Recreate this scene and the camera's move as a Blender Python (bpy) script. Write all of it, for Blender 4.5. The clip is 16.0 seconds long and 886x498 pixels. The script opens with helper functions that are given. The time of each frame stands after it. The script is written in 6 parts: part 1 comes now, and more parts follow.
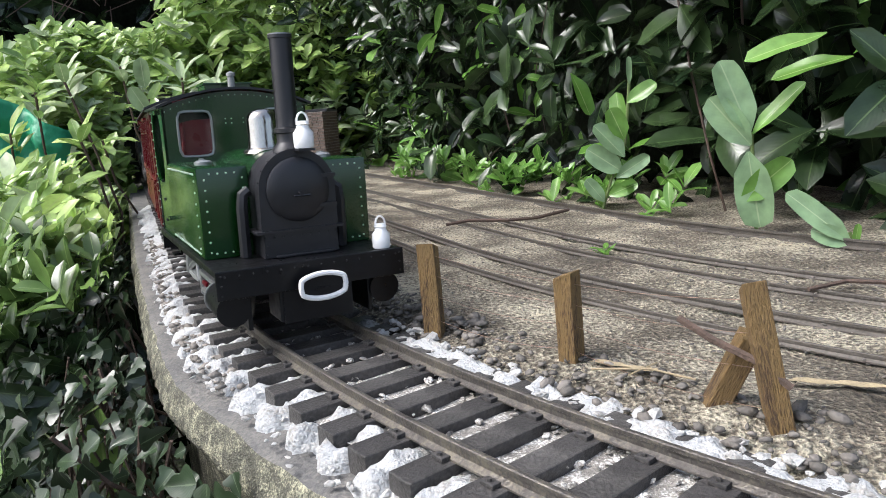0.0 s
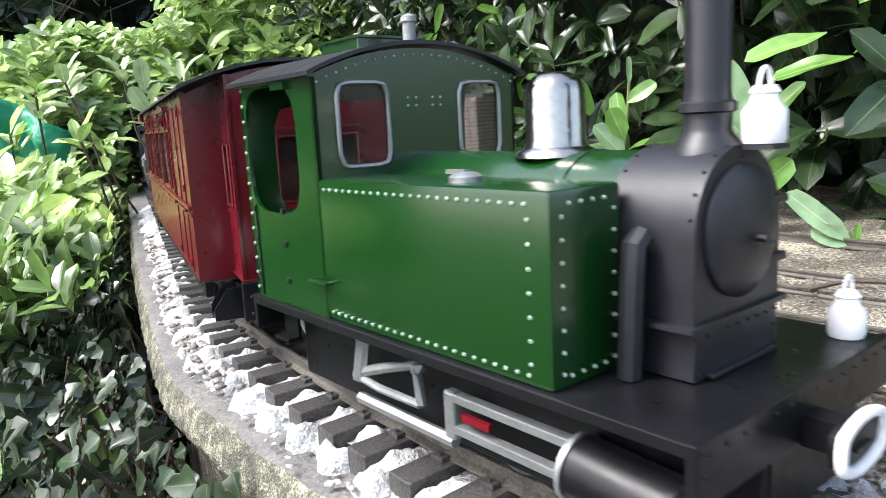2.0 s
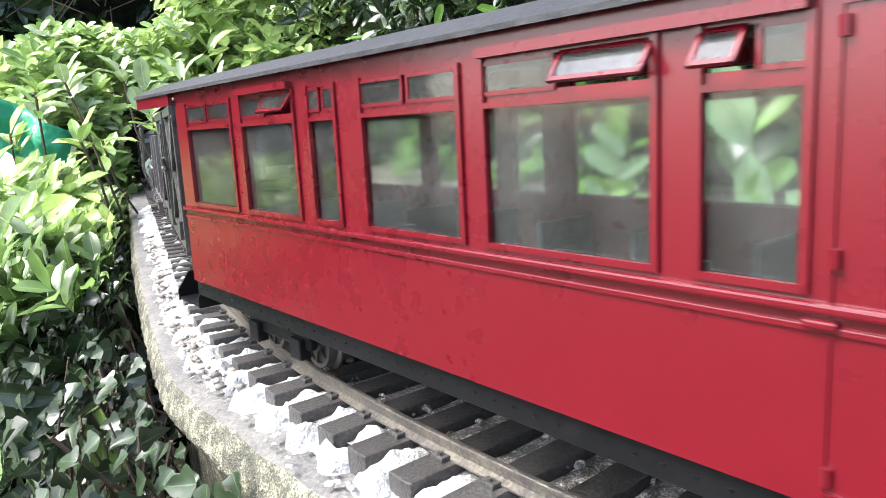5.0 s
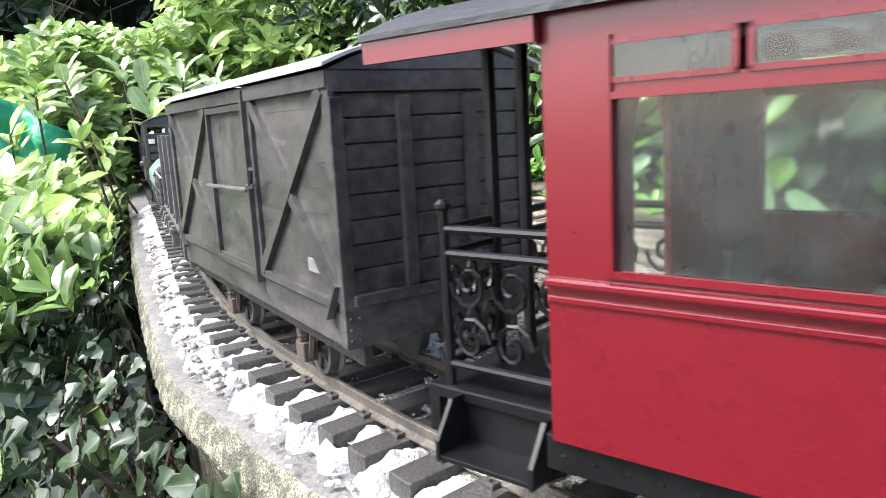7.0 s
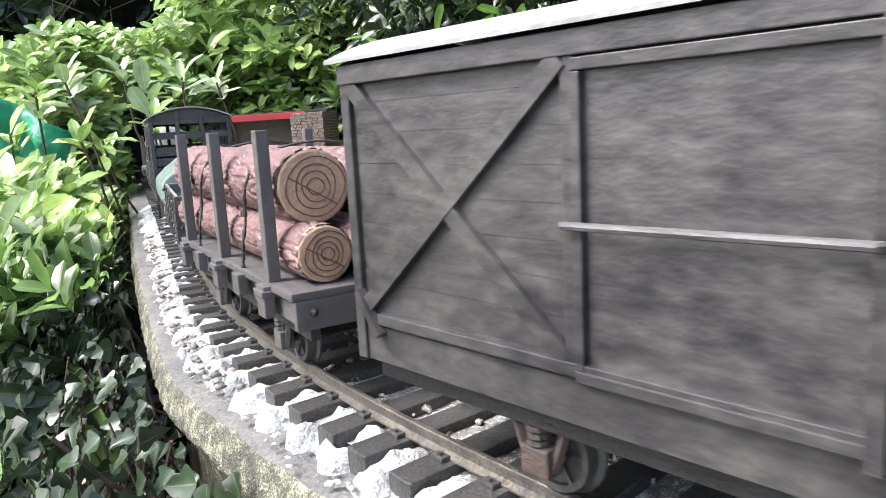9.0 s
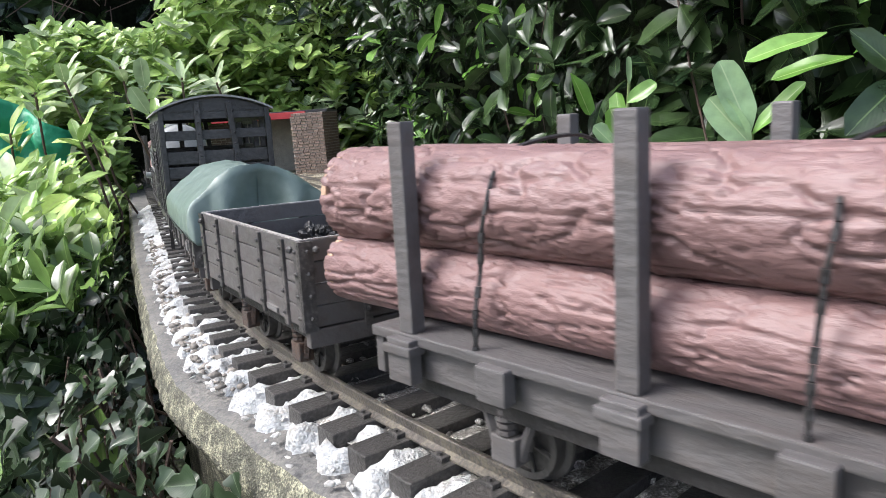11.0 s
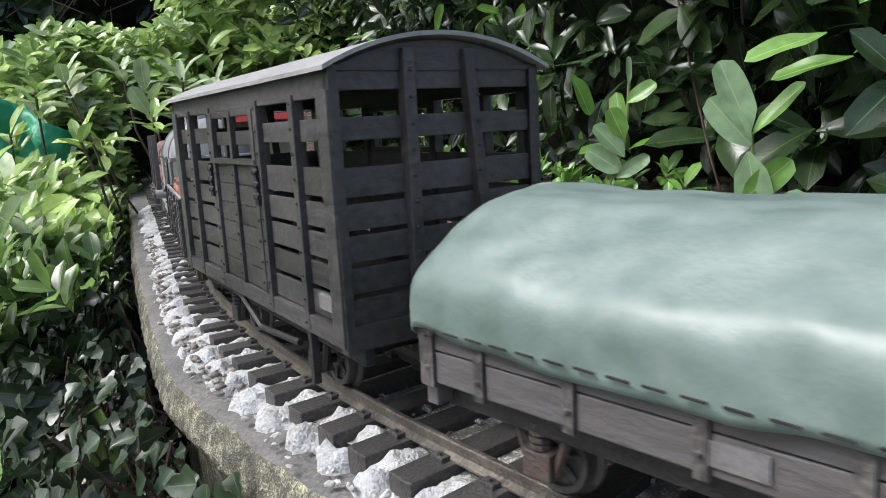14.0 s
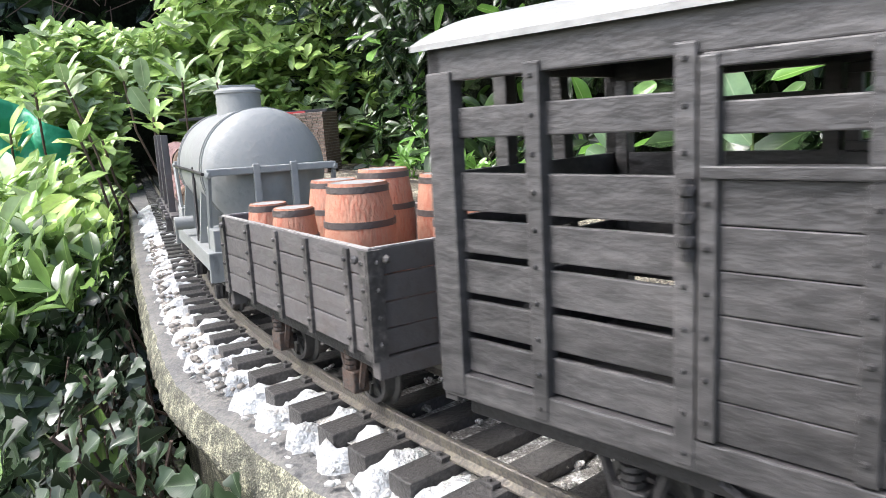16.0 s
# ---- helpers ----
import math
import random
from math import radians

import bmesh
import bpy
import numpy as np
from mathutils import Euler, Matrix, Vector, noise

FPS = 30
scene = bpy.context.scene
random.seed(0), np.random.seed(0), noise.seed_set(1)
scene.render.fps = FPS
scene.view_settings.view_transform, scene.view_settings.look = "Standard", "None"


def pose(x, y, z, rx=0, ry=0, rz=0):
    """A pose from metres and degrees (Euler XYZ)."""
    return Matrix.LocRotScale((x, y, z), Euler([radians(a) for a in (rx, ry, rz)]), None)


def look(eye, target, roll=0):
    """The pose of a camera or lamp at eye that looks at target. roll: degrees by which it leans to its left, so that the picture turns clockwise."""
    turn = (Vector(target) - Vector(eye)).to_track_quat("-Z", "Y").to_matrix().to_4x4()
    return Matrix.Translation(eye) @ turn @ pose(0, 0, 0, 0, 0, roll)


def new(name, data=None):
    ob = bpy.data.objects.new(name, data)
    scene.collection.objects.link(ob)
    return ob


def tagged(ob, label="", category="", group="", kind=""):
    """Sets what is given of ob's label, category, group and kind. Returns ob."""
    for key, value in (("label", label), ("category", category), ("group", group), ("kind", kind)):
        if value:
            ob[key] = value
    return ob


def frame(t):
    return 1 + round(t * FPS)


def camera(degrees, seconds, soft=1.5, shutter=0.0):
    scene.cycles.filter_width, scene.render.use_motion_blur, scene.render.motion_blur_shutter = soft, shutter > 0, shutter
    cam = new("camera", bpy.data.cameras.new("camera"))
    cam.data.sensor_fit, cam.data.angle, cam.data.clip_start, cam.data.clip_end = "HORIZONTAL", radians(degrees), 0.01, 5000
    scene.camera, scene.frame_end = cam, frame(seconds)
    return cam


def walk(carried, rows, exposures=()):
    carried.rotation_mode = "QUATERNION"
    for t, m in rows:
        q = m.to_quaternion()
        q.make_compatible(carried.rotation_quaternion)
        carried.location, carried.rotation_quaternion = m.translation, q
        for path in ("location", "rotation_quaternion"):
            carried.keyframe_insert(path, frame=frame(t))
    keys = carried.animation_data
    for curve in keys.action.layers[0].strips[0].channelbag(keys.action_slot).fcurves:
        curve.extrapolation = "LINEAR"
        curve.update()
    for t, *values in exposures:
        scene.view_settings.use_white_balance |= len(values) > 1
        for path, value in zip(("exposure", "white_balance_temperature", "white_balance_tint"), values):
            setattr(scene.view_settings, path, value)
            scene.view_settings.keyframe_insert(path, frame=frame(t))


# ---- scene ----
# ---- camera ----
cam = camera(63.65, 16.0, 0.5, 0.3)
EYE = (0.0, 0.0, 0.114)
AIM = (0.0, math.cos(radians(10.67)), 0.114 - math.sin(radians(10.67)))
VIEW = look(EYE, AIM, -3.97)
LIFT = 1.0
walk(cam, [(0.0, VIEW), (16.0, VIEW)], [(t, LIFT + e, 6200, 11) for t, e in ((0.0, 0.08), (0.5, 0.22), (1.0, 0.35), (1.5, 0.56), (2.5, 1.02), (3.5, 1.24), (6.5, 1.2), (8.0, 1.12), (9.0, 0.86), (11.5, 0.25), (12.5, 0.08), (13.5, -0.13), (14.5, 0.03), (15.0, 0.3), (16.0, 0.65))])

# ---- light: bright, thinly overcast sky ----
world = bpy.data.worlds.new("sky")
scene.world = world
world.use_nodes = True
wn = world.node_tree.nodes
sky = wn.new("ShaderNodeTexSky")
sky.sky_type, sky.sun_disc = "NISHITA", False
sky.sun_elevation, sky.sun_rotation = radians(53), radians(-103)
sky.air_density, sky.dust_density, sky.ozone_density = 1.0, 4.0, 0.6
soft_white = wn.new("ShaderNodeHueSaturation")
soft_white.inputs["Saturation"].default_value = 0.8
world.node_tree.links.new(sky.outputs[0], soft_white.inputs["Color"])
world.node_tree.links.new(soft_white.outputs[0], wn["Background"].inputs[0])
wn["Background"].inputs[1].default_value = 0.15
sun = new("sun", bpy.data.lights.new("sun", "SUN"))
sun.data.energy, sun.data.angle, sun.data.color = 1.6, radians(25), (1.0, 0.99, 0.97)
sun.matrix_world = look((-2.2, -0.5, 3.0), (0, 0, 0))

# ---- the track's line: a straight that runs into a bend ----
CX, CY, R = 1.0579, 1.0689, 1.3228
S1 = R * radians(203)
S0 = 4.7945


def on_line(s, d=0.0, z=0.0):
    """A point s metres along the line, d metres to its inner side."""
    th = max(s, S1) / R
    c, n = math.cos(th), math.sin(th)
    b = min(s - S1, 0.0)
    return Vector((CX + (R - d) * c - b * n, CY + (R - d) * n + b * c, z))


def travelled(t):
    """How far the train has come by t seconds."""
    return 0.129 * min(t, 2.0) + 0.1257 * min(max(t - 2.0, 0.0), 7.0) + 0.133 * max(t - 9.0, 0.0)


def heading(s):
    th = max(s, S1) / R
    return math.degrees(math.atan2(math.cos(th), -math.sin(th)))


# ---- materials ----
def material(name, color, rough=0.6, metal=0.0, spread=0.25, scale=60.0, bump=0.2, fine=8.0, second=None, island=0.0, coat=0.0, amount=0.5, sharp=0.15, stretch=(1, 1, 1), spec=0.5):
    m = bpy.data.materials.new(name)
    m.use_nodes = True
    n, l = m.node_tree.nodes, m.node_tree.links
    p = n["Principled BSDF"]
    tc, mp = n.new("ShaderNodeTexCoord"), n.new("ShaderNodeMapping")
    mp.inputs["Scale"].default_value = stretch
    l.new(tc.outputs["Object"], mp.inputs[0])
    big, small = n.new("ShaderNodeTexNoise"), n.new("ShaderNodeTexNoise")
    for node, sc, det in ((big, scale, 4), (small, scale * fine, 6)):
        node.inputs["Scale"].default_value, node.inputs["Detail"].default_value = sc, det
        l.new(mp.outputs[0], node.inputs["Vector"])
    add = n.new("ShaderNodeMath")
    add.operation = "ADD"
    l.new(big.outputs[0], add.inputs[0]), l.new(small.outputs[0], add.inputs[1])
    rng = n.new("ShaderNodeMapRange")
    rng.inputs[1].default_value, rng.inputs[2].default_value = 0.65, 1.35
    rng.inputs[3].default_value, rng.inputs[4].default_value = 1 - spread, 1 + spread
    l.new(add.outputs[0], rng.inputs[0])
    base = n.new("ShaderNodeRGB")
    base.outputs[0].default_value = (*color, 1)
    col = base.outputs[0]
    if second:
        mask = n.new("ShaderNodeMapRange")
        mask.inputs[1].default_value, mask.inputs[2].default_value = 1 - amount - sharp + 0.5, 1 - amount + sharp + 0.5
        l.new(add.outputs[0], mask.inputs[0])
        mix = n.new("ShaderNodeMix")
        mix.data_type = "RGBA"
        l.new(mask.outputs[0], mix.inputs[0]), l.new(col, mix.inputs[6])
        mix.inputs[7].default_value = (*second, 1)
        col = mix.outputs[2]
    hsv = n.new("ShaderNodeHueSaturation")
    l.new(col, hsv.inputs["Color"])
    val = rng.outputs[0]
    if island:
        geo, obi = n.new("ShaderNodeNewGeometry"), n.new("ShaderNodeObjectInfo")
        s1, s2, s3 = n.new("ShaderNodeMath"), n.new("ShaderNodeMath"), n.new("ShaderNodeMapRange")
        l.new(geo.outputs["Random Per Island"], s1.inputs[0]), l.new(obi.outputs["Random"], s1.inputs[1])
        s1.operation, s2.operation = "ADD", "MULTIPLY"
        s3.inputs[2].default_value, s3.inputs[3].default_value, s3.inputs[4].default_value = 2.0, 1 - island, 1 + island
        l.new(s1.outputs[0], s3.inputs[0])
        l.new(s3.outputs[0], s2.inputs[0]), l.new(rng.outputs[0], s2.inputs[1])
        val = s2.outputs[0]
    l.new(val, hsv.inputs["Value"])
    l.new(hsv.outputs[0], p.inputs["Base Color"])
    rr = n.new("ShaderNodeMapRange")
    rr.inputs[1].default_value, rr.inputs[2].default_value = 0.6, 1.4
    uneven = 0.025 if coat else 0.12
    rr.inputs[3].default_value, rr.inputs[4].default_value = max(rough - uneven, 0.03), min(rough + uneven, 1)
    l.new(add.outputs[0], rr.inputs[0]), l.new(rr.outputs[0], p.inputs["Roughness"])
    p.inputs["Metallic"].default_value = metal
    p.inputs["Coat Weight"].default_value = coat
    p.inputs["Coat Roughness"].default_value = 0.15
    p.inputs["Specular IOR Level"].default_value = spec
    if bump:
        b = n.new("ShaderNodeBump")
        b.inputs["Strength"].default_value, b.inputs["Distance"].default_value = bump, 0.4 / scale / 2
        l.new(add.outputs[0], b.inputs["Height"]), l.new(b.outputs[0], p.inputs["Normal"])
    return m


def leaf_material(name, light, dark, rough=0.3, rib=(0.35, 0.42, 0.16), through_light=0.25):
    """Glossy leaf with a pale midrib and faint side veins; each leaf has its own green."""
    m = bpy.data.materials.new(name)
    m.use_nodes = True
    n, l = m.node_tree.nodes, m.node_tree.links
    p, out = n["Principled BSDF"], n["Material Output"]
    geo, uv, sep = n.new("ShaderNodeNewGeometry"), n.new("ShaderNodeUVMap"), n.new("ShaderNodeSeparateXYZ")
    uv.uv_map = "leaf"
    l.new(uv.outputs[0], sep.inputs[0])
    tone = n.new("ShaderNodeMix")
    tone.data_type = "RGBA"
    tone.inputs[6].default_value, tone.inputs[7].default_value = (*dark, 1), (*light, 1)
    l.new(geo.outputs["Random Per Island"], tone.inputs[0])
    tex, tc = n.new("ShaderNodeTexNoise"), n.new("ShaderNodeTexCoord")
    tex.inputs["Scale"].default_value, tex.inputs["Detail"].default_value = 70, 5
    l.new(tc.outputs["Object"], tex.inputs["Vector"])
    vr = n.new("ShaderNodeMapRange")
    vr.inputs[1].default_value, vr.inputs[2].default_value, vr.inputs[3].default_value, vr.inputs[4].default_value = 0.3, 0.7, 0.75, 1.25
    l.new(tex.outputs[0], vr.inputs[0])
    hsv = n.new("ShaderNodeHueSaturation")
    l.new(tone.outputs[2], hsv.inputs["Color"]), l.new(vr.outputs[0], hsv.inputs["Value"])
    # distance from the midrib
    ab = n.new("ShaderNodeMath")
    ab.operation = "ABSOLUTE"
    l.new(sep.outputs[0], ab.inputs[0])
    ribm = n.new("ShaderNodeMapRange")
    ribm.inputs[1].default_value, ribm.inputs[2].default_value, ribm.inputs[3].default_value, ribm.inputs[4].default_value = 0.02, 0.07, 0.7, 0.0
    l.new(ab.outputs[0], ribm.inputs[0])
    mix = n.new("ShaderNodeMix")
    mix.data_type = "RGBA"
    mix.inputs[7].default_value = (*rib, 1)
    l.new(ribm.outputs[0], mix.inputs[0]), l.new(hsv.outputs[0], mix.inputs[6])
    l.new(mix.outputs[2], p.inputs["Base Color"])
    # side veins, as slanting waves
    k1, k2, sn = n.new("ShaderNodeMath"), n.new("ShaderNodeMath"), n.new("ShaderNodeMath")
    k1.operation, k2.operation, sn.operation = "MULTIPLY_ADD", "MULTIPLY", "SINE"
    k1.inputs[1].default_value = -0.35
    l.new(ab.outputs[0], k1.inputs[0]), l.new(sep.outputs[1], k1.inputs[2])
    k2.inputs[1].default_value = 75
    l.new(k1.outputs[0], k2.inputs[0]), l.new(k2.outputs[0], sn.inputs[0])
    add = n.new("ShaderNodeMath")
    add.operation = "ADD"
    l.new(sn.outputs[0], add.inputs[0]), l.new(tex.outputs[0], add.inputs[1])
    b = n.new("ShaderNodeBump")
    b.inputs["Strength"].default_value, b.inputs["Distance"].default_value = 0.05, 0.001
    l.new(add.outputs[0], b.inputs["Height"]), l.new(b.outputs[0], p.inputs["Normal"])
    p.inputs["Roughness"].default_value = rough
    tr, ms = n.new("ShaderNodeBsdfTranslucent"), n.new("ShaderNodeMixShader")
    l.new(mix.outputs[2], tr.inputs[0])
    ms.inputs[0].default_value = through_light
    l.new(p.outputs[0], ms.inputs[1]), l.new(tr.outputs[0], ms.inputs[2]), l.new(ms.outputs[0], out.inputs[0])
    return m


def glass_material(name, color=(0.8, 0.84, 0.83), rough=0.05, glare=0.016):
    """Clear pane; a thin uneven pale film stands in for whitish reflections."""
    m = bpy.data.materials.new(name)
    m.use_nodes = True
    n, l = m.node_tree.nodes, m.node_tree.links
    p, out = n["Principled BSDF"], n["Material Output"]
    p.inputs["Base Color"].default_value, p.inputs["Roughness"].default_value = (*color, 1), rough
    p.inputs["Transmission Weight"].default_value, p.inputs["IOR"].default_value = 1.0, 1.45
    film, mix, tex, rng, tc = n.new("ShaderNodeBsdfDiffuse"), n.new("ShaderNodeMixShader"), n.new("ShaderNodeTexNoise"), n.new("ShaderNodeMapRange"), n.new("ShaderNodeTexCoord")
    film.inputs[0].default_value = (0.5, 0.52, 0.5, 1)
    tex.inputs["Scale"].default_value, tex.inputs["Detail"].default_value = 45, 4
    l.new(tc.outputs["Object"], tex.inputs["Vector"])
    rng.inputs[1].default_value, rng.inputs[2].default_value, rng.inputs[3].default_value, rng.inputs[4].default_value = 0.35, 0.7, glare * 0.5, glare * 2
    l.new(tex.outputs[0], rng.inputs[0]), l.new(rng.outputs[0], mix.inputs[0])
    l.new(p.outputs[0], mix.inputs[1]), l.new(film.outputs[0], mix.inputs[2]), l.new(mix.outputs[0], out.inputs[0])
    return m


M = {
    "soil": material("sandy_soil", (0.25, 0.212, 0.158), 0.95, 0, 0.75, 14, 1.0, 32, (0.5, 0.455, 0.345), amount=0.45, sharp=0.12),
    "concrete": material("mossy_concrete", (0.12, 0.118, 0.088), 0.95, 0, 0.7, 110, 1.0, 9, (0.3, 0.29, 0.2), amount=0.36, sharp=0.16),
    "cement": material("smooth_dark_cement", (0.115, 0.112, 0.108), 0.75, 0, 0.3, 45, 0.5, 10, (0.17, 0.16, 0.14), amount=0.4, sharp=0.25),
    "mortar": material("white_mortar", (0.5, 0.51, 0.51), 0.9, 0, 0.3, 95, 1.0, 7, (0.25, 0.235, 0.21), amount=0.36, sharp=0.2),
    "sleeper": material("dark_sleeper_plastic", (0.048, 0.045, 0.043), 0.5, 0, 0.35, 60, 0.3, 10, (0.085, 0.08, 0.074), island=0.35, amount=0.34, sharp=0.3),
    "rail": material("weathered_rail", (0.115, 0.105, 0.095), 0.42, 0.5, 0.35, 90, 0.3, 8, (0.15, 0.135, 0.105), amount=0.4),
    "old_rail": material("rusty_rail", (0.09, 0.08, 0.068), 0.55, 0.3, 0.4, 90, 0.3, 8),
    "pebble": material("grey_pebble", (0.19, 0.172, 0.15), 0.75, 0, 0.35, 90, 0.4, 6, island=0.7),
    "white_stone": material("white_limestone_chip", (0.5, 0.5, 0.48), 0.9, 0, 0.35, 120, 0.9, 6, (0.28, 0.27, 0.25), island=0.45),
    "ballast": material("grey_gravel", (0.3, 0.28, 0.25), 0.9, 0, 0.5, 160, 1.0, 6, (0.66, 0.65, 0.62), amount=0.4),
    "post": material("stained_post_wood", (0.27, 0.17, 0.062), 0.7, 0, 0.5, 40, 0.7, 9, (0.06, 0.035, 0.018), stretch=(5, 5, 0.8), amount=0.45),
    "wire": material("copper_wire", (0.38, 0.26, 0.2), 0.4, 0.8, 0.2),
    "twig": material("brown_twig", (0.09, 0.06, 0.045), 0.8, 0, 0.4, 120, 0.6),
    "straw": material("dry_straw", (0.32, 0.26, 0.16), 0.8, 0, 0.3, 120, 0.3),
    "earth": material("dark_earth", (0.045, 0.038, 0.028), 1.0, 0, 0.5, 4, 0.8, 20, (0.04, 0.06, 0.02)),
    # Near-black: the shade inside hedges and trees put into a sheet's colour.
    "shade_sheet": material("hedge_shade", (0.012, 0.016, 0.009), 1.0, 0, 0.6, 9, 0.8, 6, spec=0.1),
    "brick": material("model_brick", (0.16, 0.115, 0.09), 0.9, 0, 0.35, 90, 0.5, 6, (0.21, 0.16, 0.13), island=0.4),
    "joint": material("brick_mortar", (0.42, 0.39, 0.34), 0.95, 0, 0.2, 90, 0.4),
    "red_beam": material("red_painted_timber", (0.36, 0.03, 0.035), 0.5, 0, 0.15, 40, 0.1),
    "tarp_far": material("turquoise_sheet", (0.025, 0.27, 0.13), 0.5, 0, 0.15, 6, 0.3, 4),
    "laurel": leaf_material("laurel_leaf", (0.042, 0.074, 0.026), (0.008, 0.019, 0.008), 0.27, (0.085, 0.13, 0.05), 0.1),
    # Lit copy of the laurel leaf: open light put into a brighter green.
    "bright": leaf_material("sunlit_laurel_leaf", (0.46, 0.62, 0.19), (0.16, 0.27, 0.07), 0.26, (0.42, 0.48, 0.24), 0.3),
    # Pale grey-green leaf: the sky's sheen is put into its colour.
    "pale_sheen": leaf_material("pale_sheen_leaf", (0.5, 0.58, 0.36), (0.2, 0.3, 0.13), 0.3, (0.5, 0.56, 0.36), 0.25),
    "shoot": leaf_material("young_laurel_leaf", (0.2, 0.37, 0.09), (0.11, 0.25, 0.04), 0.25, (0.4, 0.55, 0.2), 0.35),
    "shoot_pale": leaf_material("pale_young_laurel_leaf", (0.24, 0.36, 0.2), (0.2, 0.32, 0.16), 0.28, (0.4, 0.5, 0.3), 0.25),
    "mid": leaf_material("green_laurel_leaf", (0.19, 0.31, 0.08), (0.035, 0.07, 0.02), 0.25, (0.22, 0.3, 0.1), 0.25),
    "ivy": leaf_material("ivy_leaf", (0.04, 0.066, 0.032), (0.012, 0.021, 0.01), 0.3, (0.13, 0.17, 0.1), 0.1),
    "stemgreen": leaf_material("grass_blade", (0.16, 0.22, 0.07), (0.06, 0.09, 0.03), 0.4, (0.2, 0.26, 0.1), 0.2),
    "stem": material("green_stem", (0.12, 0.17, 0.05), 0.6, 0, 0.3, 90, 0.3),
}


# ---- mesh helpers ----
def part(name, bm, mat, parent=None, label="", smooth=False):
    me = bpy.data.meshes.new(name)
    if smooth:
        for f in bm.faces:
            f.smooth = True
    bm.to_mesh(me)
    bm.free()
    me.materials.append(M[mat] if isinstance(mat, str) else mat)
    if smooth:
        me.set_sharp_from_angle(angle=radians(40))
    ob = new(name, me)
    ob.parent = parent
    if label:
        tagged(ob, label)
    return ob


def raw(name, verts, faces, mat, parent=None, smooth=False):
    me = bpy.data.meshes.new(name)
    me.from_pydata(verts, [], faces)
    me.materials.append(M[mat])
    if smooth:
        me.polygons.foreach_set("use_smooth", [True] * len(me.polygons))
    ob = new(name, me)
    ob.parent = parent
    return ob


def box(bm, x0, x1, y0, y1, z0, z1, bev=0.0):
    m = Matrix.Translation(((x0 + x1) / 2, (y0 + y1) / 2, (z0 + z1) / 2)) @ Matrix.Diagonal((abs(x1 - x0), abs(y1 - y0), abs(z1 - z0), 1))
    g = bmesh.ops.create_cube(bm, size=1, matrix=m)
    if bev:
        es = list({e for v in g["verts"] for e in v.link_edges})
        bmesh.ops.bevel(bm, geom=es, offset=bev, segments=2, affect="EDGES", profile=0.6)
    return bm


def bx(*a):
    return box(bmesh.new(), *a)


def cyl(bm, p0, p1, r0, r1=None, seg=16, caps=True):
    p0, p1 = Vector(p0), Vector(p1)
    q = (p1 - p0).to_track_quat("Z", "Y").to_matrix().to_4x4()
    bmesh.ops.create_cone(bm, cap_ends=caps, segments=seg, radius1=r0, radius2=r0 if r1 is None else r1, depth=(p1 - p0).length, matrix=Matrix.Translation((p0 + p1) / 2) @ q)
    return bm


def cy(*a, **k):
    return cyl(bmesh.new(), *a, **k)


def lathe(bm, prof, axis_at, seg=24, along="z"):
    """Turns (radius, height) pairs round an axis."""
    rings = []
    for r, h in prof:
        ring = []
        for i in range(seg):
            a = 2 * math.pi * i / seg
            c, s_ = r * math.cos(a), r * math.sin(a)
            o = (c, s_, h) if along == "z" else ((h, c, s_) if along == "x" else (c, h, s_))
            ring.append(bm.verts.new(Vector(axis_at) + Vector(o)))
        rings.append(ring)
    for a, b in zip(rings, rings[1:]):
        for i in range(seg):
            bm.faces.new((a[i], a[(i + 1) % seg], b[(i + 1) % seg], b[i]))
    for ring in (rings[0], rings[-1]):
        bm.faces.new(ring)
    bmesh.ops.recalc_face_normals(bm, faces=bm.faces)
    return bm


def dots(bm, pts, r):
    for p in pts:
        bmesh.ops.create_icosphere(bm, subdivisions=1, radius=r, matrix=Matrix.Translation(p))
    return bm


def rod(bm, pts, r, seg=6):
    """One bent round bar through the points."""
    pts = [Vector(p) for p in pts]
    pts = [p for i, p in enumerate(pts) if i == 0 or (p - pts[i - 1]).length > 1e-7]
    n, u, rings = len(pts), None, []
    for i, p in enumerate(pts):
        t = (pts[min(i + 1, n - 1)] - pts[max(i - 1, 0)])
        t = (t if t.length > 1e-9 else pts[i] - pts[i - 1]).normalized()
        u = t.orthogonal().normalized() if u is None else (u - t * u.dot(t)).normalized()
        w = t.cross(u)
        rings.append([bm.verts.new(p + (u * math.cos(2 * math.pi * k / seg) + w * math.sin(2 * math.pi * k / seg)) * r) for k in range(seg)])
    for a, b in zip(rings, rings[1:]):
        for k in range(seg):
            bm.faces.new((a[k], a[(k + 1) % seg], b[(k + 1) % seg], b[k]))
    bm.faces.new(rings[0][::-1]), bm.faces.new(rings[-1])
    return bm


def prism(bm, outline, x0, x1):
    """Outline of (y, z), carried from x0 to x1."""
    a = [bm.verts.new((x0, y, z)) for y, z in outline]
    b = [bm.verts.new((x1, y, z)) for y, z in outline]
    n = len(outline)
    for i in range(n):
        bm.faces.new((a[i], a[(i + 1) % n], b[(i + 1) % n], b[i]))
    bm.faces.new(a[::-1]), bm.faces.new(b)
    bmesh.ops.recalc_face_normals(bm, faces=bm.faces)
    return bm


def arc(hw, ze, zp, n=16):
    """A flat arch from one eave to the other."""
    h = zp - ze
    r = (hw * hw + h * h) / (2 * h)
    a = math.asin(min(hw / r, 1))
    return [(r * math.sin(-a + 2 * a * i / n), zp - r + r * math.cos(-a + 2 * a * i / n)) for i in range(n + 1)]


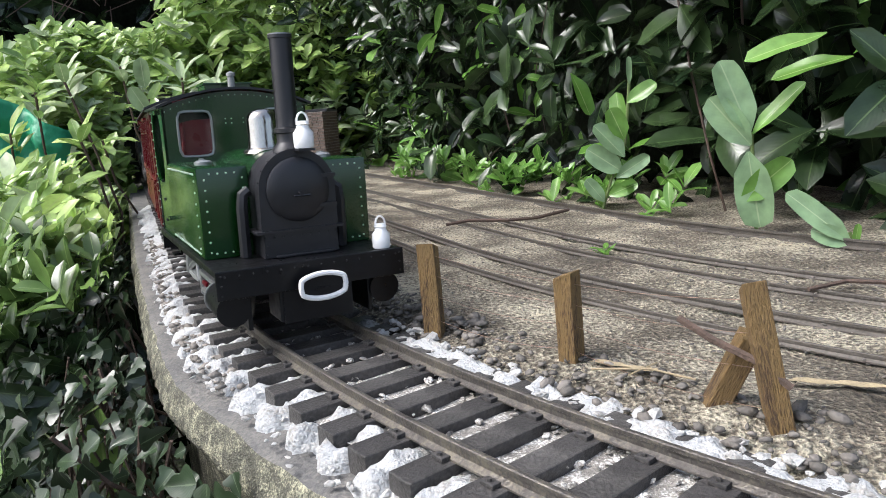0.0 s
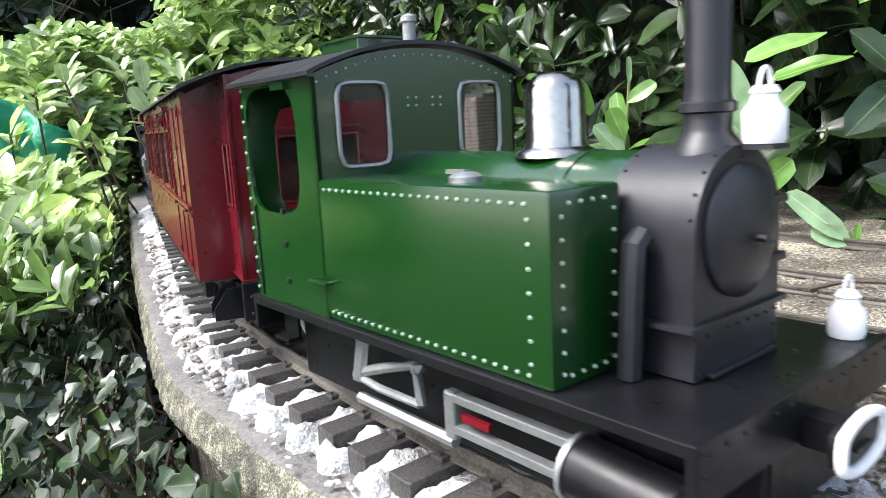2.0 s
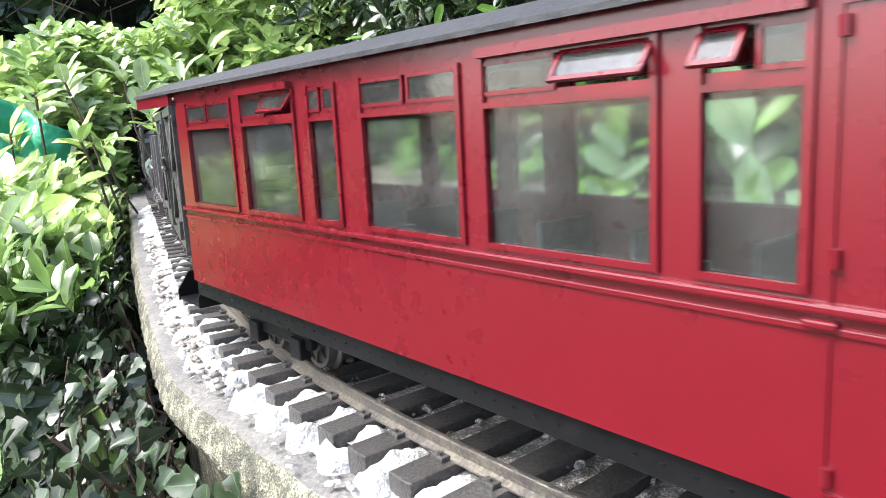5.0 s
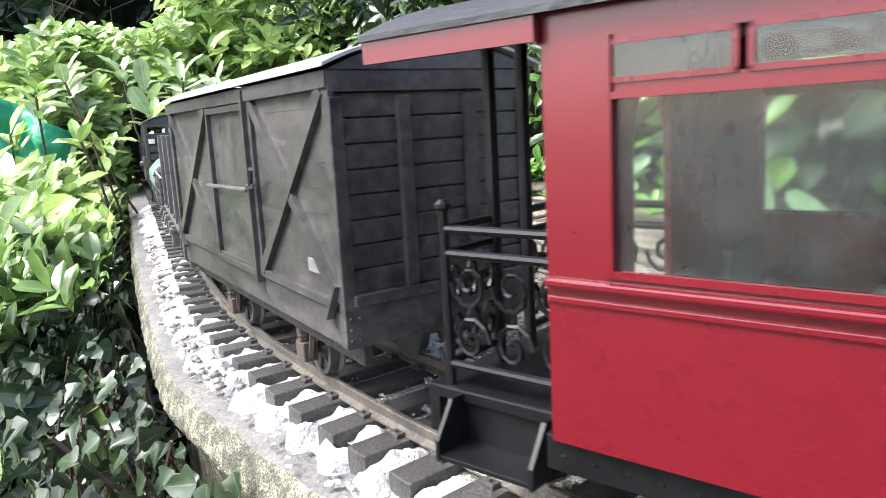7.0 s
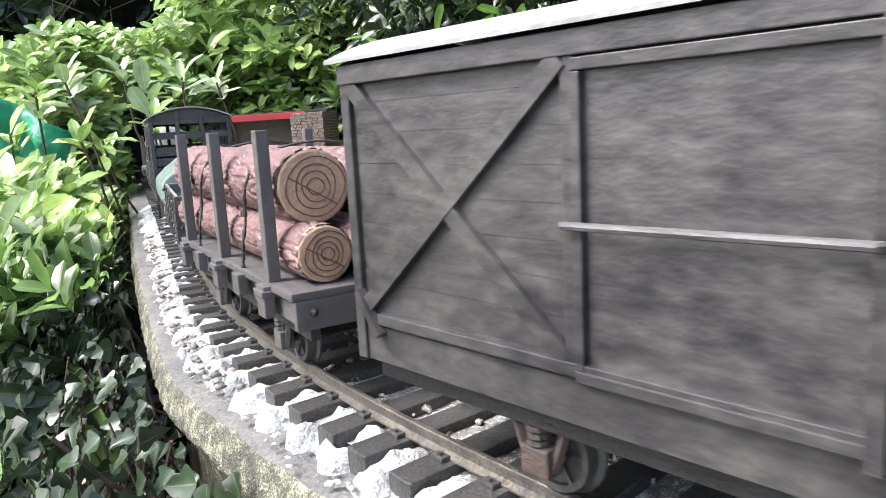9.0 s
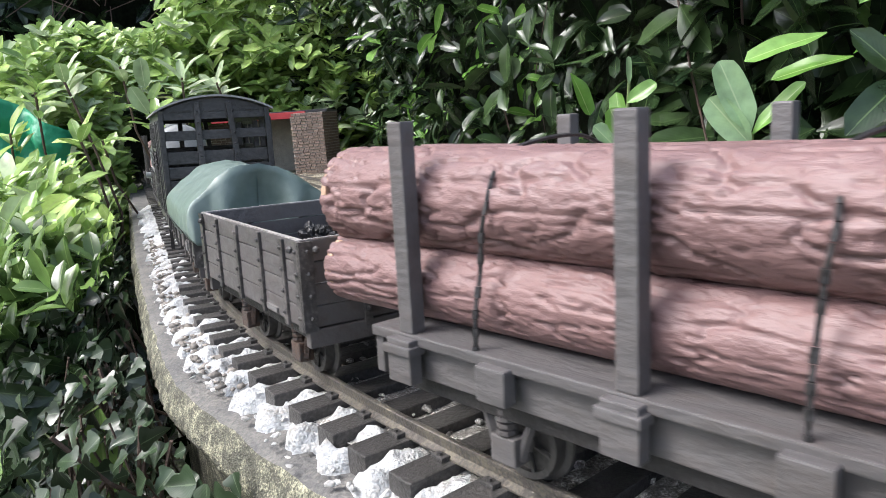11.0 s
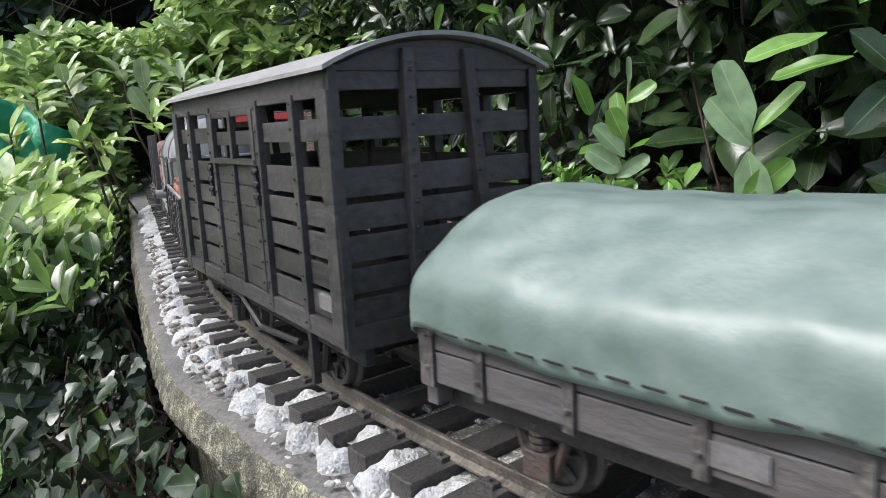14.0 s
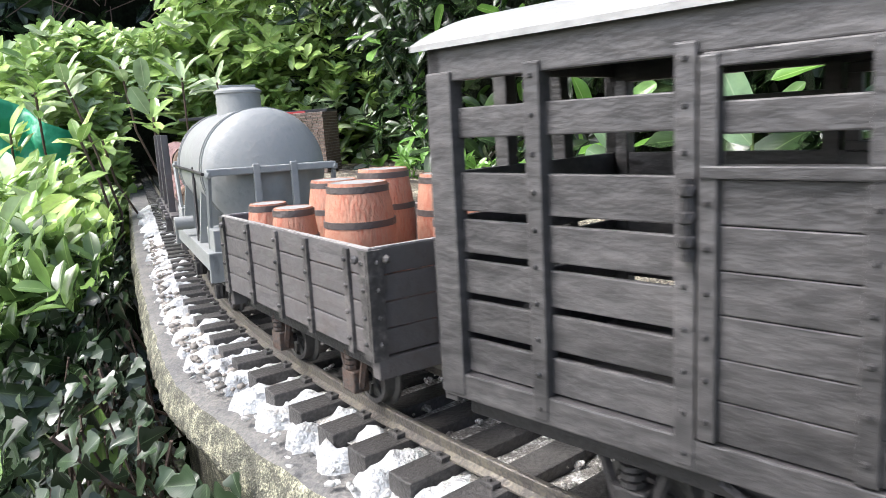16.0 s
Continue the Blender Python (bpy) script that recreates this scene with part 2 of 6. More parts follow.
def ring_strip(name, prof, s0, s1, step, mat, parent=None, rough=0.0, closed=False, freq=60, smooth=True):
    """A profile of (d, z) carried along the track's line."""
    k = int((s1 - s0) / step) + 1
    verts, faces, n = [], [], len(prof)
    for i in range(k):
        s = s0 + i * step
        for d, z in prof:
            p = on_line(s, d, z)
            if rough:
                w = noise.noise_vector(p * freq) * rough + noise.noise_vector(p * freq * 3) * rough * 0.4
                p = p + w
            verts.append(p)
    m = n if closed else n - 1
    for i in range(k - 1):
        for j in range(m):
            a, b = i * n + j, i * n + (j + 1) % n
            faces.append((a, b, b + n, a + n))
    return raw(name, verts, faces, mat, parent, smooth)


def leaf_mesh(name, items, mat, parent=None, rows=6, shape="laurel"):
    """items: (base, tip direction, face normal, length, width, droop). One mesh of many leaves."""
    nl = len(items)
    cols = (-1.0, -0.55, 0.0, 0.55, 1.0)
    v = np.linspace(0, 1, rows + 1)
    if shape == "oval":
        half = np.sqrt(np.clip(1 - ((v - 0.54) / 0.55) ** 2, 0.0, 1)) * np.interp(v, (0, 0.25, 1), (0.45, 0.95, 1.0))
        half[0], half[-1] = 0.08, 0.14
    elif shape == "blunt":
        half = np.sqrt(np.clip(1 - ((v - 0.55) / 0.56) ** 2, 0.0, 1)) * np.interp(v, (0, 0.35, 1), (0.35, 0.97, 1.0))
        half[0], half[-1] = 0.07, 0.05
    elif shape == "laurel":
        half = np.sin(np.pi * np.clip(v, 0, 1) ** 0.85) ** 0.75
        half[0], half[-1] = 0.06, 0.02
    else:
        half = np.interp(v, (0, 0.12, 0.25, 0.45, 0.6, 1), (0.25, 0.95, 1.0, 0.5, 0.55, 0.03))
    U, V = np.meshgrid(cols, v)
    Hf = np.repeat(half[:, None], len(cols), 1)
    per = U.size
    out = np.zeros((nl, per, 3))
    for i, (b, t, nrm, ln, wd, dr) in enumerate(items):
        b, t = np.array(b), np.array(t) / np.linalg.norm(t)
        side = np.cross(t, nrm)
        side /= max(np.linalg.norm(side), 1e-6)
        up = np.cross(side, t)
        x = (U * Hf).ravel() * wd / 2
        y = V.ravel() * ln
        z = np.abs(U * Hf).ravel() * wd * 0.16 - dr * ln * V.ravel() ** 2 + 0.015 * ln * np.sin(9 * V.ravel() + i) * np.abs(U).ravel()
        out[i] = b + x[:, None] * side + y[:, None] * t + z[:, None] * up
    nc = len(cols)
    f = [(r * nc + c, r * nc + c + 1, (r + 1) * nc + c + 1, (r + 1) * nc + c) for r in range(rows) for c in range(nc - 1)]
    f = np.array(f)
    F = (f[None] + (np.arange(nl) * per)[:, None, None]).reshape(-1, 4)
    me = bpy.data.meshes.new(name)
    me.vertices.add(nl * per), me.loops.add(F.size), me.polygons.add(len(F))
    me.vertices.foreach_set("co", out.ravel())
    me.loops.foreach_set("vertex_index", F.ravel())
    me.polygons.foreach_set("loop_start", np.arange(len(F)) * 4)
    me.polygons.foreach_set("use_smooth", np.ones(len(F), bool))
    uvl = me.uv_layers.new(name="leaf")
    uvs = np.stack([U.ravel(), V.ravel()], 1)
    uvl.data.foreach_set("uv", np.tile(uvs, (nl, 1))[F.ravel()].ravel())
    me.update(), me.validate()
    me.materials.append(M[mat])
    ob = new(name, me)
    ob.parent = parent
    return ob


rnd = random.Random(7)


def rosette(c, axis, count, ln, wd, items, spread=(25, 75), droop=0.12):
    """A shoot: leaves set round an axis by the golden angle."""
    axis = Vector(axis).normalized()
    u = axis.orthogonal().normalized()
    w = axis.cross(u)
    for i in range(count):
        a = 2.4 * i + rnd.uniform(-0.4, 0.4)
        out = u * math.cos(a) + w * math.sin(a)
        e = radians(rnd.uniform(*spread))
        t = axis * math.cos(e) + out * math.sin(e)
        nrm = axis * math.sin(e) - out * math.cos(e) + Vector((rnd.uniform(-.3, .3), rnd.uniform(-.3, .3), 0.35))
        k = rnd.uniform(0.7, 1.15)
        items.append((Vector(c) - axis * ln * 0.08 * i, t, nrm, ln * k, wd * k * rnd.uniform(0.85, 1.1), rnd.uniform(0.0, droop * 2)))


# ---- ground, ledge, soil ----
lower = raw("ground", [(-400, -400, -0.75), (400, -400, -0.75), (400, 400, -0.75), (-400, 400, -0.75)], [(0, 1, 2, 3)], "earth")
tagged(lower, "dark earth of the garden below the raised railway", "ground", kind="structure")


def build_soil():
    verts, faces = [], []
    ss, ds = np.arange(2.2, 7.15, 0.0075), np.concatenate([np.arange(-0.036, 0.12, 0.005), np.arange(0.12, 0.75, 0.009)])
    for s in ss:
        for d in ds:
            p = on_line(s, d)
            bed = min(max((abs(d) - 0.036) / 0.03, 0), 1) if d > 0 else 0
            z = -0.0125 + bed * 0.0095
            z += (noise.noise(p * 22) * 0.0028 + noise.noise(p * 90) * 0.0013 + noise.noise(p * 230) * 0.0009) * (0.35 + 0.65 * bed)
            for dr in (0.28, 0.248, 0.185, 0.148):
                z -= 0.0015 * math.exp(-((d - dr) / 0.01) ** 2)
            verts.append((p.x, p.y, z))
    n = len(ds)
    for i in range(len(ss) - 1):
        for j in range(n - 1):
            a = i * n + j
            faces.append((a, a + 1, a + 1 + n, a + n))
    ob = raw("soil", verts, faces, "soil", None, True)
    tagged(ob, "dry sandy brown soil of the raised bed", "soil", kind="structure")
    return ob


build_soil()
tagged(ring_strip("ballast_bed", [(-0.04, -0.0118), (-0.02, -0.0108), (0.0, -0.0115), (0.02, -0.0108), (0.04, -0.0112)], 2.2, 7.15, 0.005, "ballast", None, 0.0014, freq=120),
       "grey and white gravel between the sleepers", "gravel", kind="stuff")


def ledge_edge(s):
    """Where the cast edge of the bed lies: two straight slabs that meet at a corner."""
    return float(np.interp(s, (3.6, 4.4, 4.75, 4.855, 4.93, 5.0, 5.2, 7.2), (-0.078, -0.077, -0.0705, -0.0735, -0.067, -0.062, -0.058, -0.058)))


def build_ledge():
    prof = [(None, -0.0175), (0.012, -0.0178), (0.004, -0.0182), (0.0, -0.0192), (-0.0012, -0.0208), (-0.0024, -0.0232), (-0.0034, -0.0258), (-0.0043, -0.0284), (-0.005, -0.0311), (-0.0055, -0.0338), (-0.0056, -0.0364), (-0.0044, -0.0386), (-0.001, -0.0405), (0.006, -0.0425), (0.012, -0.06), (0.02, -0.1), (0.03, -0.75)]
    verts, faces, n = [], [], len(prof)
    ss = np.arange(2.2, 7.15, 0.0028)
    for s in ss:
        e = ledge_edge(s)
        for k, (o, z) in enumerate(prof):
            p = on_line(s, -0.03 if o is None else e + o, z)
            w = noise.noise_vector(p * 70) * 0.0014 + noise.noise_vector(p * 260) * 0.0004
            if 3 < k < 13:
                w = w + noise.noise_vector(p * 520) * 0.0011 + noise.noise_vector(p * 190) * 0.0009
            verts.append(p + w)
    for i in range(len(ss) - 1):
        for j in range(n - 1):
            a = i * n + j
            faces.append((a, a + 1, a + 1 + n, a + n))
    ob = raw("ledge", verts, faces, "cement", None, True)
    ob.data.materials.append(M["concrete"])
    ob.data.polygons.foreach_set("material_index", [1 if (i % (n - 1)) > 2 else 0 for i in range(len(faces))])
    tagged(ob, "mossy concrete edge of the raised railway bed", "concrete ledge", kind="structure")


build_ledge()
SLEEPER_STEP, SLEEPER_AT = 0.0265, 5.0075


def sleeper_phase(s):
    """0 at a sleeper's middle, 1 halfway between two."""
    u = (s - SLEEPER_AT) / SLEEPER_STEP
    return abs(u - round(u)) * 2


def build_mortar():
    """Lobes of mortar squeezed out between the sleeper ends."""
    verts, faces = [], []
    ss, ds = np.arange(3.9, 5.5, 0.0016), np.arange(-0.078, -0.022, 0.0016)
    n = len(ds)
    for s in ss:
        ph = sleeper_phase(s)
        k = round((s - SLEEPER_AT) / SLEEPER_STEP - 0.5)
        own = noise.noise(Vector((k * 3.7, 1.5, 0.3)))
        between = min(max((ph - 0.42) / 0.2, 0), 1)
        far = min(max((4.88 - s) / 0.05, 0), 1)
        for d in ds:
            d = max(d, ledge_edge(s) + 0.0035)
            p = on_line(s, d)
            reach = -0.050 - 0.0085 * between - 0.009 * own - 0.009 * noise.noise(p * 42) - 0.004 * noise.noise(p * 120) - 0.007 * far
            reach = max(reach, ledge_edge(s) + 0.0065)
            inside = (d - reach) / 0.0035
            lump = min(max(inside, -0.6), 1)
            lump = lump * (1.5 - 0.5 * lump) if lump > 0 else lump
            top = -0.0145 + 0.0052 * between * min(max((d + 0.064) / 0.012, 0), 1) + 0.0042 * noise.noise(p * 62) + 0.0026 * noise.noise(p * 150) + 0.0016 * abs(noise.noise(p * 330)) + 0.0008 * noise.noise(p * 700)
            if ph < 0.5:
                top = min(top, -0.0125)
            hole = max(0.0, noise.noise(p * 55 + Vector((5, 1, 2))) - 0.33) * 0.018
            z = -0.0205 + (top + 0.0205) * max(lump, 0) + min(lump, 0) * 0.006 - hole
            if d > -0.03:
                z -= 0.003 * (d + 0.03) / 0.008
            j = noise.noise_vector(p * 210) * 0.0013
            verts.append((p.x + j.x, p.y + j.y, z))
    for i in range(len(ss) - 1):
        for j in range(n - 1):
            a = i * n + j
            faces.append((a, a + n, a + 1 + n, a + 1))
    ob = raw("mortar", verts, faces, "mortar", None, True)
    tagged(ob, "rough white mortar packed round the sleeper ends", "mortar", kind="stuff")


build_mortar()


def build_inner_mortar():
    verts, faces = [], []
    ss, ds = np.arange(4.84, 5.75, 0.0022), np.arange(0.026, 0.066, 0.0018)
    n = len(ds)
    for s in ss:
        for d in ds:
            p = on_line(s, d)
            edge = 0.0525 + 0.009 * noise.noise(p * 30) + 0.005 * noise.noise(p * 80) - 0.012 * max(0.0, 4.93 - s) / 0.09
            lump = min(max((edge - d) / 0.008, -1), 1)
            bed = min(max((d - 0.036) / 0.03, 0), 1)
            z = -0.0072 + bed * 0.005 + 0.004 * noise.noise(p * 75) + 0.0025 * noise.noise(p * 190) + 0.0012 * noise.noise(p * 430) - 0.012 * (1 - lump) * 0.6
            if d < 0.03:
                z -= 0.002
            verts.append((p.x, p.y, z))
    for i in range(len(ss) - 1):
        for j in range(n - 1):
            a = i * n + j
            faces.append((a, a + 1, a + 1 + n, a + n))
    tagged(raw("mortar", verts, faces, "mortar", None, True), "crumbling white mortar along the inner rail", "mortar", kind="stuff")


build_inner_mortar()

# ---- rails and sleepers of the running line ----
track = tagged(new("track"), "narrow gauge garden track with dark plastic sleepers", "railway track", kind="structure")


def rail_profile(d, top=0.0, k=1.0):
    w, f, h = 0.0013 * k, 0.0029 * k, 0.0066 * k
    return [(d - f, top - h), (d - f, top - h + 0.0008), (d - 0.0005, top - h + 0.002), (d - 0.0005, top - 0.0022), (d - w, top - 0.0017), (d - w, top - 0.0003), (d - w * 0.6, top),
            (d + w * 0.6, top), (d + w, top - 0.0003), (d + w, top - 0.0017), (d + 0.0005, top - 0.0022), (d + 0.0005, top - h + 0.002), (d + f, top - h + 0.0008), (d + f, top - h)]


for d in (-0.02375, 0.02375):
    ring_strip("rail", rail_profile(d), 2.2, 7.15, 0.012, "rail", track, closed=True, smooth=False)

sl = bx(-0.0066, 0.0066, -0.0465, 0.0465, -0.0175, -0.0064, 0.0007)
sleeper_mesh = part("sleeper", sl, "sleeper", track)
ch = bmesh.new()
for y in (-0.02375, 0.02375):
    for e in (-1, 1):
        box(ch, -0.0032, 0.0032, y + e * 0.0022, y + e * 0.0062, -0.0064, -0.0046, 0.0004)
        cyl(ch, (0, y + e * 0.0046, -0.0046), (0, y + e * 0.0046, -0.0036), 0.0009, seg=6)
chair_mesh = part("rail_chair", ch, "sleeper", sleeper_mesh)


def place_sleepers():
    first = SLEEPER_AT - 105 * SLEEPER_STEP
    count = int((7.14 - first) / SLEEPER_STEP)
    for i in range(count):
        s = first + i * SLEEPER_STEP + rnd.uniform(-0.0008, 0.0008)
        p = on_line(s, rnd.uniform(-0.0007, 0.0007), rnd.uniform(-0.0003, 0.0001))
        m = pose(p.x, p.y, p.z, 0, 0, heading(s) + rnd.uniform(-1.5, 1.5))
        if i == 0:
            sleeper_mesh.matrix_basis = m
            continue
        o = sleeper_mesh.copy()
        scene.collection.objects.link(o)
        o.matrix_basis = m
        c = chair_mesh.copy()
        scene.collection.objects.link(c)
        c.parent = o


place_sleepers()

# old sidings, half sunk into the soil
siding = tagged(new("siding_track"), "rusty narrow siding rails half buried in the soil", "railway track", kind="structure")
for d, top, k in ((0.384, 0.0035, 1.1), (0.282, 0.001, 0.7), (0.248, -0.0005, 0.7), (0.187, 0.0015, 0.75), (0.15, 0.0005, 0.6)):
    ring_strip("rail", rail_profile(d, top, k), 3.2, 6.4, 0.012, "old_rail", siding, closed=True, smooth=False)


def pebbles(name, n, s0, s1, d0, d1, r0, r1, mat, label, zoff=-0.009, bias=0.0):
    verts, faces = [], []
    ico = bmesh.new()
    bmesh.ops.create_icosphere(ico, subdivisions=1, radius=1)
    V0 = [v.co.copy() for v in ico.verts]
    F0 = [[v.index for v in f.verts] for f in ico.faces]
    ico.free()
    for i in range(n):
        s, d = rnd.uniform(s0, s1), rnd.uniform(d0, d1)
        if bias:
            d = d0 + (d1 - d0) * rnd.random() ** bias
        r = rnd.uniform(r0, r1) * rnd.choice((0.6, 0.8, 1.0))
        bed = min(max((abs(d) - 0.036) / 0.03, 0), 1) if d > 0 else 0
        p = on_line(s, d, zoff + bed * 0.0065 + rnd.uniform(0, r * 0.6))
        m = Euler((rnd.uniform(-.4, .4), rnd.uniform(-.4, .4), rnd.uniform(0, 6))).to_matrix() @ Matrix.Diagonal((rnd.uniform(.9, 1.6), rnd.uniform(.6, 1), rnd.uniform(.35, .7)))
        k = len(verts)
        for v in V0:
            w = v * (1 + 0.55 * noise.noise(v * 1.7 + Vector((i * 1.37, 0, 0))))
            verts.append(p + m @ w * r)
        faces += [[a + k for a in f] for f in F0]
    return tagged(raw(name, verts, faces, mat, None, mat == "pebble"), label, "stones", kind="stuff")


pebbles("grey_pebbles", 1300, 4.3, 5.7, 0.046, 0.083, 0.0012, 0.0038, "pebble", "small grey pebbles along the track", bias=1.2)
pebbles("white_chippings", 600, 4.87, 5.7, 0.029, 0.051, 0.0012, 0.0042, "white_stone", "white limestone chippings beside the rail", zoff=-0.0095)
pebbles("track_gravel", 1500, 4.2, 5.7, -0.02, 0.03, 0.0012, 0.0032, "ballast", "loose gravel between the rails", zoff=-0.0105)
pebbles("mortar_grit", 500, 4.3, 5.7, -0.066, -0.03, 0.001, 0.003, "white_stone", "grit and crumbs of mortar on the ledge", zoff=-0.0145)
pebbles("ledge_rubble", 900, 4.3, 4.9, -0.061, -0.034, 0.0012, 0.0036, "pebble", "broken grey rubble on the mortar of the ledge", zoff=-0.0125)
pebbles("soil_grit", 4200, 4.3, 5.8, 0.05, 0.385, 0.0004, 0.0013, "pebble", "fine grit lying on the soil", zoff=-0.0085)

# ---- materials of the train ----
M.update({
    "green": material("gloss_green_paint", (0.0035, 0.034, 0.0042), 0.25, 0, 0.06, 9, 0.0, 12, coat=0.4),
    "black": material("satin_black_paint", (0.006, 0.006, 0.007), 0.36, 0, 0.25, 30, 0.0, 8, spec=0.28),
    "smoke": material("sooty_black_paint", (0.011, 0.011, 0.014), 0.42, 0, 0.25, 25, 0.02, 8),
    "red": material("gloss_red_paint", (0.115, 0.0024, 0.0085), 0.28, 0, 0.08, 9, 0.0, 12, coat=0.25, spec=0.5),
    "brass": material("polished_metal", (0.42, 0.4, 0.36), 0.17, 1.0, 0.1, 60, 0.05),
    "steel": material("dull_steel", (0.3, 0.31, 0.31), 0.4, 0.7, 0.2, 80, 0.05),
    # Paler than the green paint: gloss highlights put into the rivets' colour.
    "rivet": material("highlit_rivet_heads", (0.36, 0.46, 0.36), 0.3, 0.2, 0.2, 60, 0.0),
    "white": material("white_paint", (0.85, 0.85, 0.84), 0.5, 0, 0.06, 60, 0.1),
    "grey": material("weathered_grey_paint", (0.029, 0.028, 0.03), 0.42, 0, 0.4, 17, 0.08, 12, (0.08, 0.073, 0.068), amount=0.42, sharp=0.42, stretch=(0.6, 1, 1.2), island=0.12),
    "dark_grey": material("dark_grey_wood", (0.034, 0.033, 0.034), 0.42, 0, 0.35, 20, 0.12, 12, (0.075, 0.07, 0.068), amount=0.4, sharp=0.5, island=0.4, stretch=(0.6, 1, 1.4)),
    "open_grey": material("worn_grey_planks", (0.1, 0.094, 0.094), 0.55, 0, 0.3, 16, 0.15, 14, (0.062, 0.053, 0.049), amount=0.4, sharp=0.22, stretch=(0.4, 1, 1), island=0.2),
    "roof": material("chalky_grey_roof", (0.27, 0.27, 0.26), 0.6, 0, 0.2, 30, 0.15, 10),
    "dark_roof": material("dark_roof_felt", (0.022, 0.023, 0.026), 0.6, 0, 0.25, 30, 0.2, 10),
    "rust": material("rusty_iron", (0.09, 0.055, 0.04), 0.75, 0.1, 0.4, 80, 0.4, 8, (0.05, 0.045, 0.042)),
    "wheel": material("worn_wheel_iron", (0.09, 0.085, 0.08), 0.45, 0.4, 0.35, 80, 0.1, 8),
    "strap": material("grey_painted_iron", (0.062, 0.058, 0.056), 0.5, 0.1, 0.35, 60, 0.2, 8, (0.11, 0.1, 0.095), amount=0.4),
    "iron": material("dark_iron", (0.035, 0.033, 0.033), 0.5, 0.3, 0.35, 80, 0.25, 8),
    "log": material("log_bark", (0.195, 0.118, 0.114), 0.5, 0, 0.2, 30, 0.3, 9, (0.145, 0.082, 0.076), stretch=(0.5, 1, 1), amount=0.35, sharp=0.3),
    "log_end": material("sawn_log_end", (0.42, 0.28, 0.19), 0.7, 0, 0.2, 60, 0.3, 8),
    "ring": material("growth_ring_groove", (0.14, 0.07, 0.05), 0.8, 0, 0.2, 60, 0.2),
    "worn_edge": material("bare_worn_wood_edge", (0.42, 0.4, 0.385), 0.6, 0, 0.3, 60, 0.2, 20, (0.11, 0.1, 0.096), stretch=(0.3, 1, 1), amount=0.45, sharp=0.25),
    "coal": material("black_coal", (0.012, 0.012, 0.013), 0.4, 0, 0.4, 90, 0.6),
    "canvas": material("grey_green_tarpaulin", (0.098, 0.148, 0.125), 0.4, 0, 0.12, 6, 0.05, 14, (0.2, 0.243, 0.225), amount=0.42, sharp=0.5),
    "barrel": material("terracotta_barrel", (0.4, 0.2, 0.13), 0.6, 0, 0.25, 40, 0.3, 8, (0.3, 0.1, 0.06), stretch=(3, 3, 0.7), amount=0.4),
    "hoop": material("barrel_hoop", (0.09, 0.075, 0.07), 0.5, 0.2, 0.2, 60, 0.2),
    "tank": material("grey_tank_paint", (0.24, 0.25, 0.245), 0.5, 0, 0.2, 30, 0.12, 10, (0.2, 0.2, 0.19), amount=0.38, sharp=0.25),
    "glass": glass_material("window_glass"),
    "battery": material("violet_grey_battery", (0.055, 0.052, 0.085), 0.5, 0, 0.15, 60, 0.1),
    "wire_red": material("red_cable", (0.4, 0.02, 0.02), 0.4, 0, 0.1, 60, 0.0),
    "tag": material("white_number_panel", (0.15, 0.145, 0.142), 0.6, 0, 0.3, 120, 0.1),
})
RUNNERS, SPINS = [], []


def thing(name, label, category, off, b, group="vehicles of the train"):
    ob = tagged(new(name), label, category, group)
    RUNNERS.append((ob, off, b))
    return ob


def wheelsets(root, xs, r, off, mat="iron"):
    for x in xs:
        ax = part("wheelset", cy((0, -0.03, 0), (0, 0.03, 0), 0.0022, seg=8), mat, root)
        for e in (-1, 1):
            w = bmesh.new()
            y = 0.0225 * e
            lathe(w, [(r * 0.25, y + e * 0.004), (r * 0.3, y + e * 0.0035), (r * 0.32, y + e * 0.002), (r * 0.78, y + e * 0.002), (r * 0.8, y + e * 0.0035), (r * 0.98, y + e * 0.0035), (r, y - e * 0.001), (r + 0.002, y - e * 0.002), (r + 0.002, y - e * 0.003), (r * 0.3, y - e * 0.003)], (0, 0, 0), 24, "y")
            for k in range(6):
                a = k * math.pi / 3
                cyl(w, (r * 0.28 * math.cos(a), y + e * 0.0028, r * 0.28 * math.sin(a)), (r * 0.8 * math.cos(a), y + e * 0.0028, r * 0.8 * math.sin(a)), r * 0.07, seg=5)
            part("wheel", w, "wheel", ax, smooth=True)
        SPINS.append((ax, x, r, off))


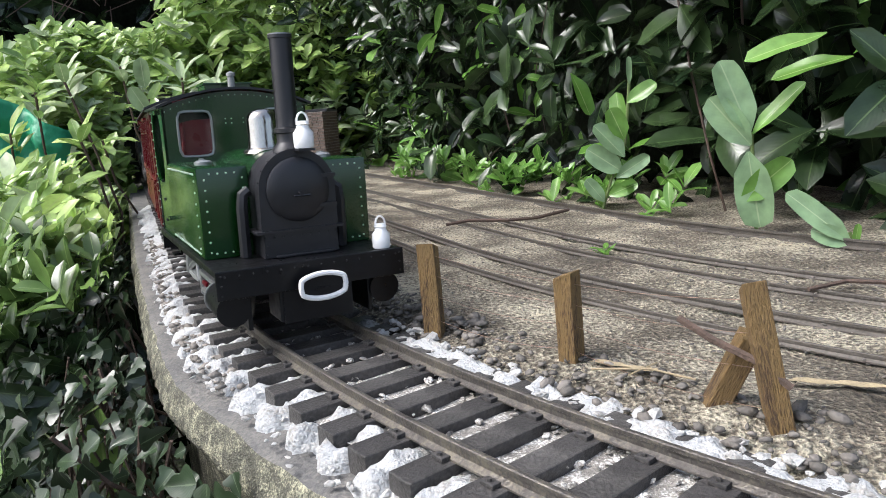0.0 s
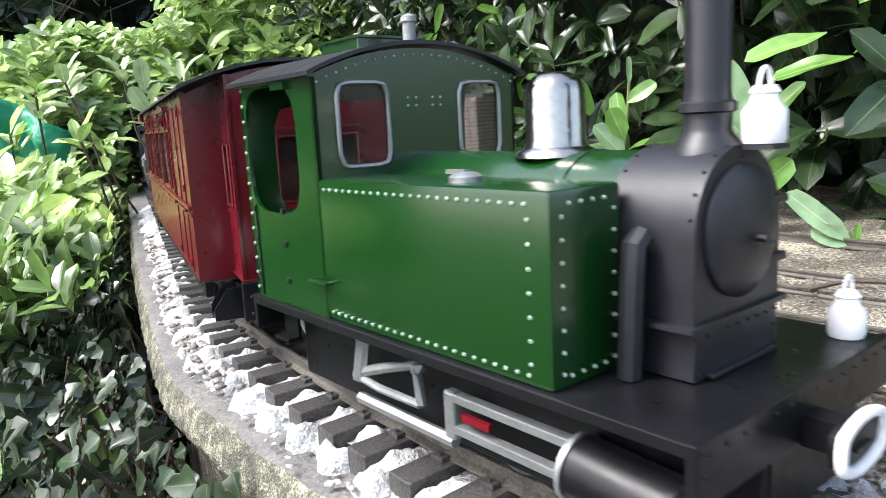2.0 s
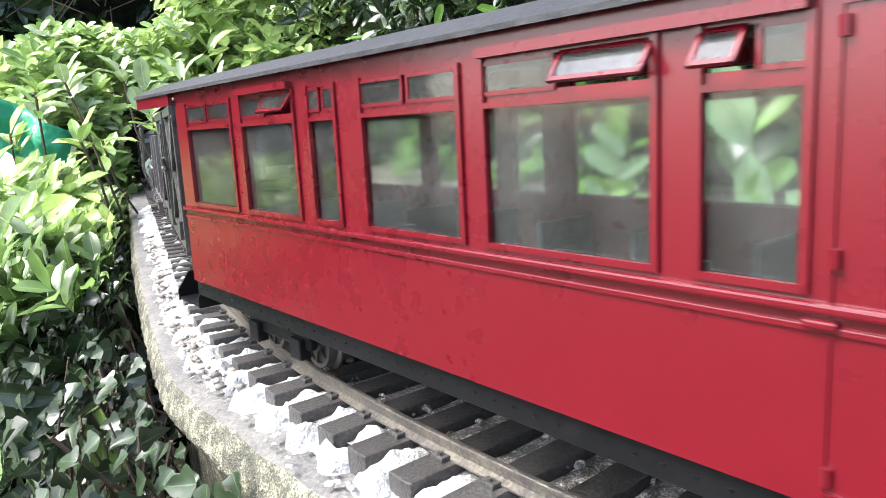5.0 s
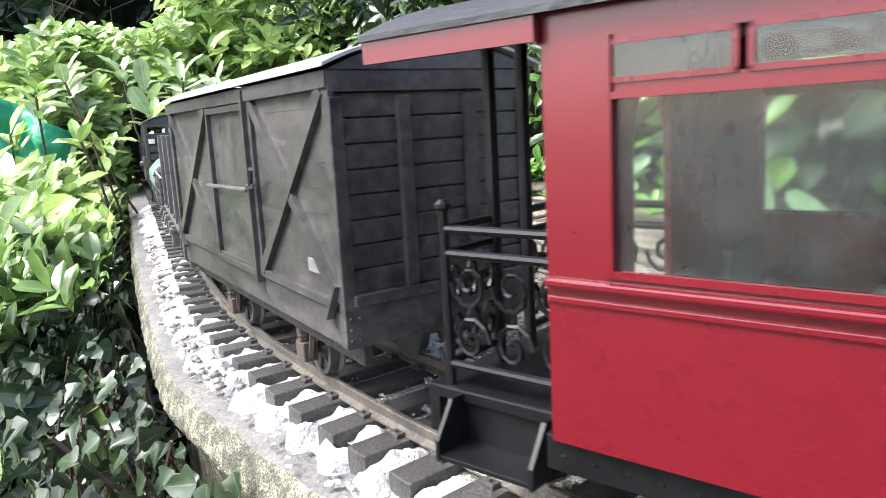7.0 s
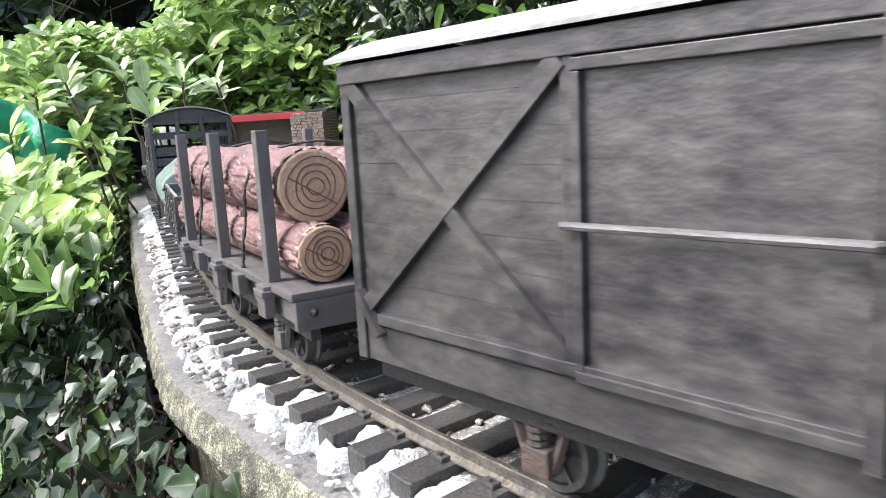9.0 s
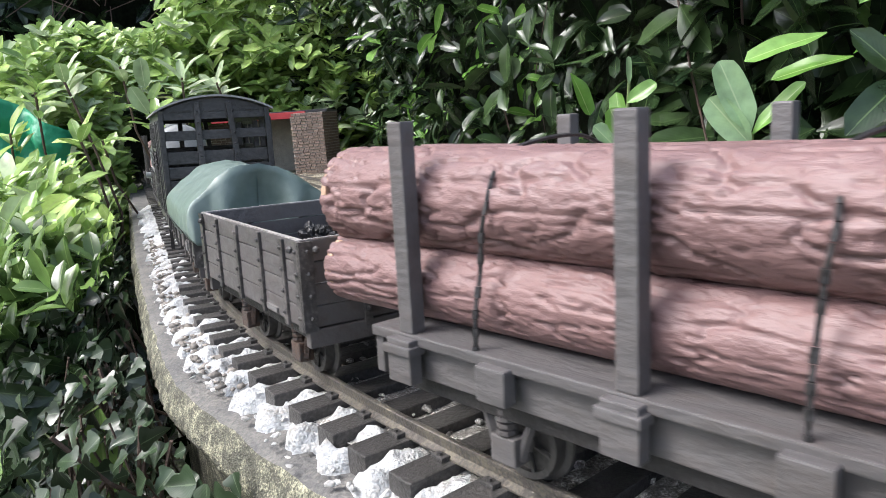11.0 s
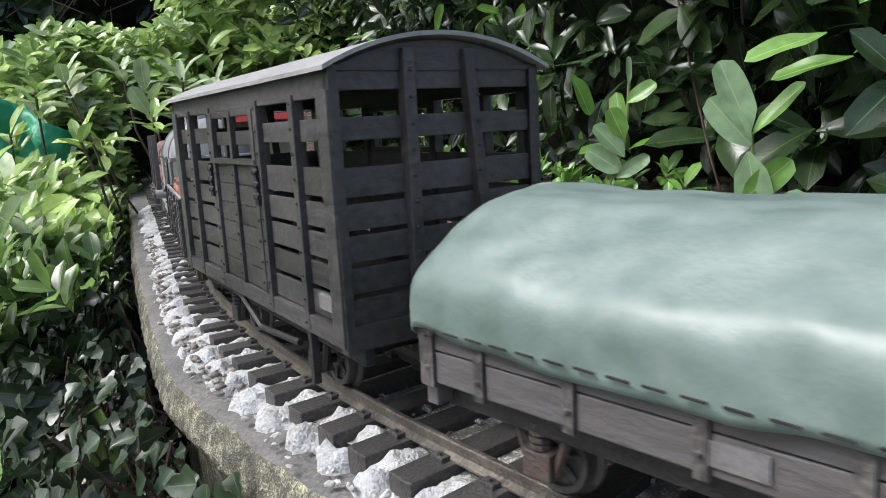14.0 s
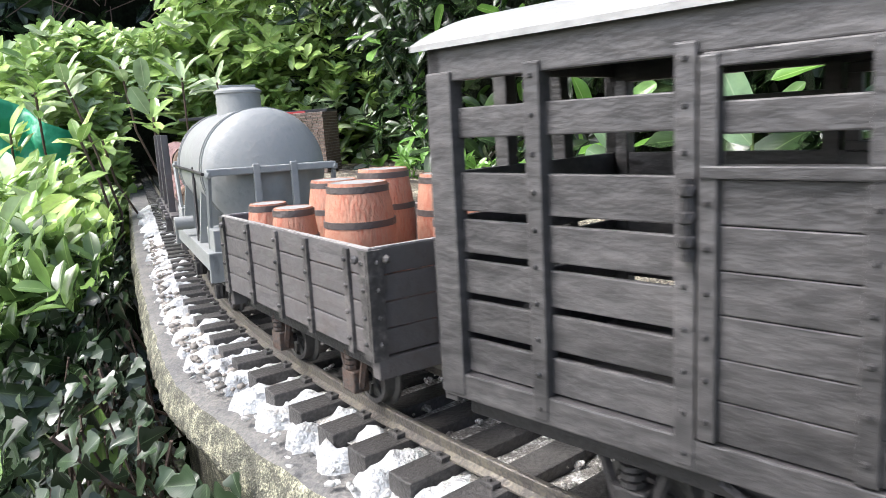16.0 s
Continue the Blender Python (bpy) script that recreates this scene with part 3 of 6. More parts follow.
def running_gear(root, xs, r, w, z, hl, off, guard="rust"):
    """Solebars, axle guards, springs and couplings of a four-wheeled wagon."""
    for e in (-1, 1):
        part("solebar", bx(-hl + 0.002, hl - 0.002, e * w * 0.78 - 0.002, e * w * 0.78 + 0.002, z - 0.009, z, 0.0006), "iron", root)
        for x in xs:
            g = bmesh.new()
            y = e * w * 0.74
            for k in (-1, 1):
                rod(g, [(x + k * 0.011, y, z - 0.004), (x + k * 0.0045, y, r - 0.002)], 0.0016, 5)
            box(g, x - 0.005, x + 0.005, y - 0.0035, y + 0.0035, r - 0.004, r + 0.005, 0.0008)
            box(g, x - 0.0025, x + 0.0025, y - 0.0015, y + 0.0015, r + 0.004, z - 0.002)
            for k in range(4):
                cyl(g, (x, y + e * 0.001, r + 0.0055 + k * 0.0022), (x, y + e * 0.001, r + 0.007 + k * 0.0022), 0.0032, seg=8)
            part("axle_guard", g, guard, root)
    for e in (-1, 1):
        c = bmesh.new()
        pts = [(e * hl, -0.004, z - 0.008), (e * (hl + 0.006), -0.006, z - 0.012), (e * (hl + 0.016), -0.0075, z - 0.012), (e * (hl + 0.02), 0, z - 0.012), (e * (hl + 0.016), 0.0075, z - 0.012), (e * (hl + 0.006), 0.006, z - 0.012), (e * hl, 0.004, z - 0.008)]
        rod(c, pts, 0.0011, 5)
        part("coupling", c, "iron", root)
    wheelsets(root, xs, r, off)


def plate_hole(bm, o, h, rad, at, t, n=32):
    """A plate o=(u0,u1,v0,v1) with a round-cornered hole h; at(u, v, w) gives its points, t its thickness."""
    cu, cv = (h[0] + h[1]) / 2, (h[2] + h[3]) / 2
    hw, hh = (h[1] - h[0]) / 2, (h[3] - h[2]) / 2
    inn, out = [], []
    angs = sorted({(2 * math.pi * i / n) % (2 * math.pi) for i in range(n)} | {math.atan2(v - cv, u - cu) % (2 * math.pi) for u in o[:2] for v in o[2:]})
    for a in angs:
        c, s_ = math.cos(a), math.sin(a)
        p = 7 if rad < min(hw, hh) * 0.5 else 4
        k = (abs(c / hw) ** p + abs(s_ / hh) ** p) ** (-1 / p)
        inn.append((cu + k * c, cv + k * s_))
        q = min((((o[1] - cu) if c > 0 else (o[0] - cu)) / c) if abs(c) > 1e-9 else 9, (((o[3] - cv) if s_ > 0 else (o[2] - cv)) / s_) if abs(s_) > 1e-9 else 9)
        out.append((cu + q * c, cv + q * s_))
    L = [[bm.verts.new(at(u, v, w)) for u, v in ring] for w in (0, t) for ring in (out, inn)]
    m = len(angs)
    for a, b in ((0, 1), (1, 3), (3, 2), (2, 0)):
        for i in range(m):
            j = (i + 1) % m
            bm.faces.new((L[a][i], L[a][j], L[b][j], L[b][i]))
    bmesh.ops.recalc_face_normals(bm, faces=bm.faces)
    return inn


def frame_ring(bm, pts, at, w, r=0.0009):
    pp = [Vector(at(u, v, w)) for u, v in pts]
    rod(bm, pp + [pp[0]], r, 6)
    return bm


def side_at(y, e):
    return lambda u, v, w: (u, y - e * w, v)


def end_at(x):
    return lambda u, v, w: (x - w, u, v)


def lamp_body(root, x, y, z, k=1.0, name="oil_lamp"):
    b = bmesh.new()
    lathe(b, [(0.0055 * k, 0), (0.006 * k, 0.001), (0.006 * k, 0.009 * k), (0.004 * k, 0.0115 * k), (0.0035 * k, 0.0135 * k), (0.0042 * k, 0.014 * k), (0.003 * k, 0.016 * k)], (x, y, z), 14)
    ob = part(name, b, "white", root, "white painted lamp", True)
    cyl_ = bmesh.new()
    rod(cyl_, [(x, y + 0.0035 * k * math.cos(a), z + 0.015 * k + 0.006 * k * math.sin(a)) for a in [i * math.pi / 8 for i in range(9)]], 0.0006, 5)
    part("lamp_handle", cyl_, "white", ob)


# ---- the tank engine ----
def build_loco():
    off = 0.0
    root = thing("tank_engine", "glossy dark green side-tank engine with black smokebox", "steam engine", off, 0.035)
    W, ZF, ZT = 0.0489, 0.043, 0.0935
    part("footplate", bx(-0.113, 0.0946, -0.051, 0.051, 0.0395, ZF, 0.0005), "black", root)
    bb = bx(0.0925, 0.0955, -0.0515, 0.0515, 0.0285, ZF + 0.0004, 0.0005)
    beam = part("buffer_beam", bb, "black", root)
    part("rivet_row", dots(bmesh.new(), [(0.0956, -0.047 + i * 0.0072, 0.0405) for i in range(14)] + [(0.0956, e * 0.049, 0.031 + k * 0.005) for e in (-1, 1) for k in range(3)], 0.0006), "smoke", beam)
    part("rear_beam", bx(-0.1155, -0.113, -0.05, 0.05, 0.028, 0.043, 0.0005), "black", root)
    # oval buffer with a white rim
    ring = bmesh.new()
    oval = [(0.0085 * math.copysign(min(abs(math.cos(a)) * 1.25, 1), math.cos(a)) + 0.0035 * math.cos(a), 0.0065 * math.sin(a)) for a in [i * 2 * math.pi / 40 for i in range(40)]]
    rod(ring, [(0.1075, 0.0 + y, 0.0315 + z) for y, z in oval + oval[:1]], 0.0014, 8)
    disc = bmesh.new()
    prism(disc, [(y, 0.0315 + z) for y, z in oval], 0.1045, 0.107)
    box(disc, 0.095, 0.106, -0.004, 0.004, 0.0275, 0.0355)
    box(disc, 0.107, 0.1078, -0.004, 0.0045, 0.0298, 0.0306)
    cb = part("centre_buffer", disc, "black", root)
    part("buffer_rim", ring, "white", cb, "white painted rim", True)
    # tanks
    for e in (-1, 1):
        t = bx(-0.055, 0.0547, min(e * 0.0212, e * W), max(e * 0.0212, e * W), ZF, ZT, 0.0016)
        tk = part("side_tank", t, "green", root, smooth=True)
        y = e * (W + 0.0001)
        pts = [(-0.05 + i * 0.0042, y, ZT - 0.0035) for i in range(24)] + [(-0.05 + i * 0.0042, y, ZF + 0.003) for i in range(24)] + [(0.0475, y, ZF + 0.006 + i * 0.0062) for i in range(7)]
        part("rivet_row", dots(bmesh.new(), pts, 0.0007), "rivet", tk)
        xf = 0.0548
        pts = [(xf, e * yy, ZF + 0.004 + i * 0.0057) for yy in (0.0245, 0.0448) for i in range(8)] + [(xf, e * (0.0285 + i * 0.0045), zz) for zz in (ZF + 0.0032, ZT - 0.0035) for i in range(4)]
        part("rivet_row", dots(bmesh.new(), pts, 0.0007), "rivet", tk)
        lid = bmesh.new()
        lathe(lid, [(0.0052, 0), (0.0052, 0.0016), (0.0035, 0.0026), (0.001, 0.003)], (0.012, e * 0.037, ZT), 16)
        box(lid, 0.004, 0.012, e * 0.037 - 0.001, e * 0.037 + 0.001, ZT + 0.0022, ZT + 0.0035)
        part("filler_lid", lid, "steel", root, smooth=True)
        st = bmesh.new()
        rod(st, [(-0.062, y, 0.0565), (-0.062, y + e * 0.002, 0.0565), (-0.05, y + e * 0.002, 0.0565), (-0.05, y, 0.0565)], 0.0007)
        part("step_rail", st, "green", root)
    # cab
    cab = part("cab_front", bmesh.new(), "green", root)
    bmf = bmesh.new()
    holes = []
    for e in (-1, 1):
        o = (min(0, e * W), max(0, e * W), ZF + 0.03, 0.1295)
        h = (min(e * 0.0175, e * 0.0395), max(e * 0.0175, e * 0.0395), 0.0968, 0.1268)
        holes.append(plate_hole(bmf, o, h, 0.004, end_at(-0.053), 0.002))
    prism(bmf, arc(W, 0.1295, 0.1395), -0.055, -0.053)
    box(bmf, -0.055, -0.053, -W, W, ZF, ZF + 0.03)
    bmf.to_mesh(cab.data), bmf.free()
    dotsf = [(-0.0528, y, z - 0.0025) for y, z in arc(W - 0.002, 0.1295, 0.1395, 22)] + [(-0.0528, sy * 0.006 + k * 0.002, 0.118 + j * 0.003) for sy in (-1, 1) for k in (-1, 1) for j in (0, 1)]
    part("rivet_row", dots(bmesh.new(), dotsf, 0.00055), "rivet", cab)
    for hp in holes:
        wf = part("window_frame", frame_ring(bmesh.new(), hp, end_at(-0.053), -0.0004, 0.0009), "steel", cab, "polished metal rim", True)
        g = bmesh.new()
        vs = [g.verts.new(end_at(-0.054)(u, v, 0)) for u, v in hp]
        g.faces.new(vs)
        gl = part("pane", g, "glass", cab)
        gl.visible_shadow = False
    rear = bmesh.new()
    plate_hole(rear, (-W, W, ZF, 0.1295), (-0.036, 0.036, 0.075, 0.122), 0.004, end_at(-0.1095), 0.002)
    prism(rear, arc(W, 0.1295, 0.1395), -0.1115, -0.1095)
    part("cab_rear", rear, "green", root)
    for e in (-1, 1):
        s_ = bmesh.new()
        plate_hole(s_, (-0.1115, -0.053, ZF, 0.1295), (-0.1085, -0.067, 0.0795, 0.1275), 0.02, side_at(e * W, e), 0.0016, 40)
        cs = part("cab_side", s_, "green", root)
        y = e * (W + 0.0002)
        part("rivet_row", dots(bmesh.new(), [(-0.11, y, ZF + 0.004 + i * 0.0062) for i in range(14)], 0.0008), "rivet", cs)
        part("door_seam", bx(-0.1062, -0.1056, y - 0.0004, y + 0.0004, ZF + 0.001, 0.082), "smoke", cs)
        for zz in (0.052, 0.0665, 0.0795):
            part("door_hinge", bx(-0.108, -0.106, y - 0.0008, y + 0.0008, zz, zz + 0.002), "smoke", cs)
            part("door_bolt", bx(-0.083, -0.0813, y - 0.0008, y + 0.0008, zz, zz + 0.002), "smoke", cs)
        rail = bmesh.new()
        box(rail, -0.1135, -0.0525, e * W - 0.0015, e * W + 0.0015, 0.1285, 0.1305, 0.0004)
        box(rail, -0.08, -0.07, e * (W + 0.0012) - 0.001, e * (W + 0.0012) + 0.001, 0.1258, 0.1285)
        part("gutter", rail, "green", cs)
    rf = bmesh.new()
    outer = arc(W + 0.0035, 0.1305, 0.142, 20)
    prism(rf, outer + [(y, z - 0.0015) for y, z in outer[::-1]], -0.117, -0.049)
    roof = part("cab_roof", rf, "smoke", root, smooth=True)
    hatch = bx(-0.1, -0.072, -0.016, 0.016, 0.138, 0.146, 0.0008)
    box(hatch, -0.101, -0.071, -0.017, 0.017, 0.145, 0.1463, 0.0004)
    part("roof_hatch", hatch, "green", roof)
    wh = bmesh.new()
    lathe(wh, [(0.0025, 0), (0.0025, 0.009), (0.0032, 0.0095), (0.003, 0.0115), (0.001, 0.0125)], (-0.06, 0.0, 0.1405), 12)
    part("whistle", wh, "tank", roof, "dull pale metal", True)
    # inside of the cab
    part("battery_box", bx(-0.1085, -0.0975, -0.026, -0.01, 0.078, 0.0898, 0.001), "battery", root)
    shelf = part("cab_shelf", bx(-0.109, -0.056, -0.047, 0.047, 0.074, 0.078), "green", root)
    cb_ = bmesh.new()
    for k in range(2):
        rod(cb_, [(-0.076 + 0.012 * math.sin(a + k), -0.004 + 0.012 * math.cos(a * 1.3 + k), 0.079 + 0.0035 * k + 0.003 * math.sin(a * 2)) for a in [i * 0.4 for i in range(12)]], 0.0007, 5)
    part("cable", cb_, "wire_red", root, "red cables")
    cg = bmesh.new()
    for k in range(3):
        rod(cg, [(-0.075 + 0.012 * math.cos(a * 0.9 + k * 2), 0.004 * k - 0.012 + 0.012 * math.sin(a), 0.0795 + 0.002 * k) for a in [i * 0.4 for i in range(14)]], 0.0009, 5)
    part("cable", cg, "steel", root, "grey cables")
    # boiler, dome
    part("boiler", cy((-0.055, 0, 0.078), (0.052, 0, 0.078), 0.0222, seg=40), "green", root, smooth=True)
    for x in (-0.035, 0.03):
        part("boiler_band", cy((x - 0.001, 0, 0.078), (x + 0.001, 0, 0.078), 0.0226, seg=40), "green", root, smooth=True)
    dome = bmesh.new()
    lathe(dome, [(0.0135, 0), (0.0128, 0.0015), (0.0102, 0.003), (0.0096, 0.005), (0.0096, 0.02), (0.009, 0.0225), (0.007, 0.0248), (0.004, 0.026), (0.0008, 0.0264)], (0.014, 0, 0.0985), 32)
    part("steam_dome", dome, "brass", root, "polished silvery metal dome", True)
    # smokebox
    sm = bmesh.new()
    ol = [(0.0212 * math.cos(a), 0.0802 + 0.0212 * math.sin(a)) for a in [i * math.pi / 24 for i in range(25)]] + [(-0.0215, 0.06), (-0.0205, 0.056), (-0.021, 0.0435), (0.021, 0.0435), (0.0205, 0.056), (0.0215, 0.06)]
    prism(sm, ol, 0.05, 0.076)
    box(sm, 0.05, 0.0775, -0.0245, 0.0245, 0.0568, 0.0582)
    sb = part("smokebox", sm, "smoke", root, smooth=True)
    dr = bmesh.new()
    lathe(dr, [(0.0175, 0), (0.0175, 0.0012), (0.0165, 0.002), (0.012, 0.0032), (0.005, 0.0042), (0.0015, 0.0044)], (0.076, 0, 0.0795), 32, "x")
    for z in (0.07, 0.086):
        box(dr, 0.0765, 0.0785, 0.004, 0.021, z - 0.001, z + 0.001)
    cyl(dr, (0.0795, 0, 0.078), (0.0835, 0, 0.078), 0.0012, seg=8)
    rod(dr, [(0.0825, -0.004, 0.0765), (0.0825, 0.005, 0.0765)], 0.0006)
    part("smokebox_door", dr, "smoke", sb, smooth=True)
    pts = [(0.0762, y, 0.0545) for y in [-0.02 + 0.005 * i for i in range(9)]] + [(0.0762, e * 0.0195, z) for e in (-1, 1) for z in (0.0455, 0.05)]
    pts += [(x, -0.0214 * math.cos(a), 0.0802 + 0.0214 * math.sin(a)) for x in (0.0515, 0.0745) for a in [0.2 + 0.3 * i for i in range(9)]]
    part("rivet_row", dots(bmesh.new(), pts, 0.00055), "smoke", sb)
    pp = bmesh.new()
    for e in (-1, 1):
        rod(pp, [(0.063, e * 0.0235, 0.08), (0.063, e * 0.027, 0.078), (0.063, e * 0.028, 0.07), (0.062, e * 0.028, 0.0435)], 0.0032, 8)
    box(pp, 0.058, 0.078, -0.015, 0.018, 0.0432, 0.0448, 0.0005)
    part("steam_pipe", pp, "smoke", root, smooth=True)
    chm = bmesh.new()
    lathe(chm, [(0.0098, -0.003), (0.0088, 0.0005), (0.0068, 0.003), (0.0062, 0.0045), (0.0062, 0.0085), (0.0074, 0.009), (0.0074, 0.0112), (0.0062, 0.0118), (0.0059, 0.014), (0.0059, 0.0585), (0.0064, 0.0588), (0.0064, 0.0605), (0.0048, 0.0605), (0.0046, 0.045)], (0.0665, 0, 0.101), 28)
    chim = part("chimney", chm, "smoke", root, smooth=True)
    cap = bmesh.new()
    lathe(cap, [(0.0049, 0), (0.0063, 0), (0.0063, 0.0008), (0.0049, 0.0008)], (0.0665, 0, 0.1614), 28)
    part("chimney_cap", cap, "steel", chim, "bright metal rim")
    br = bx(0.074, 0.084, 0.0, 0.009, 0.1, 0.1012)
    part("lamp_bracket", br, "smoke", root)
    lamp_body(root, 0.0795, 0.0045, 0.1014, 0.9)
    lamp_body(root, 0.0865, 0.0425, 0.0432, 0.86)
    lamp_body(root, -0.118, -0.038, 0.043, 1.0, "tail_lamp")
    # frames, cylinders, valve gear
    for e in (-1, 1):
        part("frame_plate", bx(-0.1, 0.085, e * 0.034 - 0.0012, e * 0.034 + 0.0012, 0.008, 0.0395, 0.0005), "black", root)
        cl = cy((0.057, e * 0.0425, 0.0225), (0.087, e * 0.0425, 0.0205), 0.0088, seg=24)
        cl_ = part("cylinder", cl, "black", root, smooth=True)
        cv = bmesh.new()
        for x in (0.0565,):
            z = 0.0225
            cyl(cv, (x, e * 0.0425, z), (x + 0.0016, e * 0.0425, z - 0.0001), 0.0095, seg=24)
        part("cylinder_cover", cv, "steel", cl_, "bright metal ring", True)
        sb_ = bmesh.new()
        for z in (0.0285, 0.0185):
            box(sb_, 0.009, 0.057, e * 0.0435 - 0.0018, e * 0.0435 + 0.0018, z - 0.0012, z + 0.0016, 0.0004)
        box(sb_, 0.006, 0.011, e * 0.0435 - 0.002, e * 0.0435 + 0.002, 0.015, 0.0305, 0.001)
        part("slide_bar", sb_, "steel", root)
        rd = bx(0.014, 0.026, e * 0.0445 - 0.0008, e * 0.0445 + 0.0008, 0.0225, 0.0248)
        part("red_panel", rd, "red", root, "red painted strip")
        gr = bmesh.new()
        rod(gr, [(-0.046, e * 0.0425, 0.0225), (-0.03, e * 0.0425, 0.028), (-0.011, e * 0.0425, 0.0335), (-0.009, e * 0.0425, 0.0205)], 0.0019, 8)
        rod(gr, [(-0.048, e * 0.043, 0.0215), (-0.032, e * 0.043, 0.02), (-0.009, e * 0.043, 0.0205)], 0.0015, 8)
        rod(gr, [(-0.042, e * 0.042, 0.036), (-0.045, e * 0.0425, 0.021)], 0.003, 8)
        dots(gr, [(-0.046, e * 0.0425, 0.0215), (-0.01, e * 0.0425, 0.033)], 0.003)
        part("valve_gear", gr, "steel", root)
        stp = bmesh.new()
        box(stp, -0.106, -0.094, e * 0.043 - 0.003, e * 0.043 + 0.003, 0.0245, 0.026)
        box(stp, -0.106, -0.094, e * 0.0405 - 0.0006, e * 0.0405 + 0.0006, 0.0245, 0.04)
        part("cab_step", stp, "black", root)
        cp = bmesh.new()
        rod(cp, [(-0.05, 0, 0), (0.005, 0, 0)], 0.0022, 6)
        crank = part("coupling_rod", cp, "steel", root)
        SPINS.append((crank, None, e, off))
    wheelsets(root, (-0.06, -0.022, 0.018), 0.0165, off, "iron")
    part("drag_box", bx(0.07, 0.094, -0.02, 0.02, 0.012, 0.03, 0.0008), "black", root)
    part("pilot_plate", bx(0.0935, 0.0945, -0.018, 0.02, 0.011, 0.0285), "black", root)


# ---- the red coach ----
def build_coach():
    off = -0.38
    root = thing("passenger_coach", "glossy red bogie coach with a railed end balcony", "railway coach", off, 0.14)
    W, X0, X1, ZB, ZW, ZE = 0.0521, -0.1965, 0.203, 0.0365, 0.0745, 0.1305
    wins = [(-0.181, -0.1287), (-0.118, -0.071), (-0.06, -0.0415), (-0.0255, 0.0228), (0.0325, 0.0845), (0.0945, 0.1155)]
    z0, z1, z2, z3 = 0.0778, 0.1142, 0.1172, 0.1252
    for e in (-1, 1):
        y = e * W
        yy = (min(y, y - e * 0.002), max(y, y - e * 0.002))
        sd = part("side_wall", bx(X0, X1, *yy, ZB, ZW + 0.001), "red", root)
        part("cantrail", bx(X0, X1, *yy, z3, ZE + 0.002), "red", sd)
        xs = [X0] + [v for w in wins for v in w] + [X1]
        for a, c in zip(xs[0::2], xs[1::2]):
            part("pillar" if c < 0.15 else "door_panel", bx(a, c, *yy, ZW + 0.001, z3), "red", sd)
        for a, c in wins:
            part("window_sill", bx(a, c, *yy, ZW + 0.001, z0), "red", sd)
            part("window_rail", bx(a, c, *yy, z1, z2), "red", sd)
        tr = bmesh.new()
        box(tr, X0, X1, y - 0.0019 if e < 0 else y, y if e < 0 else y + 0.0019, ZW - 0.0008, ZW + 0.0012, 0.0006)
        box(tr, X0, X1, y - 0.0007 if e < 0 else y, y if e < 0 else y + 0.0007, ZW - 0.0045, ZW - 0.003, 0.0003)
        part("waist_moulding", tr, "red", sd)
        for a, c in wins:
            f = bmesh.new()
            yo = (y - 0.001, y + 0.0004) if e < 0 else (y - 0.0004, y + 0.001)
            for p, q, r_, s_ in ((a - 0.001, a + 0.0008, z0 - 0.001, z3 + 0.001), (c - 0.0008, c + 0.001, z0 - 0.001, z3 + 0.001), (a, c, z0 - 0.001, z0 + 0.0006), (a, c, z1 - 0.0006, z1 + 0.0008)):
                box(f, p, q, *yo, r_, s_)
            wf = part("window_frame", f, "red", sd)
            g = part("pane", bx(a, c, y - e * 0.0012, y - e * 0.001, z0, z1), "glass", sd)
            g.visible_shadow = False
            # two small top lights, some tilted open
            m_ = (a + c) / 2
            for p, q in ((a, m_ - 0.0008), (m_ + 0.0008, c)):
                tl = bmesh.new()
                for u0, u1, v0, v1 in ((p, p + 0.0011, 0, 0.0085), (q - 0.0011, q, 0, 0.0085), (p, q, 0, 0.0011), (p, q, 0.0075, 0.0085)):
                    box(tl, u0, u1, -0.0005, 0.0005, v0 - 0.0085, v1 - 0.0085)
                tilt = 36 if (a in (0.0325, -0.118) and q == c) or (a == 0.0945 and p == a) else 0
                ob = part("top_light", tl, "red", sd)
                ob.matrix_basis = pose(0, y, z3, e * tilt, 0, 0)
                gg = part("top_pane", bx(p + 0.001, q - 0.001, -0.0002, 0.0002, -0.0077, -0.001), "glass", ob)
                gg.visible_shadow = False
        for x0_, x1_ in ((-0.118, -0.071), (0.0325, 0.1155)):
            part("drip_rail", bx(x0_, x1_, y - 0.003 if e < 0 else y, y if e < 0 else y + 0.003, z3 + 0.001, z3 + 0.0035), "red", sd)
        # luggage doors
        d = bmesh.new()
        yo = (y - 0.0006, y) if e < 0 else (y, y + 0.0006)
        for x in (0.12, 0.1541, 0.1812):
            box(d, x - 0.0002, x + 0.0006, *yo, ZB + 0.002, 0.1265)
        box(d, 0.12, 0.1818, *yo, 0.1262, 0.127)
        box(d, 0.12, 0.1818, *yo, ZB + 0.003, ZB + 0.0036)
        dd = part("luggage_door", d, "red", sd)
        for x in (0.119, 0.1795):
            h = bmesh.new()
            box(h, x - 0.003, x + 0.003, y - 0.002 if e < 0 else y, y if e < 0 else y + 0.002, ZW - 0.0035, ZW - 0.0018, 0.0005)
            part("door_handle", h, "red", dd)
            for z in (0.0415, 0.082, 0.121):
                part("hinge", cy((x + 0.002, y + e * 0.0008, z), (x + 0.002, y + e * 0.0008, z + 0.0035), 0.0009, seg=6), "red", dd)
    # ends
    e1 = bmesh.new()
    prism(e1, [(-W, ZB), (W, ZB)] + arc(W, ZE, 0.1425)[::-1], X1 - 0.002, X1 - 0.0002)
    part("end_wall", e1, "red", root)
    e2 = bmesh.new()
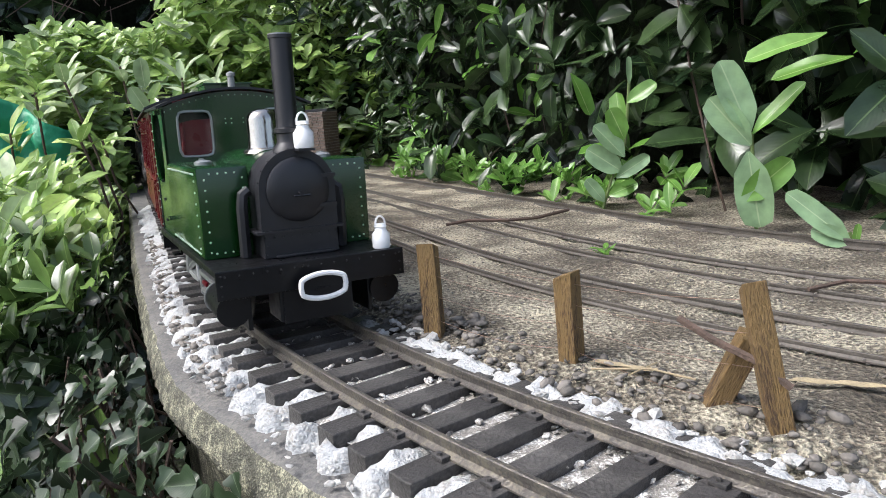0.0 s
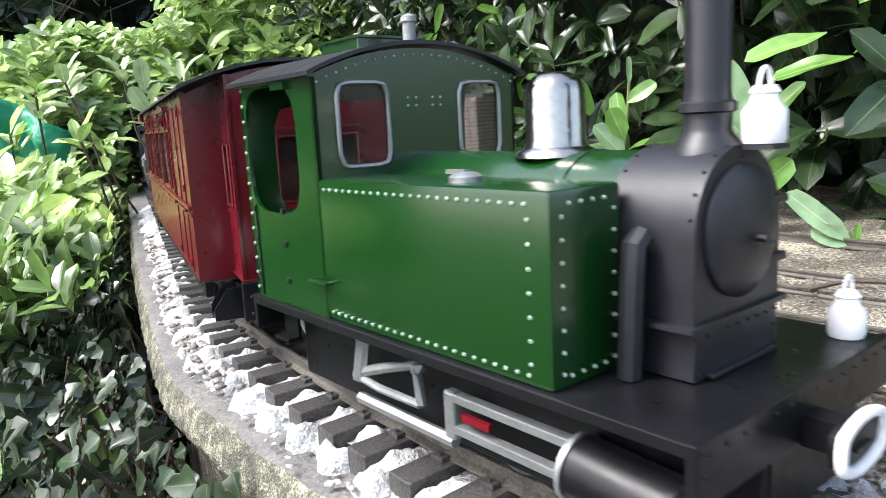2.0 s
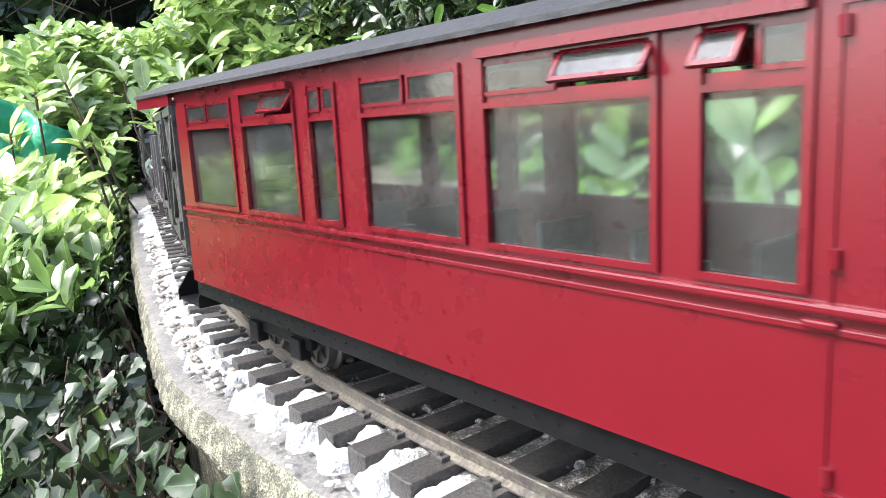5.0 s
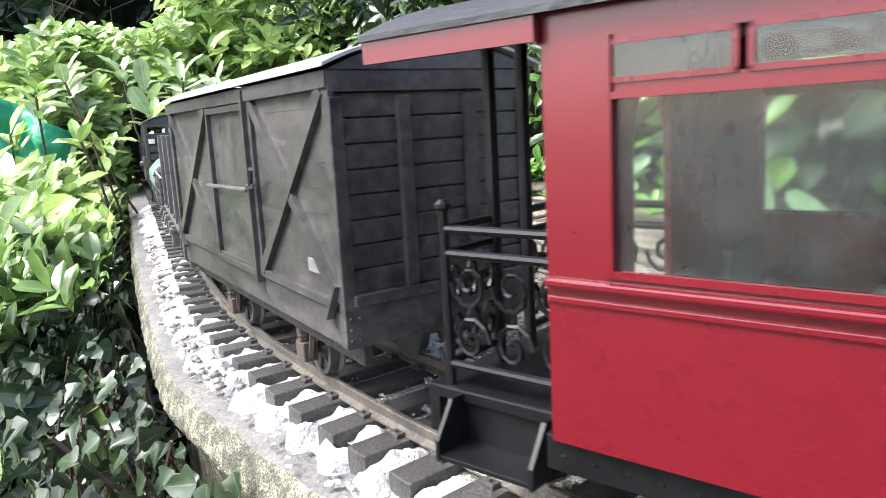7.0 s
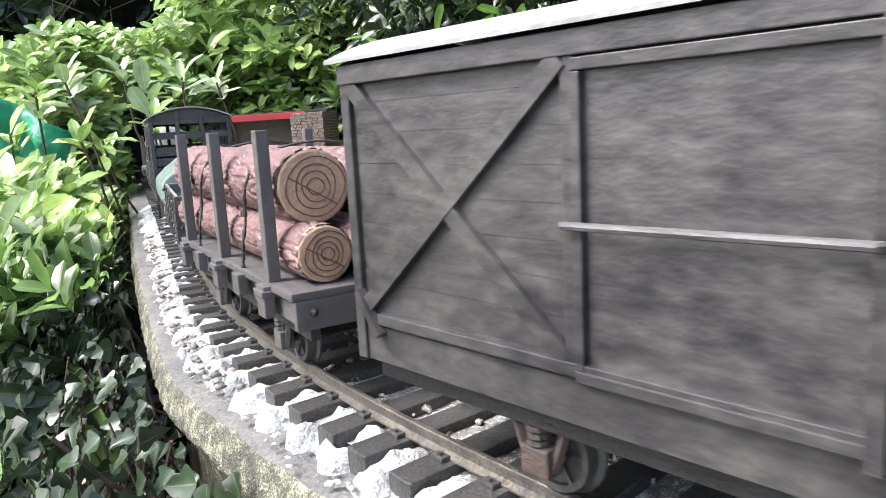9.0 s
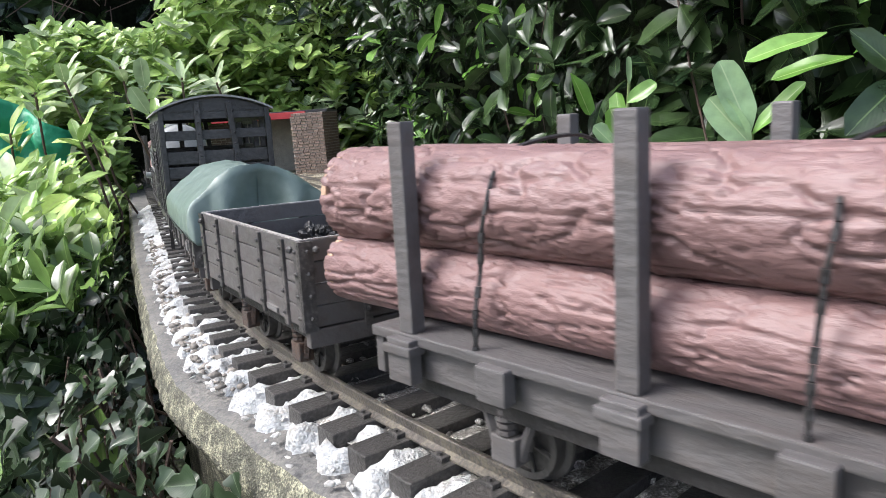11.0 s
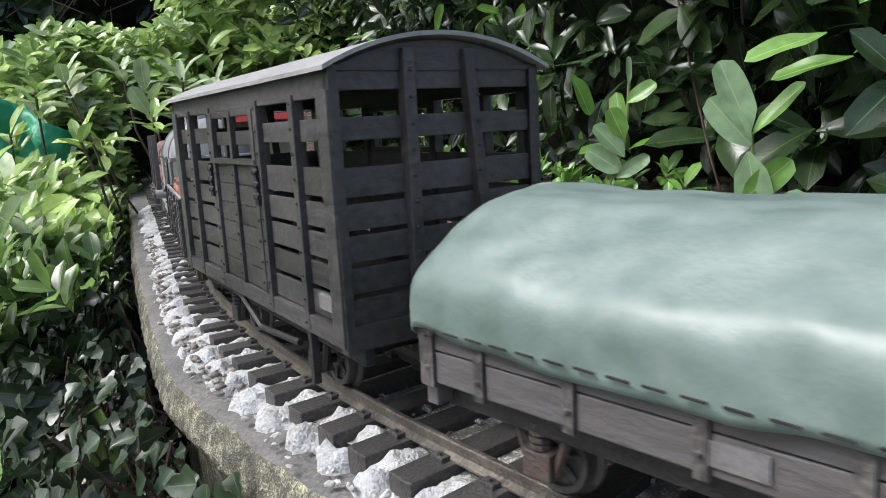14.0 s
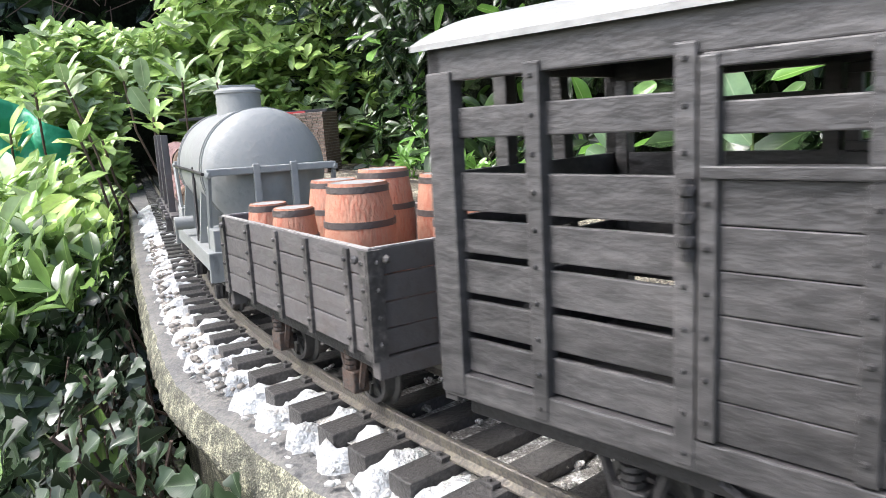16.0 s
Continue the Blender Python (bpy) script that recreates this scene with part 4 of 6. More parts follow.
    plate_hole(e2, (-W + 0.002, W - 0.002, ZB, ZE), (-0.012, 0.012, 0.042, 0.115), 0.002, end_at(X0 + 0.002), 0.002)
    prism(e2, arc(W - 0.002, ZE, 0.143), X0, X0 + 0.002)
    part("end_wall", e2, "red", root)
    part("coach_floor", bx(X0 + 0.001, X1 - 0.001, -W + 0.003, W - 0.003, ZB - 0.001, ZB + 0.002), "dark_grey", root)
    st = bmesh.new()
    for i in range(7):
        x = -0.18 + i * 0.042
        for e in (-1, 1):
            box(st, x, x + 0.022, e * 0.028 - 0.015, e * 0.028 + 0.015, 0.048, 0.052, 0.001)
            box(st, x, x + 0.003, e * 0.028 - 0.015, e * 0.028 + 0.015, 0.052, 0.072, 0.001)
    part("bench", st, "dark_grey", root)
    # narrower lookout end
    wv, xv, zl = 0.034, 0.2325, 0.0405
    for e in (-1, 1):
        s_ = bmesh.new()
        plate_hole(s_, (X1 - 0.001, xv, zl, 0.1385), (0.2075, 0.2215, 0.0755, 0.1055), 0.001, side_at(e * wv, e), 0.002)
        vs = part("lookout_side", s_, "red", root)
        fr = bmesh.new()
        frame_ring(fr, [(0.2075, 0.0755), (0.2215, 0.0755), (0.2215, 0.1055), (0.2075, 0.1055)], side_at(e * wv, e), -0.0003, 0.0009)
        box(fr, X1 + 0.002, xv - 0.003, e * wv - 0.001, e * wv + 0.001, 0.0718, 0.0735)
        part("window_frame", fr, "red", vs)
        g = part("pane", bx(0.2075, 0.2215, e * wv - e * 0.001 - 0.0001, e * wv - e * 0.001 + 0.0001, 0.0755, 0.1055), "glass", vs)
        g.visible_shadow = False
    fe = bmesh.new()
    a, c, v0, v1 = -0.013, 0.009, 0.0765, 0.1085
    plate_hole(fe, (-wv, wv, zl, 0.1375), (a, c, v0, v1), 0.001, end_at(xv), 0.002)
    prism(fe, arc(wv, 0.1375, 0.1425), xv - 0.002, xv)
    fw = part("lookout_front", fe, "red", root)
    part("window_frame", frame_ring(bmesh.new(), [(a, v0), (c, v0), (c, v1), (a, v1)], end_at(xv), -0.0004, 0.0009), "red", fw)
    part("window_sill", bx(xv, xv + 0.0022, a - 0.002, c + 0.002, v0 - 0.0032, v0 - 0.0012, 0.0004), "red", fw)
    part("drip_rail", bx(xv, xv + 0.0014, a - 0.002, c + 0.002, 0.1115, 0.1128, 0.0003), "red", fw)
    part("panel_rail", bx(xv, xv + 0.0014, a - 0.002, c + 0.002, 0.127, 0.128, 0.0003), "red", fw)
    g = part("pane", bx(xv - 0.0012, xv - 0.001, a, c, v0, v1), "glass", fw)
    g.visible_shadow = False
    for e in (-1, 1):
        part("corner_strip", bx(xv - 0.001, xv + 0.0006, e * wv - 0.001, e * wv + 0.001, zl, 0.1385, 0.0003), "red", fw)
    part("base_strip", bx(X1, xv + 0.0012, -wv - 0.0012, wv + 0.0012, zl - 0.0012, zl, 0.0003), "red", root)
    # roof
    rf = bmesh.new()
    outer = arc(W + 0.004, 0.1335, 0.1455, 36)
    prism(rf, outer + [(y, z - 0.0015) for y, z in outer[::-1]], -0.248, 0.236)
    rroof = part("coach_roof", rf, "dark_roof", root)
    va = bmesh.new()
    inner = arc(W + 0.003, 0.132, 0.1442, 20)
    prism(va, inner + [(y * 0.99, max(z - 0.006, 0.1275)) for y, z in inner[::-1]], -0.2475, -0.2455)
    for e in (-1, 1):
        box(va, -0.2475, X0, e * (W + 0.002) - 0.001, e * (W + 0.002) + 0.001, 0.1265, 0.1335)
    part("valance", va, "red", rroof, "red valance of the balcony roof")
    # balcony with scrolled railings
    part("balcony_floor", bx(-0.246, X0, -0.036, 0.036, 0.0315, 0.0355, 0.0008), "black", root)
    for e in (-1, 1):
        p_ = bmesh.new()
        cyl(p_, (-0.242, e * 0.009, 0.035), (-0.242, e * 0.009, 0.1445), 0.0021, seg=10)
        part("roof_post", p_, "black", root)
        p_ = bmesh.new()
        cyl(p_, (-0.242, e * 0.0335, 0.03), (-0.242, e * 0.0335, 0.087), 0.0015, seg=8)
        lathe(p_, [(0.0015, 0), (0.0026, 0.0012), (0.0026, 0.0022), (0.0012, 0.0034)], (-0.242, e * 0.0335, 0.0865), 10)
        part("balcony_post", p_, "black", root)
        for mode in ("side", "end"):
            rl = bmesh.new()
            at = (lambda u, z: (-0.241 + u * 0.043, e * 0.0335, z)) if mode == "side" else (lambda u, z: (-0.2425, e * (0.0335 - u * 0.0245), z))
            for z in (0.0815, 0.0745, 0.042):
                rod(rl, [at(0, z), at(1, z)], 0.0013, 8)
            for i in range(3):
                for j in range(2):
                    cu, cz = (i + 0.5) / 3, 0.0498 + j * 0.0162
                    pts = []
                    for k in range(15):
                        a = k * 0.62 + j * 3.1
                        r_ = 0.0074 * (1 - k / 17)
                        pts.append(at(cu + r_ * math.cos(a) / 0.05, cz + r_ * math.sin(a)))
                    rod(rl, pts, 0.0008, 5)
            part("scrolled_railing", rl, "black", root, "black scrolled iron railing")
    # underframe, bogies
    for e in (-1, 1):
        sb = bx(-0.2, 0.2, e * 0.0475 - 0.002, e * 0.0475 + 0.002, 0.0275, ZB, 0.0005)
        so = part("solebar", sb, "black", root)
        part("rivet_row", dots(bmesh.new(), [(-0.195 + i * 0.008, e * 0.0497, 0.0318) for i in range(49)], 0.0006), "black", so)
        for x0, x1 in ((0.204, 0.2185), (-0.2365, -0.206)):
            stp = bmesh.new()
            y0, y1 = sorted((e * 0.0345, e * 0.0475))
            box(stp, x0, x1, y0, y1, 0.0188, 0.0204, 0.0004)
            for x in (x0, x1):
                a = [stp.verts.new((x + q, e * yy, zz)) for q in (-0.0006, 0.0006) for yy, zz in ((0.0335, 0.0345), (0.041, 0.0345), (0.048, 0.0245), (0.048, 0.0185), (0.0335, 0.0185))]
                for m_ in range(5):
                    stp.faces.new((a[m_], a[(m_ + 1) % 5], a[5 + (m_ + 1) % 5], a[5 + m_]))
                stp.faces.new(a[:5]), stp.faces.new(a[5:])
            box(stp, x0, x1, *sorted((e * 0.0335, e * 0.0345)), 0.0188, 0.0345)
            bmesh.ops.recalc_face_normals(stp, faces=stp.faces)
            part("footstep", stp, "black", root)
    for x, s_ in ((0.2335, 1), (-0.247, -1)):
        eb = part("end_beam", bx(x - 0.002, x + 0.002, -0.036, 0.036, 0.0205, 0.0395 if s_ > 0 else 0.0355, 0.0005), "black", root)
        part("rivet_row", dots(bmesh.new(), [(x + s_ * 0.0022, -0.032 + i * 0.008, z) for i in range(9) for z in (0.024, 0.0325)], 0.0009), "iron", eb)
        cp = bmesh.new()
        rod(cp, [(x, -0.009, 0.017), (x + s_ * 0.012, -0.009, 0.013), (x + s_ * 0.02, 0, 0.013), (x + s_ * 0.012, 0.009, 0.013), (x, 0.009, 0.017)], 0.0011, 5)
        part("coupling", cp, "steel", root)
    for xb in (0.14, -0.14):
        for e in (-1, 1):
            bg = bx(xb - 0.032, xb + 0.032, e * 0.033 - 0.0015, e * 0.033 + 0.0015, 0.012, 0.022, 0.0008)
            for k in (-1, 1):
                box(bg, xb + k * 0.022 - 0.005, xb + k * 0.022 + 0.005, e * 0.0345 - 0.003, e * 0.0345 + 0.003, 0.007, 0.017, 0.0008)
            part("bogie_frame", bg, "black", root)
        wheelsets(root, (xb - 0.022, xb + 0.022), 0.0115, off)


# ---- the grey covered van ----
def build_grey_van():
    off = -0.793
    root = thing("covered_van", "weathered grey covered goods van with crossed side braces", "goods wagon", off, 0.05)
    W, HL, ZB, ZE = 0.0432, 0.1255, 0.0325, 0.1305
    for e in (-1, 1):
        y = e * W
        yi = lambda a, b: (min(y + e * a, y + e * b), max(y + e * a, y + e * b))
        pn = part("side_backing", bx(-HL + 0.004, HL - 0.004, *yi(-0.0045, -0.0034), ZB + 0.004, ZE - 0.001), "grey", root)
        for i in range(9):
            part("plank", bx(-HL + 0.001, HL - 0.001, *yi(-0.0034, -0.0018), ZB + 0.0085 + i * 0.0097, ZB + 0.0181 + i * 0.0097), "grey", pn)
        f = bmesh.new()
        box(f, -HL + 0.012, HL - 0.012, *yi(-0.002, 0.0006), ZB + 0.0135, ZB + 0.0172, 0.0004)
        box(f, -HL, HL, *yi(-0.002, 0.0012), ZE - 0.006, ZE, 0.0004)
        box(f, -HL + 0.002, HL, *yi(-0.004, -0.0012), ZB, ZB + 0.0122)
        for x, hw_ in ((-HL + 0.0018, 0.0018), (-0.0345, 0.002), (0.0365, 0.0026), (HL - 0.003, 0.003)):
            box(f, x - hw_, x + hw_, *yi(-0.0022, 0.0002), ZB + 0.0165, ZE - 0.0055, 0.0004)
        part("side_frame", f, "grey", pn)
        for x0, x1 in ((-HL + 0.004, -0.0365), (0.0385, HL - 0.006)):
            for k in (0, 1):
                a, b = (x0, x1) if k else (x1, x0)
                p, q = Vector((a, y - e * 0.0008, ZB + 0.017)), Vector((b, y - e * 0.0008, ZE - 0.006))
                br = bmesh.new()
                mid, d = (p + q) / 2, q - p
                g = bmesh.ops.create_cube(br, size=1, matrix=Matrix.Translation(mid) @ Matrix.Rotation(-math.atan2(d.z, d.x), 4, "Y") @ Matrix.Diagonal((d.length, 0.0026 + k * 0.0008, 0.0054, 1)))
                part("brace", br, "grey", pn)
        # corner gussets below the ends
        for x0, x1 in ((-HL + 0.001, -HL + 0.014), (HL - 0.014, HL - 0.001)):
            gs = bmesh.new()
            s_ = 1 if x0 > 0 else -1
            rod(gs, [(s_ * (HL - 0.003), y + e * 0.0005, ZB + 0.024), (s_ * (HL - 0.013), y + e * 0.0005, ZB + 0.01)], 0.0022, 4)
            part("gusset", gs, "grey", pn)
        ds = part("sliding_door", bx(-0.0305, 0.032, *yi(-0.0028, -0.0012), ZB + 0.0145, ZE - 0.009), "grey", pn)
        part("door_rail", bx(-0.033, 0.0355, *yi(-0.0015, 0.0012), ZB + 0.0125, ZB + 0.0155, 0.0003), "grey", ds)
        part("door_rail", bx(-0.033, 0.032, *yi(-0.0015, 0.001), ZE - 0.0095, ZE - 0.0065, 0.0003), "grey", ds)
        part("door_stile", bx(-0.033, -0.0305, *yi(-0.0015, 0.001), ZB + 0.0157, ZE - 0.0097, 0.0003), "grey", ds)
        part("door_stile", bx(0.032, 0.0355, *yi(-0.0015, 0.0024), ZB + 0.0105, ZE - 0.001, 0.0003), "grey", ds)
        hb = bmesh.new()
        cyl(hb, (-0.035, y + e * 0.0026, 0.0847), (0.034, y + e * 0.0026, 0.0855), 0.0011, seg=8)
        part("door_bar", hb, "open_grey", ds, "pale grey metal bar")
        lt = bmesh.new()
        rod(lt, [(0.033, y + e * 0.003, 0.0855), (0.049, y + e * 0.004, 0.0885)], 0.0009)
        rod(lt, [(0.04, y + e * 0.003, 0.0865), (0.0475, y + e * 0.0045, 0.0955)], 0.0012)
        dots(lt, [(0.0395, y + e * 0.003, 0.087)], 0.0024)
        part("latch", lt, "grey", ds)
        part("number_plate", bx(0.0925, 0.1065, *yi(-0.0018, -0.0006), ZB + 0.0243, ZB + 0.0295, 0.0004), "tag", pn, "blank white painted plate")
    for s_ in (-1, 1):
        x = s_ * HL
        xi = lambda a, b: (min(x + s_ * a, x + s_ * b), max(x + s_ * a, x + s_ * b))
        en = part("end_backing", bx(*xi(-0.005, -0.0035), -W + 0.003, W - 0.003, ZB, ZE), "grey", root)
        for i in range(9):
            part("plank", bx(*xi(-0.0034, -0.0012 - 0.0003 * (i % 2)), -W + 0.002, W - 0.002, ZB + 0.0197 + i * 0.0089, ZB + 0.028 + i * 0.0089, 0.0004), "grey", en)
        f = bmesh.new()
        box(f, *xi(-0.004, 0.0006), -W, W, ZB, ZB + 0.0155, 0.0004)
        box(f, *xi(-0.002, 0.0022), -W + 0.004, W - 0.004, ZB + 0.0155, ZB + 0.0195, 0.0005)
        box(f, *xi(-0.003, 0.0002), -W, W, ZE - 0.0075, ZE, 0.0004)
        for yy in (-W + 0.0025, W - 0.0025):
            box(f, *xi(-0.004, 0.0004), yy - 0.0025, yy + 0.0025, ZB + 0.015, ZE - 0.009, 0.0004)
        for yy in (-0.0145, 0.0145):
            box(f, *xi(-0.002, 0.0014), yy - 0.0024, yy + 0.0024, ZB + 0.019, ZE - 0.009, 0.0004)
        prism(f, arc(W, ZE, 0.1405), x - 0.002, x + 0.001 * s_)
        part("end_frame", f, "grey", en)
        part("rivet_row", dots(bmesh.new(), [(x + s_ * 0.0008, yy, z) for yy in (-W + 0.002, -W + 0.0055, W - 0.002, W - 0.0055) for z in (ZB + 0.003, ZB + 0.007, ZB + 0.011)], 0.0008), "iron", en)
    part("van_floor", bx(-HL + 0.004, HL - 0.004, -W + 0.004, W - 0.004, ZB, ZB + 0.003), "dark_grey", root)
    rf = bmesh.new()
    outer = arc(W + 0.003, ZE + 0.002, 0.1425, 36)
    prism(rf, outer + [(y, z - 0.0012) for y, z in outer[::-1]], -HL - 0.004, HL + 0.004)
    part("roof", rf, "roof", root, "pale chalky roof")
    running_gear(root, (-0.055, 0.055), 0.0125, W, ZB + 0.0005, HL, off)


# ---- open wagons ----
def open_body(root, HL, W, ZB, ZT, planks, mat, straps):
    h = (ZT - ZB) / planks
    part("wagon_floor", bx(-HL + 0.002, HL - 0.002, -W + 0.002, W - 0.002, ZB - 0.001, ZB + 0.002), mat, root)
    for e in (-1, 1):
        for i in range(planks):
            z = ZB + i * h
            part("plank", bx(-HL, HL, min(e * W, e * (W - 0.0022)), max(e * W, e * (W - 0.0022)), z + 0.0002, z + h - 0.0003, 0.0004), mat, root)
            part("plank", bx(min(e * HL, e * (HL - 0.0022)), max(e * HL, e * (HL - 0.0022)), -W + 0.0024, W - 0.0024, z + 0.0002, z + h - 0.0003, 0.0004), mat, root)
        part("top_edge", bx(-HL + 0.0002, HL - 0.0002, min(e * (W - 0.0002), e * (W - 0.002)), max(e * (W - 0.0002), e * (W - 0.002)), ZT - 0.0004, ZT + 0.0003, 0.0002), "worn_edge", root, "pale worn top edge")
        part("top_edge", bx(min(e * (HL - 0.0002), e * (HL - 0.002)), max(e * (HL - 0.0002), e * (HL - 0.002)), -W + 0.0024, W - 0.0024, ZT - 0.0004, ZT + 0.0003, 0.0002), "worn_edge", root, "pale worn top edge")
        for x in straps:
            st = bmesh.new()
            box(st, x - 0.0019, x + 0.0019, e * (W + 0.0006) - 0.0008, e * (W + 0.0006) + 0.0008, ZB - 0.001, ZT - 0.001, 0.0003)
            dots(st, [(x, e * (W + 0.0016), ZB + h * (i + 0.5)) for i in range(planks)], 0.0011)
            part("iron_strap", st, "strap", root)
        for yy in (-0.016, 0.016):
            st = bmesh.new()
            box(st, e * (HL + 0.0006) - 0.0008, e * (HL + 0.0006) + 0.0008, yy - 0.0019, yy + 0.0019, ZB - 0.003, ZT - 0.001, 0.0003)
            dots(st, [(e * (HL + 0.0016), yy, ZB + h * (i + 0.5)) for i in range(planks)], 0.0011)
            part("iron_strap", st, "strap", root)
        for s_ in (-1, 1):
            cn = bmesh.new()
            box(cn, min(s_ * HL, s_ * (HL - 0.005)), max(s_ * HL, s_ * (HL - 0.005)), e * (W + 0.0005) - 0.0007, e * (W + 0.0005) + 0.0007, ZB - 0.001, ZT - 0.0005)
            box(cn, s_ * (HL + 0.0005) - 0.0007, s_ * (HL + 0.0005) + 0.0007, min(e * (W + 0.001), e * (W - 0.005)), max(e * (W + 0.001), e * (W - 0.005)), ZB - 0.001, ZT - 0.0005)
            dots(cn, [(s_ * (HL - 0.0025), e * (W + 0.0014), ZB + h * (i + 0.5)) for i in range(planks)] + [(s_ * (HL + 0.0014), e * (W - 0.0025), ZB + h * (i + 0.5)) for i in range(planks)], 0.001)
            dots(cn, [(s_ * (HL - 0.006), e * (W + 0.002), ZT - 0.004), (s_ * (HL + 0.002), e * (W - 0.006), ZT - 0.004)], 0.0017)
            part("corner_plate", cn, "strap", root)
        part("head_stock", bx(min(e * (HL - 0.004), e * (HL + 0.001)), max(e * (HL - 0.004), e * (HL + 0.001)), -W + 0.001, W - 0.001, ZB - 0.008, ZB - 0.0005, 0.0005), mat, root)


def build_open():
    off = -1.297
    root = thing("open_wagon", "worn grey four-plank open wagon with a little coal", "goods wagon", off, 0.03)
    open_body(root, 0.0737, 0.0438, 0.0315, 0.068, 4, "open_grey", (-0.042, -0.008, 0.026, 0.055))
    running_gear(root, (-0.037, 0.037), 0.0115, 0.0438, 0.031, 0.0737, off)
    verts, faces = [], []
    r2 = random.Random(3)
    c = bmesh.new()
    for i in range(300):
        a = r2.random()
        if i < 220:
            x, y = r2.uniform(-0.069, 0.068), r2.uniform(0.0, 0.039)
            z = 0.0345 + 0.0125 * r2.random() * min(1, 0.25 + y / 0.03) * (0.75 + 0.35 * math.sin(x * 130))
        else:
            x, y, z = -0.064 + 0.016 * r2.random(), 0.03 + r2.uniform(-0.02, 0.01), 0.036 + 0.019 * a
        bmesh.ops.create_icosphere(c, subdivisions=1, radius=r2.uniform(0.0018, 0.0042), matrix=Matrix.Translation((x, y, z)) @ Euler((a * 6, a * 9, a)).to_matrix().to_4x4() @ Matrix.Diagonal((1.2, 0.8, 0.8, 1)))
    ob = part("coal_load", c, "coal", root, "scattered heap of black coal")
    tagged(part("number_plate", bx(0.03, 0.043, -0.0448, -0.0438, 0.0328, 0.0352), "tag", root))


def barrel(bm, hoops, x, y, z, r, h):
    prof = [(r * (0.8 + 0.2 * math.sin(math.pi * i / 10)), h * i / 10) for i in range(11)]
    lathe(bm, [(r * 0.78, 0)] + prof + [(r * 0.74, h), (r * 0.72, h - 0.001)], (x, y, z), 20)
    for u in (0.04, 0.3, 0.68, 0.95):
        k = r * (0.8 + 0.2 * math.sin(math.pi * u)) + 0.0004
        lathe(hoops, [(k - 0.001, -0.0014), (k, -0.0014), (k, 0.0014), (k - 0.001, 0.0014)], (x, y, z + u * h), 20)


def build_barrel_wagon():
    off = -1.912
    root = thing("barrel_wagon", "dark grey open wagon loaded with terracotta barrels", "goods wagon", off, 0.03)
    open_body(root, 0.0755, 0.0445, 0.0325, 0.0706, 4, "open_grey", (-0.0376, -0.0037, 0.0266, 0.0607))
    running_gear(root, (-0.037, 0.037), 0.0115, 0.0445, 0.032, 0.0755, off)
    for x, y, r, h in ((0.011, -0.012, 0.0158, 0.0535), (0.046, 0.02, 0.015, 0.0525), (-0.022, 0.02, 0.015, 0.056), (-0.06, 0.012, 0.0148, 0.05), (0.014, 0.03, 0.0125, 0.054), (-0.015, -0.031, 0.0107, 0.043), (-0.045, -0.031, 0.0107, 0.043)):
        b, hp = bmesh.new(), bmesh.new()
        barrel(b, hp, x, y, 0.0345, r, h)
        bo = part("barrel", b, "barrel", root, "terracotta coloured barrel", True)
        part("hoop", hp, "hoop", bo, smooth=True)
        lid = lathe(bmesh.new(), [(r * 0.76, 0), (r * 0.76, 0.0006), (0.001, 0.0008)], (x, y, 0.0345 + h - 0.0008), 20)
        part("lid", lid, "roof", bo, "pale lid")


